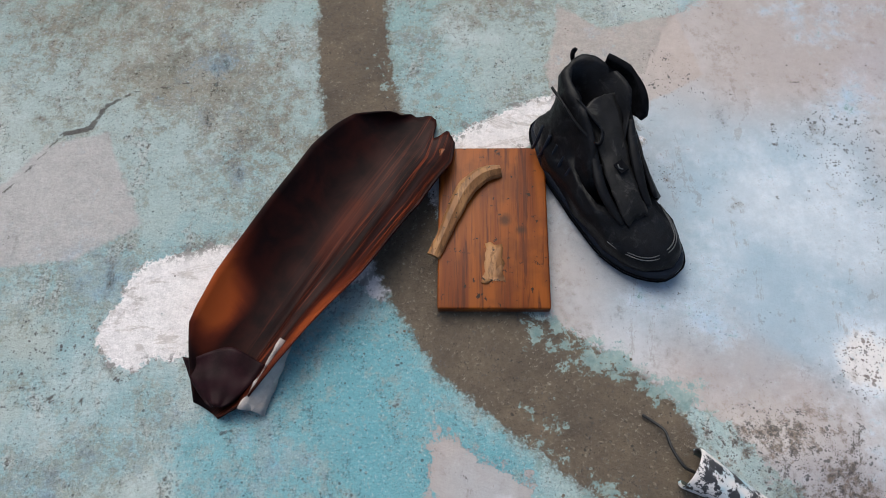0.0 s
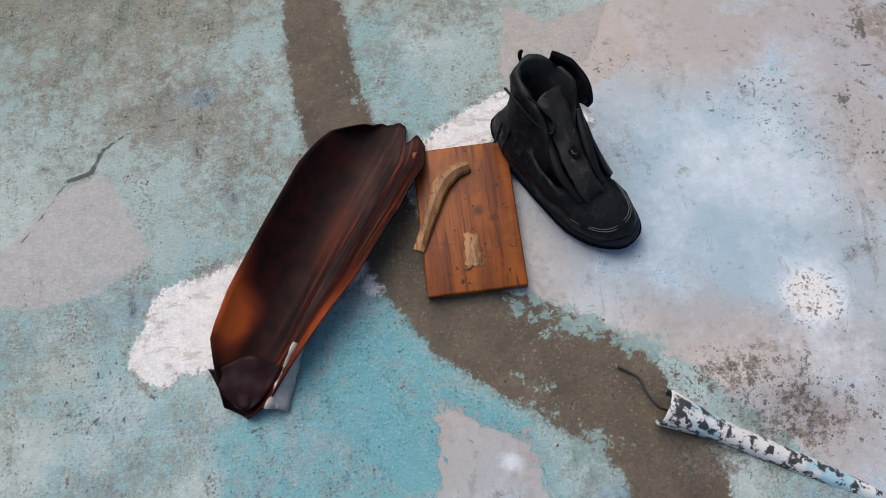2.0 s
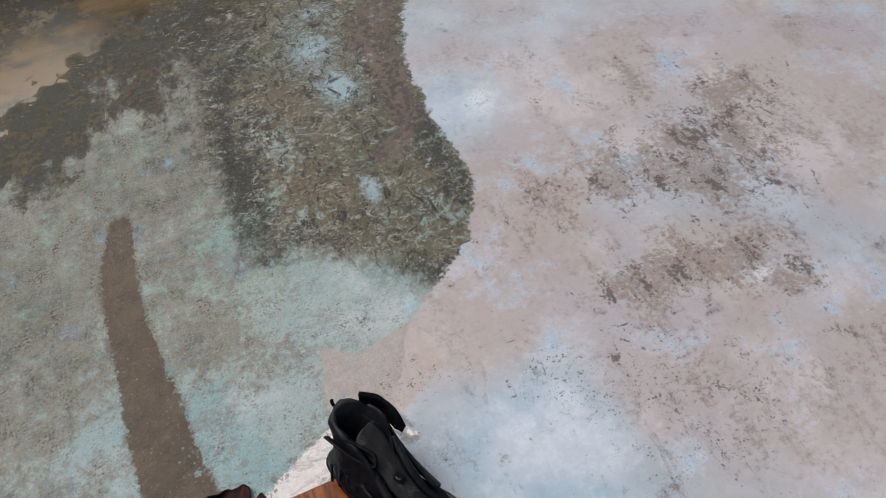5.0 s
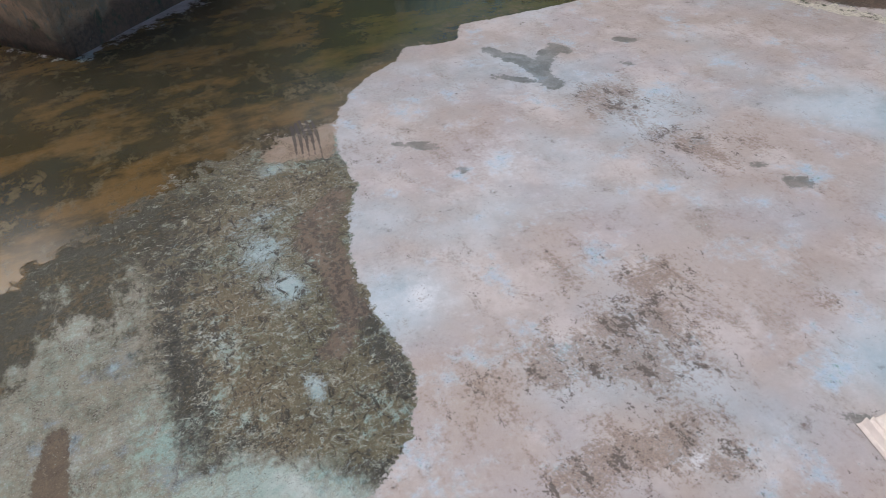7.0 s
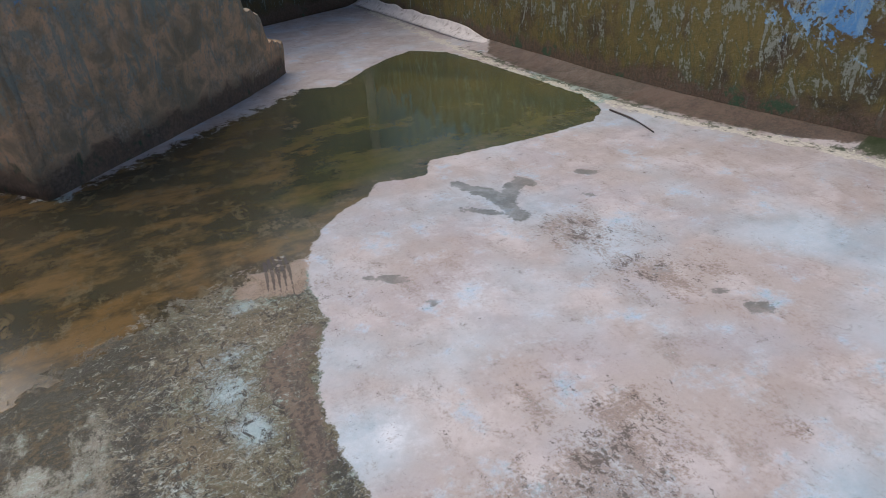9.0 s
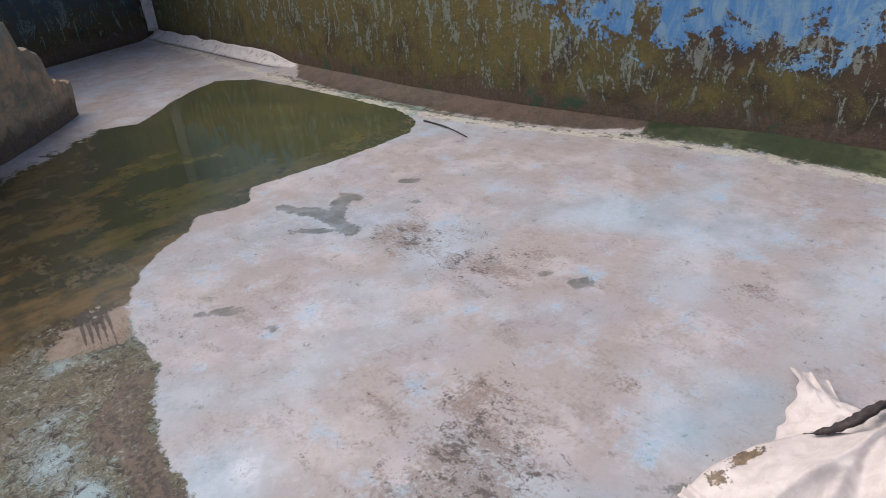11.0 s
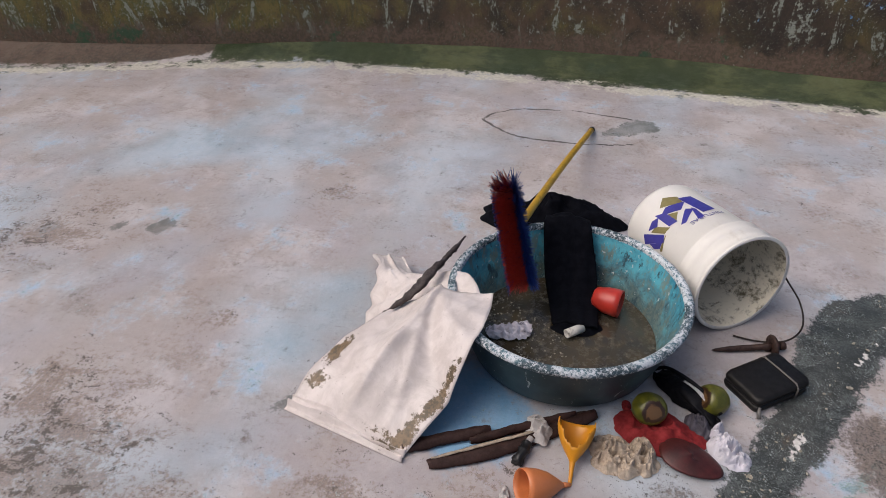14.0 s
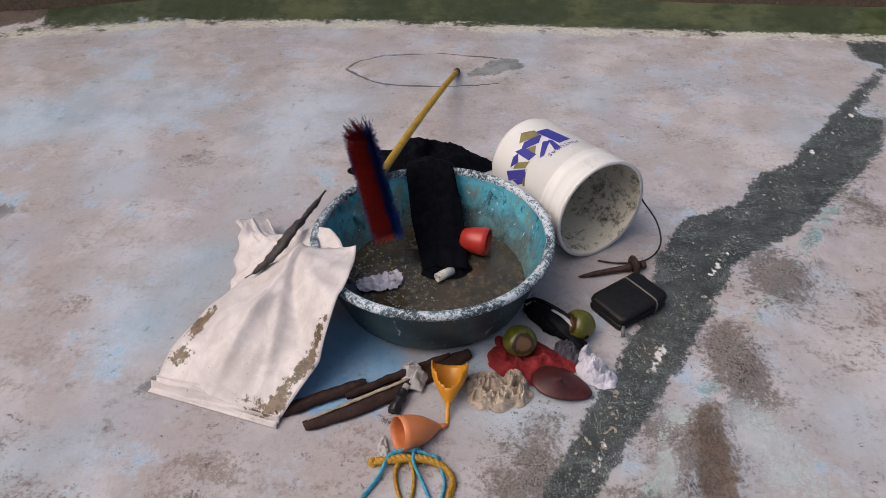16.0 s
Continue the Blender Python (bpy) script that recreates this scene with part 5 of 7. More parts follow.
def conduit():
    a, b = Vector((0.400, 0.082, 0.018)), Vector((0.69, -0.078, float(floor_height(np.array([[0.69]]), np.array([[-0.078]]))[0, 0]) - 0.012))
    way = (b - a).normalized()
    ob = base("conduit_pipe", Matrix.Translation(a) @ way.to_track_quat("Z", "Y").to_matrix().to_4x4(), "white painted pipe, chipped to black, half buried in mortar", "pipe")
    L = (b - a).length
    bm = lathe([(0.0245, 0.02), (0.0255, 0.002), (0.0285, 0.0), (0.0295, 0.003), (0.027, 0.02), (0.0205, 0.06), (0.0165, 0.10), (0.0145, L * 0.8), (0.0135, L)], 28)
    part("shell", bm, PIPE, ob)
    bm = lathe([(0.0243, 0.002), (0.022, 0.03), (0.0, 0.045)], 24)
    part("bore", bm, plain("pipe_bore", (0.06, 0.07, 0.06), 0.8), ob, "dirty grey inside of the pipe mouth")
    return ob


conduit()
WIRE = plain("black_wire", (0.012, 0.012, 0.013), 0.45, 0.2, 80)
thing("wire", tube(spline(((0.43, 0.065, 0.018), (0.405, 0.076, 0.018), (0.392, 0.083, 0.02), (0.380, 0.105, 0.017), (0.374, 0.128, 0.012), (0.362, 0.140, 0.006), (0.347, 0.150, 0.004)), 30), 0.0022, 8), WIRE, "black wire curling out of the pipe mouth", "wire")

# ---- basin and what is in it ----
BASIN_AT = Vector((1.985, -0.128, 0))


def basin_material():
    m = Nodes("worn_blue_basin", 0.5)
    a, f, s = m.noise(14, 6, 0.7, warp=0.5), m.noise(75, 4, 0.7), m.noise(30, 5, 0.7, m.scaled(1, 1, 0.4))
    zz = m.n.new("ShaderNodeSeparateXYZ")
    m.put(zz.inputs[0], m.at())
    c = m.mix(m.step(a, 0.35, 0.62), (0.035, 0.23, 0.33), (0.10, 0.42, 0.52))
    c = m.mix(m.calc("MULTIPLY", m.step(s, 0.5, 0.62), 0.8), c, (0.19, 0.22, 0.175))
    low = m.step(m.calc("ADD", zz.outputs["Z"], m.calc("MULTIPLY", m.calc("SUBTRACT", a, 0.5), 0.22)), 0.06, 0.17, 0.85, 0.0)
    c = m.mix(low, c, m.mix(m.step(f, 0.4, 0.6), (0.13, 0.14, 0.11), (0.055, 0.075, 0.07)))
    c = m.mix(m.step(f, 0.63, 0.68), c, (0.58, 0.60, 0.58))
    c = m.mix(m.step(s, 0.44, 0.36), c, (0.03, 0.07, 0.09))
    return m.done(c)


def basin_outer():
    m = Nodes("basin_outside", 0.5)
    a, f = m.noise(12, 5, 0.6), m.noise(60, 5, 0.7)
    # far darker than the inside: the shade on the outer front is painted in
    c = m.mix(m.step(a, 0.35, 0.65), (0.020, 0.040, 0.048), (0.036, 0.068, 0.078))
    drips = m.noise(40, 6, 0.75, m.scaled(1, 1, 0.25))
    c = m.mix(m.step(drips, 0.63, 0.67), c, (0.34, 0.38, 0.38))
    c = m.mix(m.step(f, 0.66, 0.70), c, (0.42, 0.46, 0.46))
    return m.done(c)


def rim_material():
    m = Nodes("basin_rim", 0.55)
    f, g = m.noise(120, 6, 0.8), m.noise(9, 4, 0.6)
    c = m.mix(m.step(g, 0.4, 0.6), (0.022, 0.05, 0.065), (0.07, 0.16, 0.205))
    white = m.calc("ADD", f, m.step(g, 0.35, 0.65, -0.03, 0.07))
    c = m.mix(m.step(white, 0.47, 0.58, 0.0, 0.85), c, (0.70, 0.73, 0.76))
    m.bump(f, 0.002, 0.5)
    return m.done(c)


basin = base("wash_basin", Matrix.Translation(BASIN_AT), "large worn blue plastic wash basin holding murky water", "basin")
part("outer_wall", lathe([(0.0, 0.002), (0.20, 0.002), (0.225, 0.008), (0.245, 0.03), (0.268, 0.09), (0.283, 0.15), (0.291, 0.186)], 96), basin_outer(), basin, "dark blue outside with pale drips, its shade put into the colour")
part("inner_wall", lathe([(0.0, 0.012), (0.205, 0.012), (0.225, 0.02), (0.245, 0.05), (0.264, 0.11), (0.280, 0.165), (0.287, 0.190)], 96), basin_material(), basin, "scuffed turquoise inside")
part("rim", lathe([(0.2865, 0.190), (0.286, 0.199), (0.292, 0.205), (0.302, 0.205), (0.309, 0.199), (0.309, 0.190), (0.303, 0.183), (0.2905, 0.1845)], 96), rim_material(), basin, "rolled rim with flaking white paint")


def sludge():
    m = Nodes("murky_water", 0.07, spec=0.6)
    a, f = m.noise(11, 5, 0.6), m.noise(48, 5, 0.75)
    c = m.mix(m.step(a, 0.35, 0.65), (0.078, 0.060, 0.034), (0.036, 0.032, 0.024))
    c = m.mix(m.step(f, 0.60, 0.66), c, (0.19, 0.16, 0.11))
    m.bump(m.step(f, 0.5, 0.7), 0.003, 0.4)
    return m.done(c, m.step(f, 0.48, 0.6, 0.05, 0.5))


bm = bmesh.new()
bmesh.ops.create_circle(bm, cap_ends=True, segments=72, radius=0.2425)
for v in bm.verts:
    v.co += Vector((BASIN_AT.x, BASIN_AT.y, 0.048))
thing("murky_water", bm, sludge(), "shallow murky brown water in the basin", "water")
CRUMB = plain("pale_crumbs", (0.42, 0.38, 0.30), 0.7, 0.4, 90)
bm = bmesh.new()
rr = random.Random(3)
for k in range(200):
    a, r = rr.uniform(-2.6, -0.2) + 1.2, 0.232 * rr.random() ** 0.6
    x, y = BASIN_AT.x + r * math.cos(a + 2.4), BASIN_AT.y + r * math.sin(a + 2.4)
    s = rr.uniform(0.0008, 0.0030)
    m4 = Matrix.Translation((x, y, 0.0485)) @ Euler((0, 0, rr.uniform(0, 6))).to_matrix().to_4x4() @ Matrix.Diagonal((s * rr.uniform(1, 1.7), s, s * 0.6, 1))
    bmesh.ops.create_icosphere(bm, subdivisions=1, radius=1.0, matrix=m4)
tagged(link("floating_debris", bm, CRUMB), "pale crumbs and grit floating on the murky water", "debris", kind="stuff")

# ---- bucket ----
BUCKET = plain("white_bucket_plastic", (0.80, 0.77, 0.72), 0.4, 0.06, 8, dirt=(0.62, 0.58, 0.52))
BUCKET_IN = Nodes("bucket_inside", 0.55)
_a, _b = BUCKET_IN.noise(16, 6, 0.7, warp=0.6), BUCKET_IN.noise(60, 5, 0.75)
BUCKET_IN = BUCKET_IN.done(BUCKET_IN.mix(BUCKET_IN.step(BUCKET_IN.calc("ADD", BUCKET_IN.calc("MULTIPLY", _a, 0.6), BUCKET_IN.calc("MULTIPLY", _b, 0.5)), 0.53, 0.70), (0.72, 0.67, 0.55), (0.12, 0.10, 0.06)))
BUCKET_MOUTH, BUCKET_TURN = Vector((2.168, -0.580, 0.150)), 33.0


def bucket():
    axis = Vector((math.cos(radians(BUCKET_TURN)), math.sin(radians(BUCKET_TURN)), -0.045)).normalized()
    ob = base("paint_bucket", Matrix.Translation(BUCKET_MOUTH) @ axis.to_track_quat("Z", "Y").to_matrix().to_4x4(), "white plastic paint bucket lying on its side, dirty inside", "bucket")
    # local z runs from the mouth to the bottom
    part("body", lathe([(0.1385, 0.002), (0.1475, 0.0), (0.149, 0.006), (0.146, 0.012), (0.1425, 0.014), (0.142, 0.04), (0.147, 0.043), (0.1475, 0.052), (0.1415, 0.056), (0.1405, 0.085), (0.1455, 0.088), (0.1455, 0.095), (0.139, 0.098), (0.129, 0.352), (0.124, 0.366), (0.0, 0.364)], 72), BUCKET, ob)
    part("inside", lathe([(0.1385, 0.002), (0.137, 0.05), (0.1265, 0.345), (0.118, 0.355), (0.0, 0.356)], 72), BUCKET_IN, ob, "inside caked with brown dirt")
    return ob


pail = bucket()
# rings, handle and print of the bucket
BUCKET_BLUE = plain("print_blue", (0.045, 0.04, 0.28), 0.4, 0.15, 30)
BUCKET_OLIVE = plain("print_olive", (0.24, 0.20, 0.07), 0.45, 0.2, 30)


def on_bucket(angle, z, lift=0.0008):
    r = 0.139 - (z - 0.098) * 0.01 / 0.254 + lift
    return (r * math.sin(angle), r * math.cos(angle), z)


def bucket_patch(name, corners, material, n=10):
    """A printed quadrilateral, corners as (angle in degrees, distance from the mouth)."""
    (a0, z0), (a1, z1), (a2, z2), (a3, z3) = corners
    lift = 0.0008 if material is BUCKET_OLIVE else 0.0013
    rows = []
    for u in np.linspace(0, 1, n):
        row = []
        for v in np.linspace(0, 1, n):
            a = (a0 * (1 - u) + a1 * u) * (1 - v) + (a3 * (1 - u) + a2 * u) * v
            z = (z0 * (1 - u) + z1 * u) * (1 - v) + (z3 * (1 - u) + z2 * u) * v
            row.append(on_bucket(radians(a), z, lift))
        rows.append(row)
    return part(name, sheet(rows), material, pail)


for corners in (((14, 0.278), (-2, 0.270), (-8, 0.180), (9, 0.178)), ((20, 0.223), (13, 0.208), (33, 0.175), (39, 0.180)), ((14, 0.218), (11, 0.203), (13, 0.160), (21, 0.160)), ((34, 0.273), (12, 0.253), (24, 0.228), (46, 0.258)),
                ((50, 0.278), (39, 0.255), (38, 0.200), (49, 0.208)), ((57, 0.273), (49, 0.263), (58, 0.243), (70, 0.265)), ((77, 0.278), (60, 0.203), (68, 0.190), (87, 0.260)), ((82, 0.240), (69, 0.195), (77, 0.193), (83, 0.215))):
    bucket_patch("print_block", corners, BUCKET_BLUE)
for corners in (((26, 0.313), (12, 0.288), (14, 0.250), (39, 0.285)), ((60, 0.250), (49, 0.203), (59, 0.205), (69, 0.253)), ((40, 0.248), (29, 0.228), (38, 0.205), (40, 0.230)), ((70, 0.195), (58, 0.198), (78, 0.180), (80, 0.190))):
    bucket_patch("print_shape", corners, BUCKET_OLIVE)


def bucket_word(word, angle, z, size):
    cu = bpy.data.curves.new("word", "FONT")
    cu.body, cu.size, cu.space_character = word, size, 1.12
    tmp = bpy.data.objects.new("word", cu)
    me = bpy.data.meshes.new_from_object(tmp)
    bpy.data.objects.remove(tmp)
    bm = bmesh.new()
    bm.from_mesh(me)
    bpy.data.meshes.remove(me)
    for v in bm.verts:
        v.co = Vector(on_bucket(radians(angle) + v.co.x / 0.136, z - v.co.y, 0.0016))
    return part("lettering", bm, BUCKET_BLUE, pail, "small blue word PINTURAS", False)


bucket_word("PINTURAS", -12, 0.166, 0.0205)
STEEL = plain("rusty_wire", (0.045, 0.035, 0.03), 0.5, 0.4, 60, 0.6)
line = spline(((-0.150, 0.02, 0.046), (-0.168, -0.03, 0.02), (-0.185, -0.085, -0.035), (-0.160, -0.125, -0.085), (-0.10, -0.1445, -0.10), (-0.03, -0.146, -0.075), (0.02, -0.146, -0.03)), 40)
part("handle", tube(line, 0.0026, 8), STEEL, pail, "thin bent wire handle")
for sx in (-1, 1):
    bm = lathe([(0.0, 0.0), (0.012, 0.0), (0.013, 0.003), (0.008, 0.008), (0.0, 0.009)], 20)
    bmesh.ops.transform(bm, matrix=pose(sx * 0.1445, 0.0, 0.047, 0, sx * 90, 0), verts=bm.verts)
    part("handle_ear", bm, BUCKET, pail)

# ---- broom ----
YELLOW = plain("yellow_handle_plastic", (0.52, 0.30, 0.012), 0.4, 0.2, 30, dirt=(0.30, 0.20, 0.03))
BLACKP = plain("black_plastic", (0.012, 0.012, 0.013), 0.4, 0.2, 40)
RED_HAIR = plain("red_bristle", (0.42, 0.030, 0.020), 0.5, 0.45, 120)
BLUE_HAIR = plain("blue_bristle", (0.012, 0.055, 0.32), 0.5, 0.5, 120)
HEAD_TOP, HEAD_LOW = Vector((2.205, 0.085, 0.375)), Vector((2.050, -0.006, 0.125))


def broom():
    ob = base("push_broom", Matrix.Translation((2.21, 0.02, 0)), "red and blue bristled broom with yellow handle propped on the basin", "broom")
    back = -ob.matrix_world.translation
    shift = Matrix.Translation(back)
    mid = (HEAD_TOP + HEAD_LOW) / 2
    long = (HEAD_TOP - HEAD_LOW).normalized()
    out = Vector((-0.93, 0.05, 0.36))
    out = (out - long * out.dot(long)).normalized()
    wide = long.cross(out)
    frame_ = Matrix((wide, long, out)).transposed().to_4x4()
    frame_.translation = mid
    bm = box(bmesh.new(), -0.028, 0.028, -0.138, 0.138, -0.022, 0.0, 0.006)
    bmesh.ops.transform(bm, matrix=shift @ frame_, verts=bm.verts)
    part("head_block", bm, plain("blue_block", (0.015, 0.05, 0.22), 0.4), ob, "blue plastic broom head")
    r = random.Random(8)
    for name, material, count, spread in (("red_bristles", RED_HAIR, 2200, 0.022), ("blue_bristles", BLUE_HAIR, 2000, 0.034)):
        bm = bmesh.new()
        for k in range(count):
            y = r.uniform(-0.136, 0.136)
            if material is RED_HAIR:
                x = r.uniform(-spread, spread)
                dx, length = r.gauss(0, 0.003) + x * 0.2, r.uniform(0.062, 0.07)
            else:
                x = r.choice((-1, 1, 1, 1)) * r.uniform(0.02, 0.03)
                dx, length = (r.uniform(0.004, 0.034) if x > 0 else -r.uniform(0.0, 0.006)), (r.uniform(0.056, 0.074) if x > 0 else r.uniform(0.05, 0.06))
            dy = r.gauss(-0.006, 0.003) + (0.035 * max(0, (y - 0.105) / 0.03) * r.uniform(0.2, 1.3)) - 0.02 * max(0, (-y - 0.122) / 0.015)
            if y > 0.12 and r.random() < 0.6:
                x, length = r.uniform(-0.03, 0.03), length * r.uniform(0.7, 1.0)
            a, b = Vector((x, y, -0.002)), Vector((x + dx, y + dy, length))
            w = 0.0010
            s = Vector((w, 0, 0)), Vector((-w * 0.5, w * 0.87, 0)), Vector((-w * 0.5, -w * 0.87, 0))
            lo = [bm.verts.new(a + q) for q in s]
            hi = [bm.verts.new(b + q * 0.6) for q in s]
            for i in range(3):
                bm.faces.new((lo[i], lo[(i + 1) % 3], hi[(i + 1) % 3], hi[i]))
        bmesh.ops.transform(bm, matrix=shift @ frame_, verts=bm.verts)
        part(name, bm, material, ob, smooth=False)
    a, b = mid - out * 0.018, Vector((3.355, -0.122, 0.014))
    pts = [a.lerp(b, f) + Vector((0, 0, 0.012 * math.sin(math.pi * f))) + back for f in np.linspace(0, 0.985, 24)]
    part("handle", tube(pts, 0.0115, 14), YELLOW, ob, "bent yellow plastic-covered handle")
    part("handle_cap", tube([pts[-1], b + back, b + (b - a).normalized() * 0.012 + back], [0.0135, 0.0135, 0.009], 14), BLACKP, ob, "black end cap")
    part("ferrule", tube([a + back - out * 0.0, a + back + (b - a).normalized() * 0.06], [0.016, 0.0135], 14), YELLOW, ob)
    return ob


broom()

# ---- cloths ----
NAVY = plain("black_cloth", (0.0035, 0.004, 0.007), 0.95, 0.4, 50, bump=0.0015, spec=0.08)


def draped_leg():
    """A trouser leg over the far rim down into the water."""
    path = spline(((2.52, -0.10, 0.035), (2.42, -0.10, 0.10), (2.325, -0.098, 0.19), (2.285, -0.098, 0.216), (2.255, -0.100, 0.211), (2.205, -0.115, 0.15), (2.15, -0.128, 0.105), (2.08, -0.145, 0.07), (2.0, -0.158, 0.058)), 48)
    rows = []
    for i, p in enumerate(path):
        f = i / 47
        w = 0.075 - 0.014 * f - 0.008 * math.sin(math.pi * f * 2)
        row = []
        for v in np.linspace(-1, 1, 21):
            fold = 0.004 * math.sin(v * 4 + 4 * f) * (0.3 + f) + 0.012 * noise.noise((v * 2, f * 5, 2))
            row.append((p[0] + fold * 0.7, p[1] - v * w, p[2] + abs(fold) + 0.012 * (1 - v * v)))
        rows.append(row)
    return sheet(rows, thick=0.006)


def lump(cx, cy, rx, ry, h, seed, fold=0.5, scale=14.0, turn=0.0, n=46, z0=0.002, sharp=1.0):
    """A heap of crumpled cloth: an uneven dome with ridged folds and a ragged outline."""
    rows = []
    for i in range(n // 2 + 1):
        r = i / (n // 2)
        row = []
        for k in range(n):
            a = 2 * math.pi * k / n
            out = 1 + 0.22 * noise.noise((math.cos(a) * 1.6 + seed, math.sin(a) * 1.6, seed * 2)) + 0.07 * noise.noise((math.cos(a) * 5, math.sin(a) * 5, seed))
            x, y = rx * r * out * math.cos(a), ry * r * out * math.sin(a)
            ridge = 1 - abs(noise.fractal((x * scale + seed, y * scale, seed), 0.8, 2.1, 3)) * 2.2
            ridge = max(-0.6, ridge) * (1 if sharp == 1.0 else sharp)
            z = h * (1 - r ** 2.2) * (1 - fold + fold * ridge) + 0.004 * (1 - r)
            c, s = math.cos(turn), math.sin(turn)
            sway = 0.15 * h * noise.noise((x * scale * 1.3, y * scale * 1.3, seed + 4))
            row.append((cx + x * c - y * s + sway, cy + x * s + y * c - sway, z0 + max(0.0, z)))
        rows.append(row)
    bm = sheet(rows, closed_v=True)
    bmesh.ops.remove_doubles(bm, verts=bm.verts, dist=1e-4)
    return bm


trousers = base("black_trousers", Matrix(), "wet black trousers heaped behind the basin, one leg over its rim", "trousers")
part("leg", draped_leg(), NAVY, trousers, "leg hanging into the murky water")
part("crumpled_seat", lump(2.61, -0.03, 0.11, 0.25, 0.10, 3.2, 0.4, 9, 0.1), NAVY, trousers)
part("hem", lump(2.015, -0.157, 0.040, 0.070, 0.022, 7.7, 0.5, 20, 0.2, z0=0.049), NAVY, trousers)

# ---- small things in the basin ----
def cup_profile(r, h, t=0.0022):
    return [(0.0, 0.001), (r * 0.55, 0.001), (r * 0.72, h * 0.08), (r * 0.93, h * 0.45), (r, h * 0.8), (r * 0.98, h), (r * 0.98 - t, h), (r - t, h * 0.8), (r * 0.93 - t, h * 0.45), (r * 0.70, h * 0.1), (r * 0.5, 0.005), (0.0, 0.005)]


def lying(bm, at, way, roll=0.0):
    q = Vector(way).normalized().to_track_quat("Z", "Y").to_matrix().to_4x4()
    bmesh.ops.transform(bm, matrix=Matrix.Translation(at) @ q @ pose(0, 0, 0, 0, 0, roll), verts=bm.verts)
    return bm


RED_PLASTIC = plain("red_plastic", (0.48, 0.035, 0.022), 0.35, 0.15, 20, dirt=(0.38, 0.04, 0.03))
thing("plastic_cup", lying(lathe(cup_profile(0.039, 0.078), 40), (2.112, -0.196, 0.084), (-0.25, -0.95, 0.02)), RED_PLASTIC, "bright red plastic cup lying in the basin", "cup")
WHITE_STUFF = plain("dirty_white", (0.60, 0.58, 0.54), 0.6, 0.15, 40, dirt=(0.12, 0.11, 0.09))
roll_ = lathe([(0.010, 0.0), (0.0125, 0.0), (0.0125, 0.052), (0.010, 0.052), (0.010, 0.0)], 24)
thing("cardboard_tube", lying(roll_, (1.965, -0.138, 0.0615), (0.045, -0.052, 0.0)), WHITE_STUFF, "short dirty white tube floating in the basin", "tube")
FOIL = plain("wrapper_film", (0.66, 0.62, 0.68), 0.3, 0.25, 50, dirt=(0.035, 0.035, 0.06))


def crumpled_film(cx, cy, rx, ry, turn):
    """A scrap of film creased into sharp facets, its corners turned up."""
    rr = random.Random(8)
    nu, nv = 9, 13
    rows = []
    for i in range(nu):
        row = []
        for j in range(nv):
            u, v = 2 * i / (nu - 1) - 1, 2 * j / (nv - 1) - 1
            x, y = rx * u * (1 - 0.25 * v * v) + rr.uniform(-0.003, 0.003), ry * v * (1 - 0.2 * u * u) + rr.uniform(-0.003, 0.003)
            z = 0.051 + 0.010 * ((i * 2 + j) % 4 == 0) * rr.uniform(0.4, 1.2) + 0.005 * rr.random() + 0.018 * max(0, u) * max(0, -v) + 0.014 * (1 - u * u) * (1 - v * v)
            row.append((cx + x * math.cos(turn) - y * math.sin(turn), cy + x * math.sin(turn) + y * math.cos(turn), z))
        rows.append(row)
    return sheet(rows, thick=0.0008)



thing("wrapper", crumpled_film(1.945, 0.012, 0.030, 0.062, 0.25), FOIL, "crumpled silver-white sweet wrapper in the basin", "wrapper", smooth=False)

# ---- sack ----
def sack_material():
    m = Nodes("woven_sack", 0.42)
    a, f = m.noise(14, 6, 0.7, warp=0.5), m.noise(70, 5, 0.7)
    c = m.mix(m.step(a, 0.35, 0.65), (0.70, 0.635, 0.61), (0.56, 0.50, 0.475))
    mud = m.calc("ADD", m.attr("mud"), m.calc("MULTIPLY", m.calc("SUBTRACT", m.calc("ADD", m.calc("MULTIPLY", a, 0.6), m.calc("MULTIPLY", f, 0.6)), 0.6), 2.4))
    c = m.mix(m.step(mud, 0.55, 0.75), c, m.mix(m.step(f, 0.4, 0.6), (0.20, 0.13, 0.07), (0.10, 0.075, 0.045)))
    c = m.mix(m.step(f, 0.66, 0.72), c, (0.24, 0.19, 0.15))
    weave = m.calc("ADD", m.calc("SINE", m.calc("MULTIPLY", m.attr("su"), 900.0)), m.calc("SINE", m.calc("MULTIPLY", m.attr("sv"), 900.0)))
    m.bump(m.calc("ADD", m.calc("MULTIPLY", weave, 0.04), m.calc("MULTIPLY", a, 2.0)), 0.0015, 0.5)
    return m.done(c)


SACK = sack_material()
sack = base("woven_sack", Matrix(), "empty dirty white woven sack propped against the basin", "sack")


def facets(U, V, count, seed):
    """Creased foil: distance to scattered points, with sharp ridges between them."""
    r = np.random.RandomState(seed)
    d = np.full(U.shape, 9.0)
    for x, y in r.uniform(-0.1, 1.1, (count, 2)):
        d = np.minimum(d, np.hypot(U - x, V - y))
    return d - d.mean()


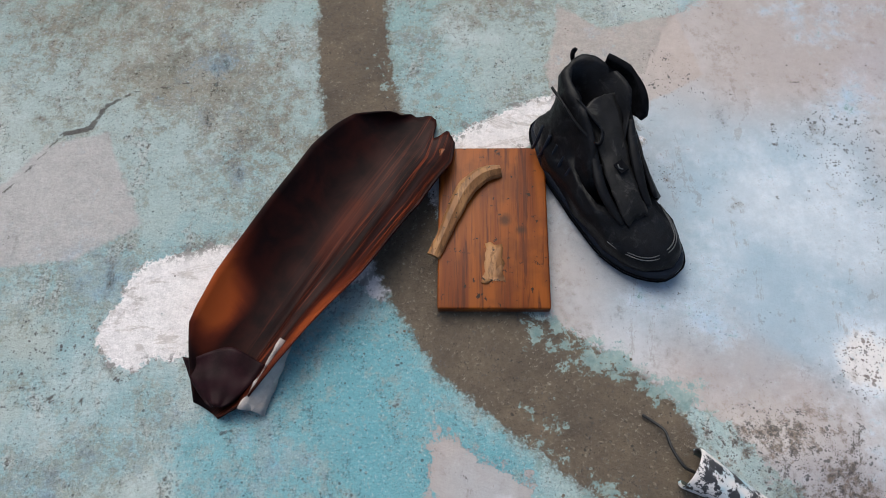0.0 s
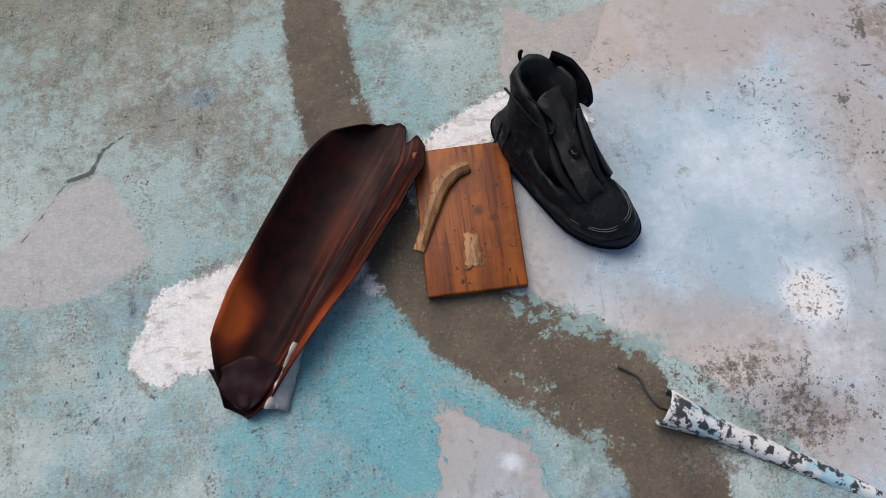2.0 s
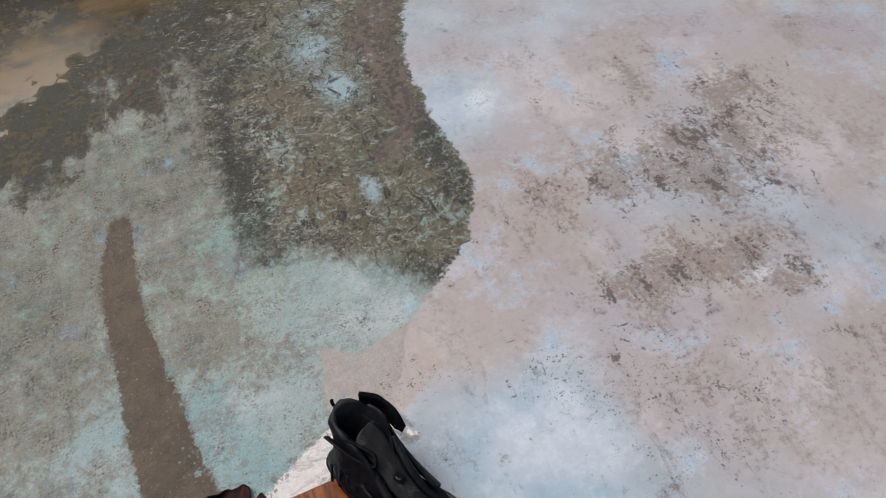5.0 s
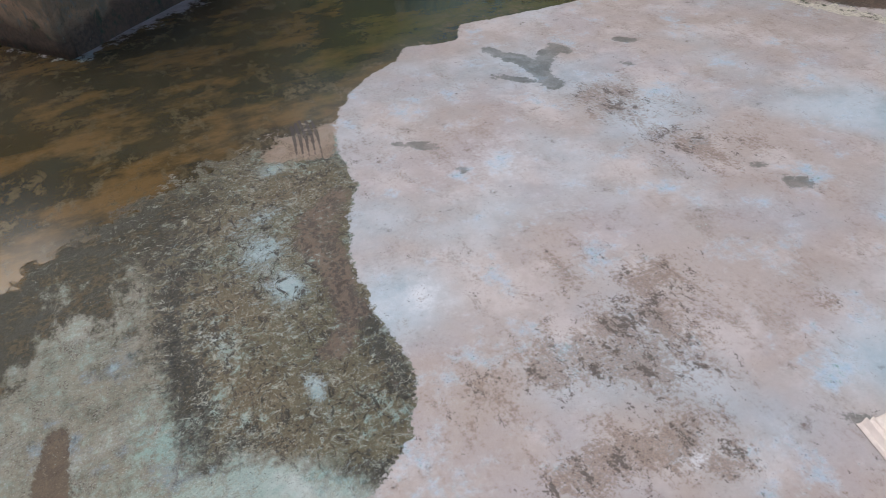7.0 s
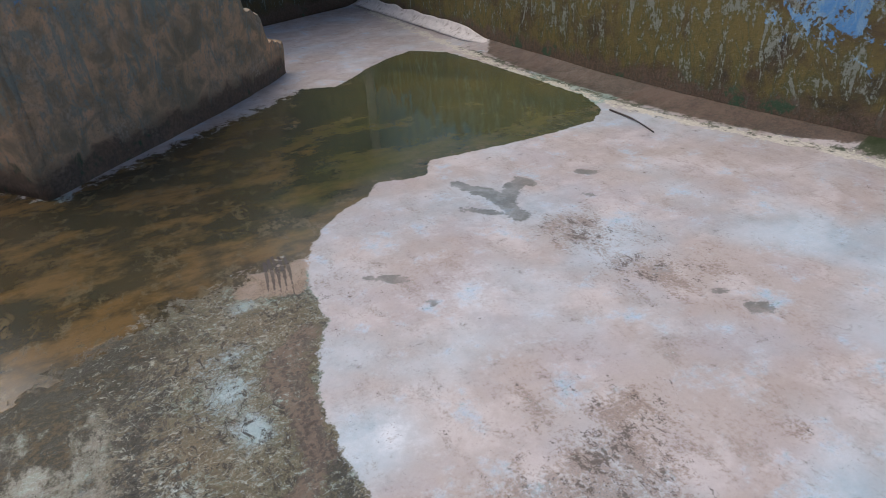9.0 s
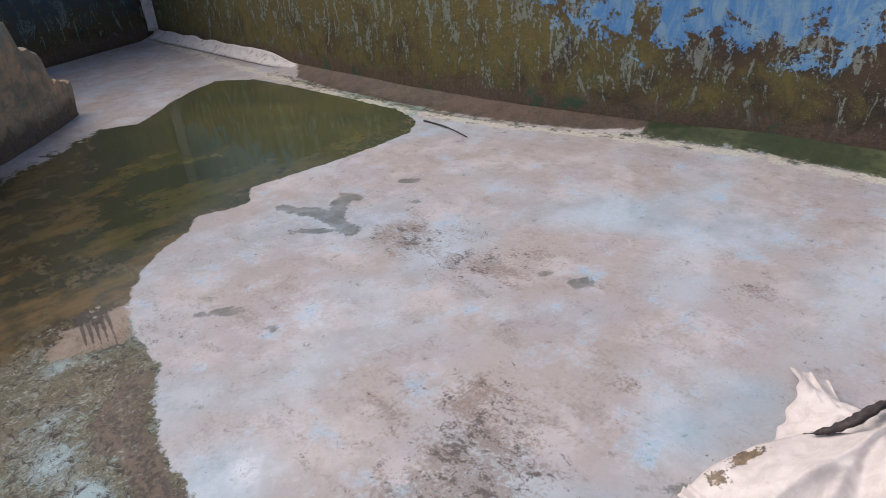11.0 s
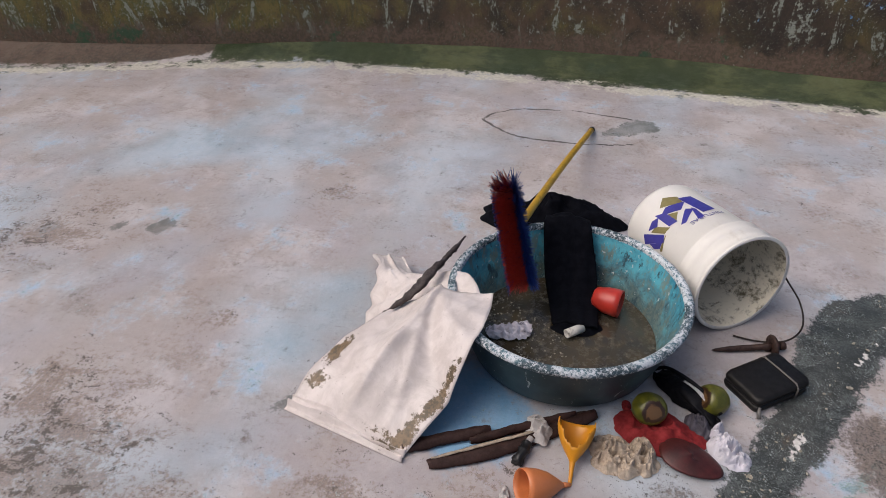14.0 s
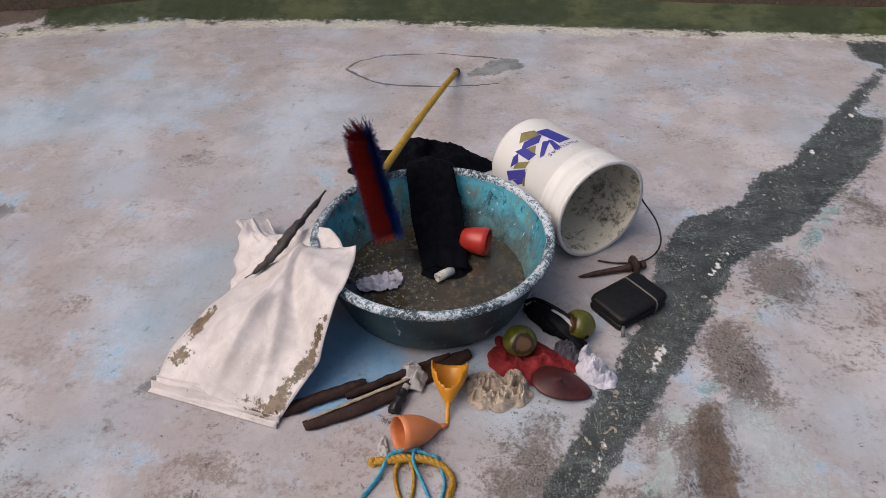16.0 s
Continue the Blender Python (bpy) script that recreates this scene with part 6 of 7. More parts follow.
def sack_panel(name, corner, mud_rows, sag, seed, label="", creases=(), bow=0.0, over=False):
    """A limp panel between four corners (hem left, hem right, top right, top left)."""
    c = [np.array(p, float) for p in corner]
    n = 44
    U, V = np.meshgrid(np.linspace(0, 1, n), np.linspace(0, 1, n), indexing="ij")
    P = (c[0] * (1 - V[..., None]) + c[1] * V[..., None]) * (1 - U[..., None]) + (c[3] * (1 - V[..., None]) + c[2] * V[..., None]) * U[..., None]
    wr = np.zeros(U.shape)
    for i in range(n):
        for j in range(n):
            q = (U[i, j] * 3, V[i, j] * 3, seed)
            wr[i, j] = 0.014 * noise.noise(q) + 0.005 * (0.5 - abs(noise.noise((U[i, j] * 5, V[i, j] * 4, seed + 3)))) + 0.002 * noise.noise((U[i, j] * 17, V[i, j] * 15, seed))
    wr = 0.35 * wr + 0.075 * facets(U, V, 16, int(seed) + 2) + 0.03 * facets(U, V, 70, int(seed) + 5)
    bulge = sag * np.sin(np.pi * U) * np.sin(np.pi * (0.15 + 0.7 * V))
    for a, b, h, w in creases:
        # a folded ridge along V = a + b U
        bulge += h * np.exp(-np.abs(V - a - b * U) / w) * np.minimum(1, U * 4)
    P[..., 2] += (wr * np.minimum(1, U * 5) + bulge)
    P[..., 2] = np.maximum(P[..., 2], 0.003 + 0.002 * np.abs(np.sin(U * 40)))
    P[..., 1] -= bow * np.sin(np.pi * U) * V
    P[..., 1] += bow * 0.6 * np.sin(np.pi * U) * (1 - V)
    if over:
        # draped over the rim of the basin
        d = np.hypot(P[..., 0] - BASIN_AT.x, P[..., 1] - BASIN_AT.y)
        k = np.clip((0.46 - d) / 0.13, 0, 1)
        P[..., 2] = np.maximum(P[..., 2], 0.2125 * k * (1.6 - 0.6 * k) * np.minimum(1, U * 3) + wr * 0.4 * (k < 1) + np.maximum(wr, -0.001) * (k == 1))
    mud = np.zeros(U.shape)
    for u, v, ru, rv, w in mud_rows:
        mud += w * np.exp(-((U - u) / ru) ** 2 - ((V - v) / rv) ** 2)
    bm = sheet(P)
    me = bpy.data.meshes.new(name)
    for f in bm.faces:
        f.smooth = True
    bm.to_mesh(me)
    bm.free()
    attribute(me, "mud", mud), attribute(me, "su", U), attribute(me, "sv", V)
    me.materials.append(SACK)
    ob = new(name, me)
    ob.modifiers.new("thick", "SOLIDIFY").thickness = 0.0012
    ob.parent = sack
    return tagged(ob, label) if label else ob


sack_panel("front_panel", ((1.614, 0.505, 0.004), (1.53, 0.185, 0.004), (1.89, 0.05, 0.222), (1.895, 0.325, 0.095)),
           ((0.15, 0.92, 0.22, 0.07, 0.78), (0.40, 0.95, 0.2, 0.05, 0.6), (0.22, 0.12, 0.10, 0.10, 1.0), (0.5, 0.06, 0.16, 0.07, 1.0), (0.05, 0.75, 0.04, 0.3, 0.6), (0.05, 0.2, 0.04, 0.2, 0.4)), 0.028, 1.0, creases=((0.46, 0.05, 0.050, 0.30), (0.46, 0.05, 0.010, 0.03), (0.25, 0.5, 0.008, 0.03), (0.80, -0.35, 0.012, 0.025)), bow=0.05, over=True)


def sack_back():
    """The limp upper sheet: its free edge on the floor, its throat gathered at the basin's rim."""
    free = spline(((1.857, 0.409, 0.006), (1.943, 0.415, 0.03), (2.006, 0.418, 0.06), (2.1, 0.430, 0.08), (2.25, 0.50, 0.02)), 40)
    held = spline(((1.885, 0.075, 0.211), (1.943, 0.115, 0.216), (1.995, 0.180, 0.19), (2.05, 0.290, 0.11), (2.22, 0.39, 0.05)), 40)
    rows, mud, su, sv = [], [], [], []
    crease = facets(*np.meshgrid(np.linspace(0, 1, 40), np.linspace(0, 1, 40), indexing="ij"), 18, 6)
    for k, (a, b) in enumerate(zip(free, held)):
        row, f = [], k / 39
        for n_, w in enumerate(np.linspace(0, 1, 40)):
            p = a * (1 - w) + b * w
            q = 1 - abs(noise.fractal((f * 2.6 + w, w * 3 - f * 1.5, 2.0), 0.9, 2.1, 3)) * 2
            z = p[2] + 0.016 * (q - 0.5) * math.sin(math.pi * min(1, 0.12 + 0.76 * w)) * (1 - 0.8 * f) + 0.02 * math.sin(math.pi * w) * math.sin(math.pi * f)
            # one sharp fold running down the sheet
            z += 0.10 * crease[k, n_] * (1 - 0.7 * f)
            z += 0.018 * math.exp(-abs(w - 0.35 - 0.2 * f) / 0.05) * (1 - 0.6 * f)
            row.append((p[0], p[1] + 0.010 * noise.noise((f * 9, w * 4, 6)), max(0.004, z)))
            mud.append(0.15 * (f < 0.2)), su.append(f), sv.append(w)
        rows.append(row)
    bm = sheet(rows)
    me = bpy.data.meshes.new("back_panel")
    for f in bm.faces:
        f.smooth = True
    bm.to_mesh(me)
    bm.free()
    attribute(me, "mud", mud), attribute(me, "su", su), attribute(me, "sv", sv)
    me.materials.append(SACK)
    ob = new("back_panel", me)
    ob.modifiers.new("thick", "SOLIDIFY").thickness = 0.0012
    ob.parent = sack
    return tagged(ob, "crumpled thin upper sheet of the sack")


sack_back()
sack_panel("hem", ((1.597, 0.512, 0.003), (1.512, 0.185, 0.003), (1.552, 0.180, 0.014), (1.634, 0.502, 0.014)), ((0.5, 0.85, 0.5, 0.2, 0.7),), 0.004, 9.0, "stitched folded hem")

BARK = plain("dry_leaf", (0.050, 0.036, 0.034), 0.65, 0.45, 60, bump=0.002)


def curled_leaf():
    """A dead leaf rolled into a thin spindle, with a bent stalk."""
    mid = spline(((1.868, 0.337, 0.125), (1.876, 0.308, 0.142), (1.893, 0.276, 0.165), (1.922, 0.250, 0.188), (1.965, 0.225, 0.208), (2.019, 0.204, 0.214), (2.056, 0.188, 0.222), (2.114, 0.171, 0.226)), 48)
    rad = np.interp(np.arange(48) / 47, (0, 0.1, 0.2, 0.3, 0.45, 0.62, 0.72, 0.76, 0.85, 0.95, 1.0), (0.0015, 0.002, 0.009, 0.014, 0.0145, 0.012, 0.008, 0.006, 0.0095, 0.004, 0.001))
    return rumple(tube([tuple(p) for p in mid], list(rad), 14, flat=0.7), 0.006, 45, 1.0)


thing("dry_leaf", curled_leaf(), BARK, "rolled dark brown dry leaf lying on the sack", "leaf")

# ---- litter round the basin ----
HUSK = plain("palm_husk", (0.045, 0.022, 0.018), 0.6, 0.45, 40, bump=0.002, spec=0.25)
PITH = plain("husk_pith", (0.42, 0.34, 0.26), 0.8, 0.3, 60)


def husk_strip(points, width, up, seed):
    """A dry split stalk: a shallow gutter in section, ragged at its ends."""
    mid = spline(points, 34)
    rows = []
    for i, p in enumerate(mid):
        f = i / 33
        t = mid[min(i + 1, 33)] - mid[max(i - 1, 0)]
        n = np.array((-t[1], t[0], 0)) / np.hypot(t[0], t[1])
        w = width * (0.55 + 0.45 * min(1, 6 * f, 6 * (1 - f))) * (1 + 0.12 * noise.noise((f * 9, seed, 0)))
        rows.append([tuple(p + n * w * v + np.array((0, 0, up * (1 - v * v) + 0.002 * noise.noise((v * 3, f * 12, seed))))) for v in np.linspace(-1, 1, 9)])
    return rumple(sheet(rows, thick=0.004), 0.002, 60, seed)


stalk = base("palm_stalk", Matrix(), "split dry dark brown palm stalk with pale pith", "palm stalk")
part("upper_strip", husk_strip(((1.548, 0.195, 0.006), (1.60, 0.10, 0.008), (1.648, 0.005, 0.008)), 0.018, 0.014, 1.0), HUSK, stalk)
part("lower_strip", husk_strip(((1.520, 0.125, 0.005), (1.60, -0.02, 0.006), (1.68, -0.13, 0.006), (1.755, -0.232, 0.008)), 0.024, 0.012, 4.0), HUSK, stalk)
part("pith", husk_strip(((1.528, 0.118, 0.019), (1.575, 0.038, 0.021), (1.625, -0.045, 0.021), (1.655, -0.092, 0.020)), 0.0045, 0.003, 7.0), PITH, stalk, "pale stripe of bare pith")
part("ridge", husk_strip(((1.60, 0.045, 0.010), (1.665, -0.06, 0.012), (1.735, -0.185, 0.012)), 0.012, 0.014, 9.0), HUSK, stalk)

BAG = plain("grubby_plastic", (0.44, 0.42, 0.41), 0.4, 0.2, 40, dirt=(0.18, 0.16, 0.14))
clod = base("plastic_scrap", Matrix(), "grubby white plastic scrap tied with black tape", "plastic scrap")
part("scrap", lump(1.672, -0.103, 0.045, 0.030, 0.034, 2.4, 0.6, 30, 0.3, z0=0.012), BAG, clod)
part("neck", tube(spline(((1.638, -0.092, 0.018), (1.622, -0.085, 0.016), (1.606, -0.079, 0.014)), 10), [0.008] * 5 + [0.006] * 5, 10), BAG, clod)
part("tape", rumple(tube(spline(((1.622, -0.085, 0.016), (1.598, -0.078, 0.016), (1.566, -0.068, 0.012)), 16), 0.0125, 12), 0.006, 70, 2.0), BLACKP, clod, "wrapped black tape")
thing("rag_scrap", rumple(lump(1.478, -0.058, 0.030, 0.014, 0.016, 8.2, 0.6, 40, 0.2), 0.002, 60), BAG, "small soiled scrap of cloth under the orange goblet", "rag")

ORANGE = plain("orange_plastic", (0.62, 0.20, 0.070), 0.4, 0.10, 14, dirt=(0.52, 0.17, 0.06))
AMBER = plain("amber_plastic", (0.64, 0.265, 0.012), 0.35, 0.10, 14)


def goblet_bowl(r, h):
    t = 0.0016
    out = [(r * 0.10, 0.0), (r * 0.16, h * 0.06), (r * 0.45, h * 0.22), (r * 0.78, h * 0.44), (r * 0.96, h * 0.68), (r, h * 0.86), (r * 0.98, h)]
    return out + [(a - t, z) for a, z in out[::-1]]


goblet = base("plastic_goblet", Matrix(), "orange plastic goblet bowl without its foot, lying on its side", "goblet")
gob_at, gob_way = (1.535, -0.180, 0.010), Vector((-0.050, 0.092, 0.034))
part("bowl", lying(lathe(goblet_bowl(0.0375, 0.108), 48), gob_at, gob_way), ORANGE, goblet)
part("stub", lying(lathe([(0.0, -0.014), (0.0045, -0.013), (0.0055, -0.004), (0.0065, 0.004), (0.0, 0.006)], 18), gob_at, gob_way), ORANGE, goblet, "broken stub of the stem")


def broken_glass():
    """A goblet bowl with most of one side broken away, and its stem."""
    at, way = Vector((1.582, -0.190, 0.020)), Vector((0.095, 0.0, 0.055)).normalized()
    ob = base("broken_goblet", Matrix(), "broken amber plastic goblet with half of its bowl gone", "goblet")
    r, h, t = 0.043, 0.100, 0.0018
    prof = [(0.005, 0.0), (0.007, 0.008), (0.018, 0.024), (0.031, 0.045), (0.040, 0.068), (0.043, 0.086), (0.0425, h)]
    n = 40
    q = way.to_track_quat("Z", "Y").to_matrix().to_4x4()
    m = Matrix.Translation(at) @ q
    bm = bmesh.new()
    rows = []
    for i in range(15):
        z = h * i / 14
        rad = np.interp(z, [p[1] for p in prof], [p[0] for p in prof])
        row = []
        for k in range(n + 1):
            a = 2 * math.pi * k / n
            row.append((rad, a, z))
        rows.append(row)

    def keep(a, z):
        # local y is up: the break opens upwards and widens to the mouth
        if z < 0.030:
            return True
        off = abs((a - math.pi / 2 + math.pi) % (2 * math.pi) - math.pi)
        return off > 1.25 * ((z - 0.030) / 0.07) ** 0.6 + 0.10 * math.sin(z * 160)
    grid = [[bm.verts.new(m @ Vector((rr_ * math.cos(a), rr_ * math.sin(a), z))) for rr_, a, z in row[:-1]] for row in rows]
    for i in range(14):
        for k in range(n):
            a = 2 * math.pi * (k + 0.5) / n
            if keep(a, h * (i + 0.5) / 14):
                bm.faces.new((grid[i][k], grid[i][(k + 1) % n], grid[i + 1][(k + 1) % n], grid[i + 1][k]))
    bmesh.ops.delete(bm, geom=[v for v in bm.verts if not v.link_faces], context="VERTS")
    bmesh.ops.solidify(bm, geom=bm.faces[:], thickness=t)
    part("bowl", bm, AMBER, ob)
    part("stem", lying(lathe([(0.0, -0.076), (0.008, -0.075), (0.0085, -0.071), (0.005, -0.066), (0.0042, -0.03), (0.005, -0.008), (0.007, 0.008), (0.0, 0.012)], 20), at, way), AMBER, ob)
    return ob


broken_glass()

# twine: a yellow hank bound with blue cord
YROPE = plain("yellow_rope", (0.50, 0.26, 0.02), 0.7, 0.35, 120, bump=0.001)
BROPE = plain("blue_twine", (0.055, 0.36, 0.50), 0.55, 0.3, 120, bump=0.001)
hank = base("rope_hank", Matrix(), "short hank of yellow rope with loose blue twine", "rope")


def rope(points, radius, n=60, twist=3):
    """Strands laid round one another."""
    mid = spline(points, n)
    bm = bmesh.new()
    for s in range(twist):
        pts = []
        for i, p in enumerate(mid):
            a = i * 0.75 + 2 * math.pi * s / twist
            pts.append((p[0] + radius * 0.5 * math.cos(a), p[1] + radius * 0.3 * math.sin(a), p[2] + radius * 0.5 * math.sin(a)))
        tube(pts, radius * 0.62, 6, bm)
    return bm


part("yellow_strand", rope(((1.440, -0.048, 0.008), (1.442, -0.075, 0.012), (1.446, -0.105, 0.015), (1.448, -0.135, 0.015), (1.444, -0.165, 0.013), (1.430, -0.195, 0.009), (1.405, -0.212, 0.007), (1.37, -0.206, 0.006), (1.33, -0.20, 0.006)), 0.0085), YROPE, hank)
part("yellow_strand", rope(((1.446, -0.10, 0.010), (1.420, -0.092, 0.008), (1.385, -0.098, 0.006), (1.34, -0.118, 0.005), (1.32, -0.14, 0.005)), 0.0055), YROPE, hank)
part("yellow_strand", rope(((1.440, -0.12, 0.012), (1.415, -0.130, 0.008), (1.38, -0.132, 0.006), (1.33, -0.125, 0.005)), 0.005), YROPE, hank)
part("knot", lump(1.440, -0.040, 0.012, 0.012, 0.014, 3.0, 0.4, 60), YROPE, hank, "frayed yellow end")
part("blue_strand", rope(((1.30, 0.0, 0.004), (1.355, -0.03, 0.005), (1.405, -0.058, 0.008), (1.448, -0.075, 0.018), (1.462, -0.10, 0.020), (1.464, -0.13, 0.018), (1.462, -0.155, 0.010), (1.455, -0.18, 0.008)), 0.0048), BROPE, hank)
part("blue_strand", rope(((1.475, -0.135, 0.010), (1.462, -0.128, 0.022), (1.435, -0.128, 0.020), (1.40, -0.148, 0.008), (1.355, -0.17, 0.005), (1.31, -0.19, 0.004)), 0.0048), BROPE, hank)
part("blue_strand", rope(((1.455, -0.175, 0.010), (1.43, -0.185, 0.010), (1.395, -0.195, 0.007), (1.345, -0.187, 0.005), (1.31, -0.183, 0.004)), 0.0045), BROPE, hank)

CREAM = plain("cream_rag", (0.50, 0.41, 0.32), 0.85, 0.35, 50, bump=0.003, dirt=(0.13, 0.09, 0.06))
rag = base("cream_rag", Matrix(), "crumpled cream rag soiled with brown", "rag")
part("spread", lump(1.645, -0.278, 0.055, 0.054, 0.044, 1.3, 0.85, 30, 0.0, 96), CREAM, rag)
part("twisted_end", lump(1.655, -0.345, 0.052, 0.038, 0.052, 6.6, 0.85, 30, 0.3, 96), CREAM, rag)
part("folded_edge", lump(1.625, -0.315, 0.034, 0.052, 0.034, 11.3, 0.8, 30, 0.5, 72), CREAM, rag)


SCARLET = plain("red_cloth", (0.24, 0.010, 0.012), 0.85, 0.4, 40, bump=0.0015)
thing("red_cloth", lump(1.735, -0.385, 0.068, 0.105, 0.034, 4.4, 0.5, 22, -0.15), SCARLET, "crumpled bright red cloth under a green fruit", "cloth")
OXBLOOD = plain("oxblood_sole", (0.070, 0.012, 0.010), 0.42, 0.5, 30, bump=0.001)
bm = sheet([[(1.664 + 0.062 * u * (0.55 + 0.0 * v) * 0 + (0.046 * math.cos(a)) * k * (1 + 0.25 * math.sin(a)), -0.448 + 0.072 * math.sin(a) * k, 0.016 + 0.012 * (1 - k * k) + 0.006 * math.sin(a)) for a in np.linspace(0, 2 * math.pi, 40, endpoint=False) for u, v in ((0, 0),)] for k in np.linspace(0.0, 1, 12)], closed_v=True)
bmesh.ops.remove_doubles(bm, verts=bm.verts, dist=1e-4)
bmesh.ops.recalc_face_normals(bm, faces=bm.faces)
bmesh.ops.solidify(bm, geom=bm.faces[:], thickness=0.006)
bmesh.ops.transform(bm, matrix=Matrix.Translation((1.664, -0.448, 0)) @ pose(0, 0, 0, 0, 0, -18) @ Matrix.Translation((-1.664, 0.448, 0)), verts=bm.verts)
thing("shoe_insole", bm, OXBLOOD, "dark red glossy shoe insole beside the rag", "insole")

TISSUE = plain("white_tissue", (0.62, 0.60, 0.66), 0.85, 0.12, 40, bump=0.001, dirt=(0.34, 0.35, 0.42))
tis = base("tissue", Matrix(), "crumpled white tissue on the slimy strip", "tissue")
part("wad", lump(1.716, -0.528, 0.042, 0.040, 0.050, 9.1, 0.8, 34, 0.2, 56), TISSUE, tis)
part("corner", lump(1.695, -0.552, 0.036, 0.028, 0.026, 2.8, 0.8, 40, 0.6, 44), TISSUE, tis)
part("peak", lump(1.755, -0.515, 0.026, 0.020, 0.050, 5.7, 0.7, 45, 0.1, 40), TISSUE, tis)


def fruit_material():
    m = Nodes("rotting_fruit", 0.3)
    a = m.noise(30, 5, 0.65, warp=0.6)
    c = m.mix(m.step(a, 0.35, 0.65), (0.125, 0.12, 0.012), (0.065, 0.068, 0.010))
    spot = m.calc("ADD", m.attr("rot"), m.calc("MULTIPLY", m.calc("SUBTRACT", a, 0.5), 1.2))
    c = m.mix(m.step(spot, 0.42, 0.52), c, (0.035, 0.016, 0.008))
    c = m.mix(m.step(spot, 0.8, 0.95), c, (0.14, 0.075, 0.03))
    m.bump(a, 0.001, 0.5)
    return m.done(c)


FRUIT = fruit_material()


def fruit(at, r, rot_way, label):
    bm = bmesh.new()
    bmesh.ops.create_uvsphere(bm, u_segments=32, v_segments=20, radius=r)
    d = Vector(rot_way).normalized()
    rot = []
    for v in bm.verts:
        k = v.co.normalized().dot(d)
        rot.append(1.2 * max(0.0, (k - 0.55) / 0.45))
        v.co *= 1 - 0.20 * max(0, k - 0.72) / 0.28 + 0.03 * noise.noise(v.co * 60)
        v.co.z *= 0.9
        v.co += Vector(at)
    me = bpy.data.meshes.new("green_fruit")
    for f in bm.faces:
        f.smooth = True
    bm.to_mesh(me)
    bm.free()
    attribute(me, "rot", rot)
    me.materials.append(FRUIT)
    ob = tagged(new("green_fruit", me), label, "fruit", "rotting fruits by the basin")
    return ob


fruit((1.760, -0.352, 0.052), 0.041, (-0.75, -0.25, 0.55), "yellow-green fruit, rotten open to brown, on the red cloth")
fruit((1.838, -0.502, 0.036), 0.040, (-0.35, 0.85, 0.45), "yellow-green fruit with a brown rotten side by the pouch")

POUCH = plain("black_pouch_cloth", (0.0045, 0.0045, 0.007), 0.6, 0.4, 40, bump=0.0015, spec=0.2)
pouch = base("black_pouch", Matrix(), "torn black pouch with a pale strip", "pouch")
bm = sheet([[(1.925 - 0.145 * u + 0.012 * math.sin(5 * v), -0.385 - 0.125 * u - 0.035 * v * (0.5 + math.sin(math.pi * u)), 0.006 + (0.045 * math.sin(math.pi * (0.12 + 0.8 * u)) * (1 - v * v) + 0.012 * noise.noise((u * 5, v * 3, 1)))) for v in np.linspace(-1, 1, 15)] for u in np.linspace(0, 1, 26)], thick=0.004)
for v in bm.verts:
    v.co.z = max(0.002, v.co.z)
part("cover", rumple(bm, 0.006, 40), POUCH, pouch)
part("strip", tube(spline(((1.872, -0.437, 0.052), (1.845, -0.462, 0.056), (1.820, -0.483, 0.050)), 12), 0.0062, 8, flat=0.3), plain("pale_tape", (0.50, 0.50, 0.50), 0.6, 0.15), pouch, "pale grey strip")
part("lining", lump(1.778, -0.475, 0.040, 0.030, 0.034, 7.2, 0.7, 40, 0.3), plain("grey_lining", (0.07, 0.065, 0.085), 0.7, 0.4), pouch, "frayed greyish lining")
part("edge", tube(spline(((1.93, -0.372, 0.02), (1.915, -0.395, 0.045), (1.88, -0.432, 0.058), (1.84, -0.478, 0.055), (1.80, -0.52, 0.03)), 20), 0.005, 8), POUCH, pouch)
thing("red_scrap", lump(1.805, -0.305, 0.018, 0.012, 0.008, 2.2, 0.6, 60), SCARLET, "small dark red scrap beside the fruit", "scrap")

# wallet
WALLET = plain("black_wallet_leather", (0.009, 0.008, 0.008), 0.5, 0.4, 50, bump=0.0008, spec=0.3)
PIPING = plain("grey_piping", (0.15, 0.14, 0.13), 0.5, 0.2)
wallet = base("wallet", pose(1.945, -0.640, 0, 0, 0, -52) @ Matrix.Diagonal((1.12, 1.12, 1.0, 1.0)), "thick black leather wallet with a grey strap", "wallet")
rows = []
for z, g in ((0.003, -0.006), (0.0045, 0.0), (0.014, 0.0025), (0.021, 0.0), (0.0225, -0.004), (0.026, 0.0), (0.034, 0.0025), (0.043, 0.0), (0.046, -0.007)):
    hx, hy, r = 0.074 + g, 0.051 + g, 0.014
    rows.append([(max(-hx + r, min(hx - r, 1e3 * math.cos(a))) + r * math.cos(a), max(-hy + r, min(hy - r, 1e3 * math.sin(a))) + r * math.sin(a), z + 0.003 * math.cos(a)) for a in (2 * math.pi * (k + 0.5) / 48 for k in range(48))])
bm = sheet(rows, closed_v=True)
bmesh.ops.holes_fill(bm, edges=[e for e in bm.edges if e.is_boundary])
part("body", bm, WALLET, wallet)
part("strap", tube([(0.035, -0.054, 0.004), (0.035, -0.0545, 0.036), (0.035, -0.046, 0.0475), (0.035, 0.0, 0.0485), (0.035, 0.046, 0.0475), (0.035, 0.0545, 0.036), (0.035, 0.054, 0.004)], 0.0022, 8), PIPING, wallet, "thin grey elastic strap")
part("clasp", box(bmesh.new(), 0.072, 0.086, 0.026, 0.040, 0.018, 0.036, 0.003), BLACKP, wallet)
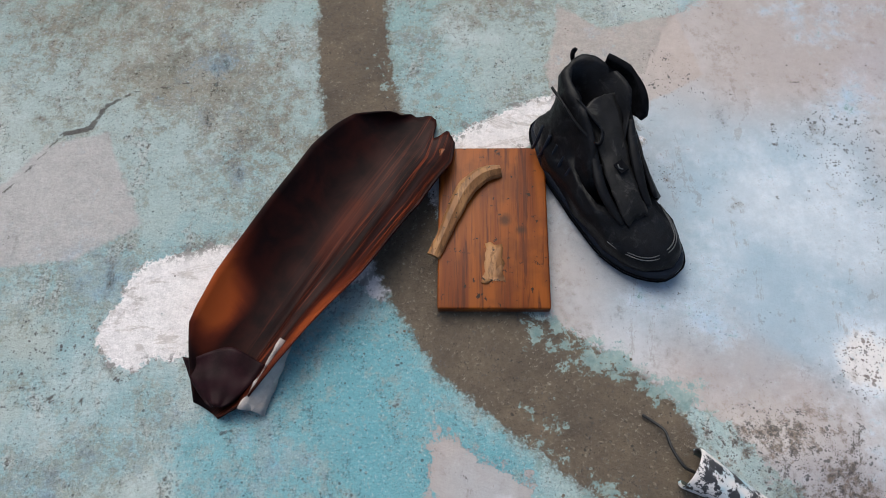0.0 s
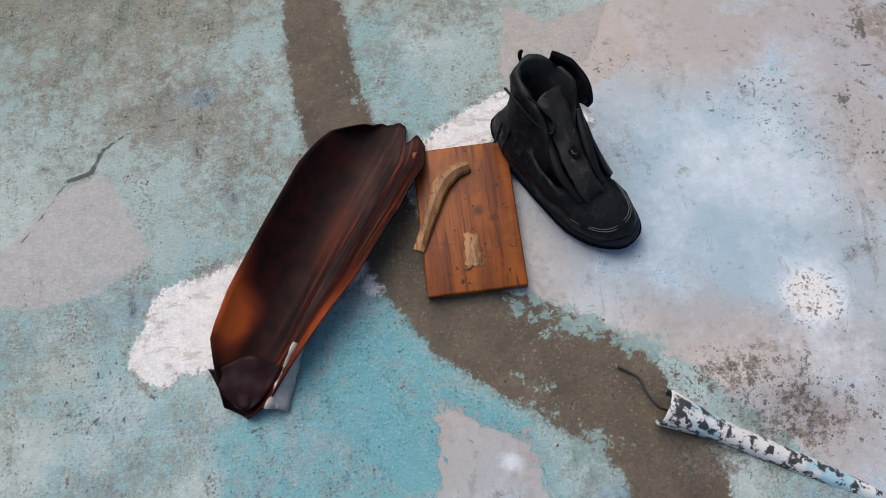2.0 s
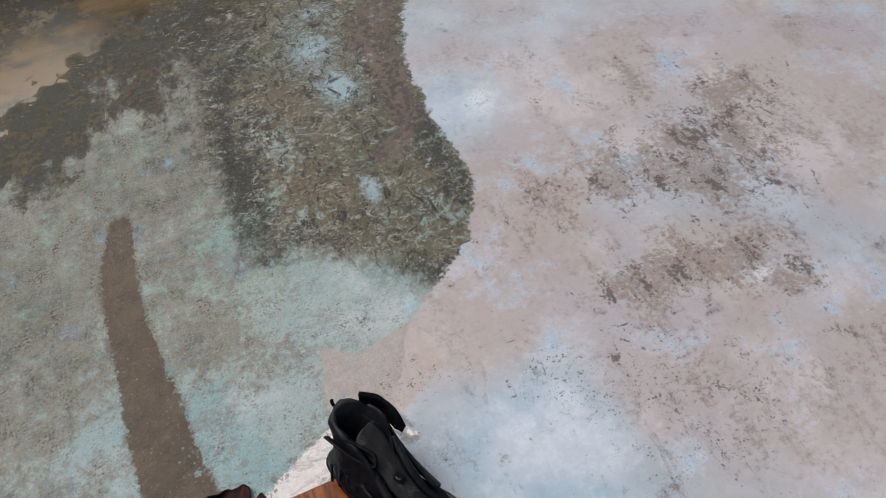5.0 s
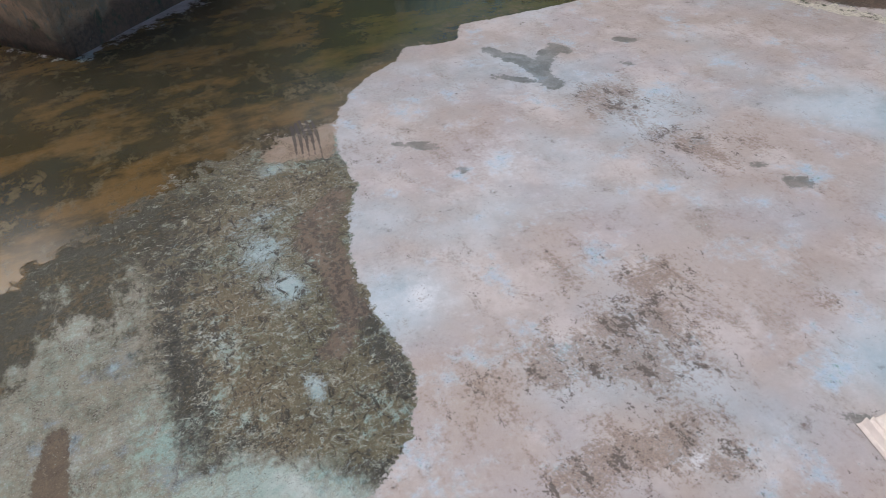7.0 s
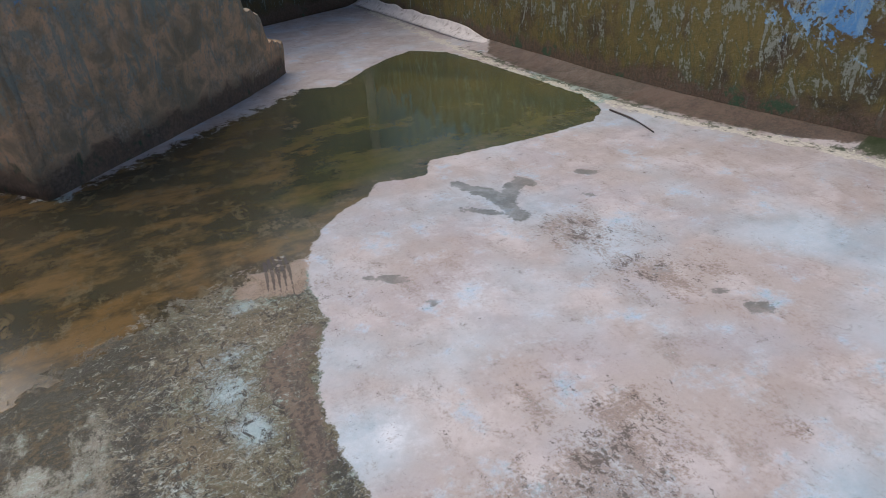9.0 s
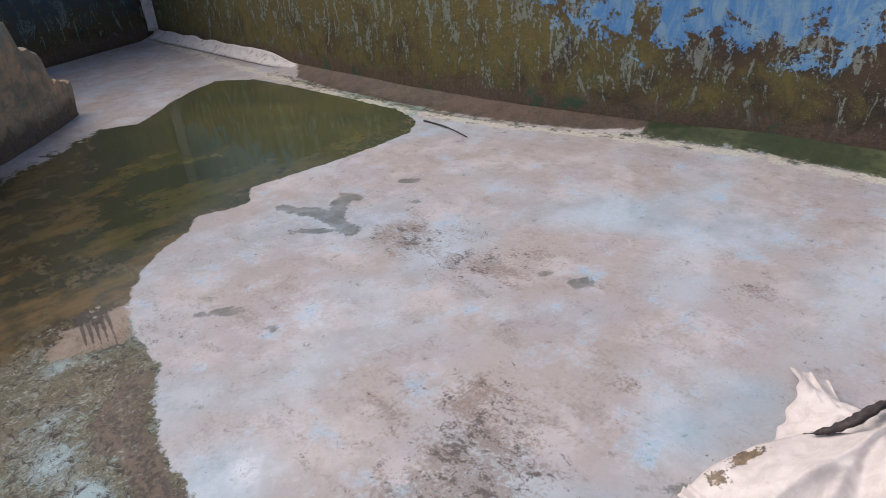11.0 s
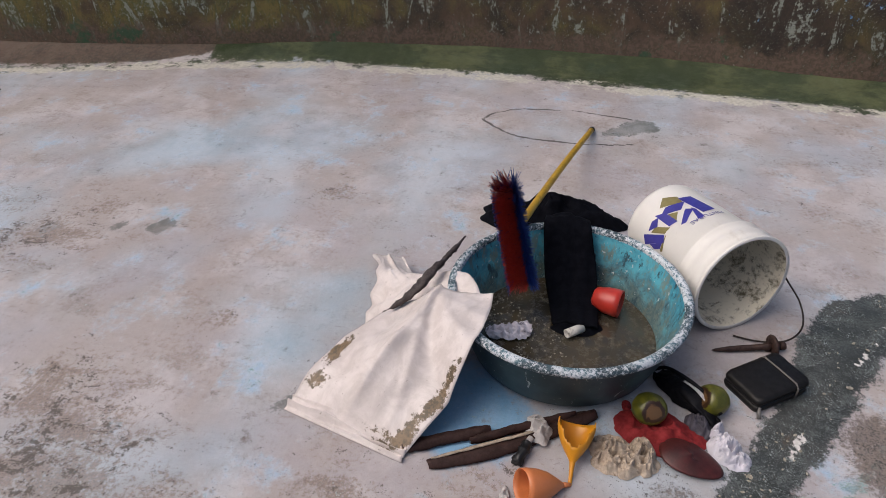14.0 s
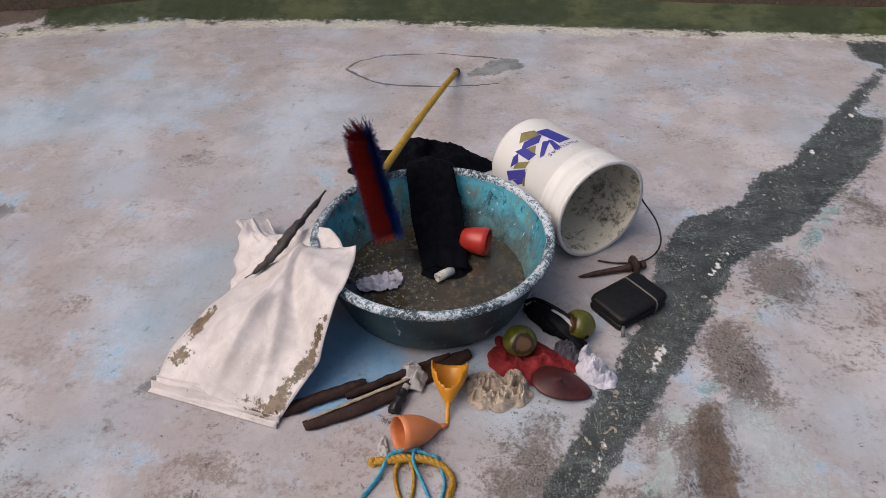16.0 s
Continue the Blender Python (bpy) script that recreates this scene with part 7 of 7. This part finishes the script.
part("zip_pull", tube([(-0.070, -0.052, 0.024), (-0.078, -0.060, 0.016), (-0.082, -0.066, 0.006)], [0.003, 0.0045, 0.0045], 8, flat=0.5), PIPING, wallet, "pale metal zip pull")

# rusty spike
RUST = plain("rusty_iron", (0.055, 0.028, 0.022), 0.6, 0.5, 70, 0.3, bump=0.0015)
spike = base("iron_spike", Matrix(), "rusty iron spike with a broad head lying on the floor", "spike")
sp_a, sp_way = Vector((2.052, -0.520, 0.006)), Vector((0.048, -0.178, 0.010))
part("shank", lying(lathe([(0.0, 0.0), (0.004, 0.012), (0.008, 0.05), (0.0085, 0.14), (0.012, 0.145), (0.012, 0.155), (0.0085, 0.158), (0.0085, 0.19), (0.0, 0.191)], 14), sp_a, sp_way), RUST, spike)
part("head", lying(lathe([(0.0, 0.160), (0.030, 0.160), (0.032, 0.164), (0.030, 0.169), (0.0, 0.170)], 24), sp_a, sp_way + Vector((0, 0, 0.0))), RUST, spike, "broad round washer head")
part("end_nut", lying(lathe([(0.0, 0.184), (0.012, 0.184), (0.012, 0.197), (0.0, 0.198)], 6), sp_a, sp_way), RUST, spike)

# twig at the edge of the water, crumbs of lime on the slimy strip
thing("twig", tube(spline(((3.26, 3.24, 0.006), (3.24, 3.0, 0.012), (3.19, 2.78, 0.008)), 20), [0.006] * 10 + [0.004] * 10, 8), BARK, "dark bare twig at the edge of the water", "twig")
bm = bmesh.new()
rr = random.Random(11)
for k in range(150):
    f = rr.random()
    i = rr.choice((2, 3, 4, 5, 5, 6, 6))
    (ax, ay, _), (bx, by, _) = GUTTER[i], GUTTER[i + 1]
    s = rr.uniform(0.001, 0.0038) * (1.6 if rr.random() < 0.08 else 1)
    x, y = ax + (bx - ax) * f + rr.gauss(0, 0.035), ay + (by - ay) * f + rr.gauss(0, 0.035)
    m4 = Matrix.Translation((x, y, 0.003 + float(floor_height(np.array(x), np.array(y))))) @ Euler((0, 0, rr.uniform(0, 6))).to_matrix().to_4x4() @ Matrix.Diagonal((s * rr.uniform(1, 2.2), s, s * 0.6, 1))
    bmesh.ops.create_icosphere(bm, subdivisions=1, radius=1.0, matrix=m4)
tagged(link("lime_crumbs", bm, CRUMB, False), "pale crumbs of lime scattered on the slimy strip", "debris", kind="stuff")
bm = bmesh.new()
for k in range(260):
    i = rr.choice((5, 6, 7, 8, 9, 10, 10, 9))
    (ax, ay, ar), (bx, by, _) = STRIP[i], STRIP[i + 1]
    f = rr.random()
    x, y = ax + (bx - ax) * f + rr.uniform(-1, 1) * ar, ay + (by - ay) * f + rr.uniform(-1, 1) * ar
    s = rr.uniform(0.0008, 0.0026)
    m4 = Matrix.Translation((x, y, 0.0005 + float(floor_height(np.array(x), np.array(y))))) @ Euler((0, 0, rr.uniform(0, 6))).to_matrix().to_4x4() @ Matrix.Diagonal((s * rr.uniform(1, 1.8), s, s * 0.7, 1))
    bmesh.ops.create_icosphere(bm, subdivisions=1, radius=1.0, matrix=m4)
tagged(link("grit", bm, plain("grit_stone", (0.20, 0.16, 0.12), 0.8, 0.5, 200), False), "loose grit in the bare mortar channel", "grit", kind="stuff")
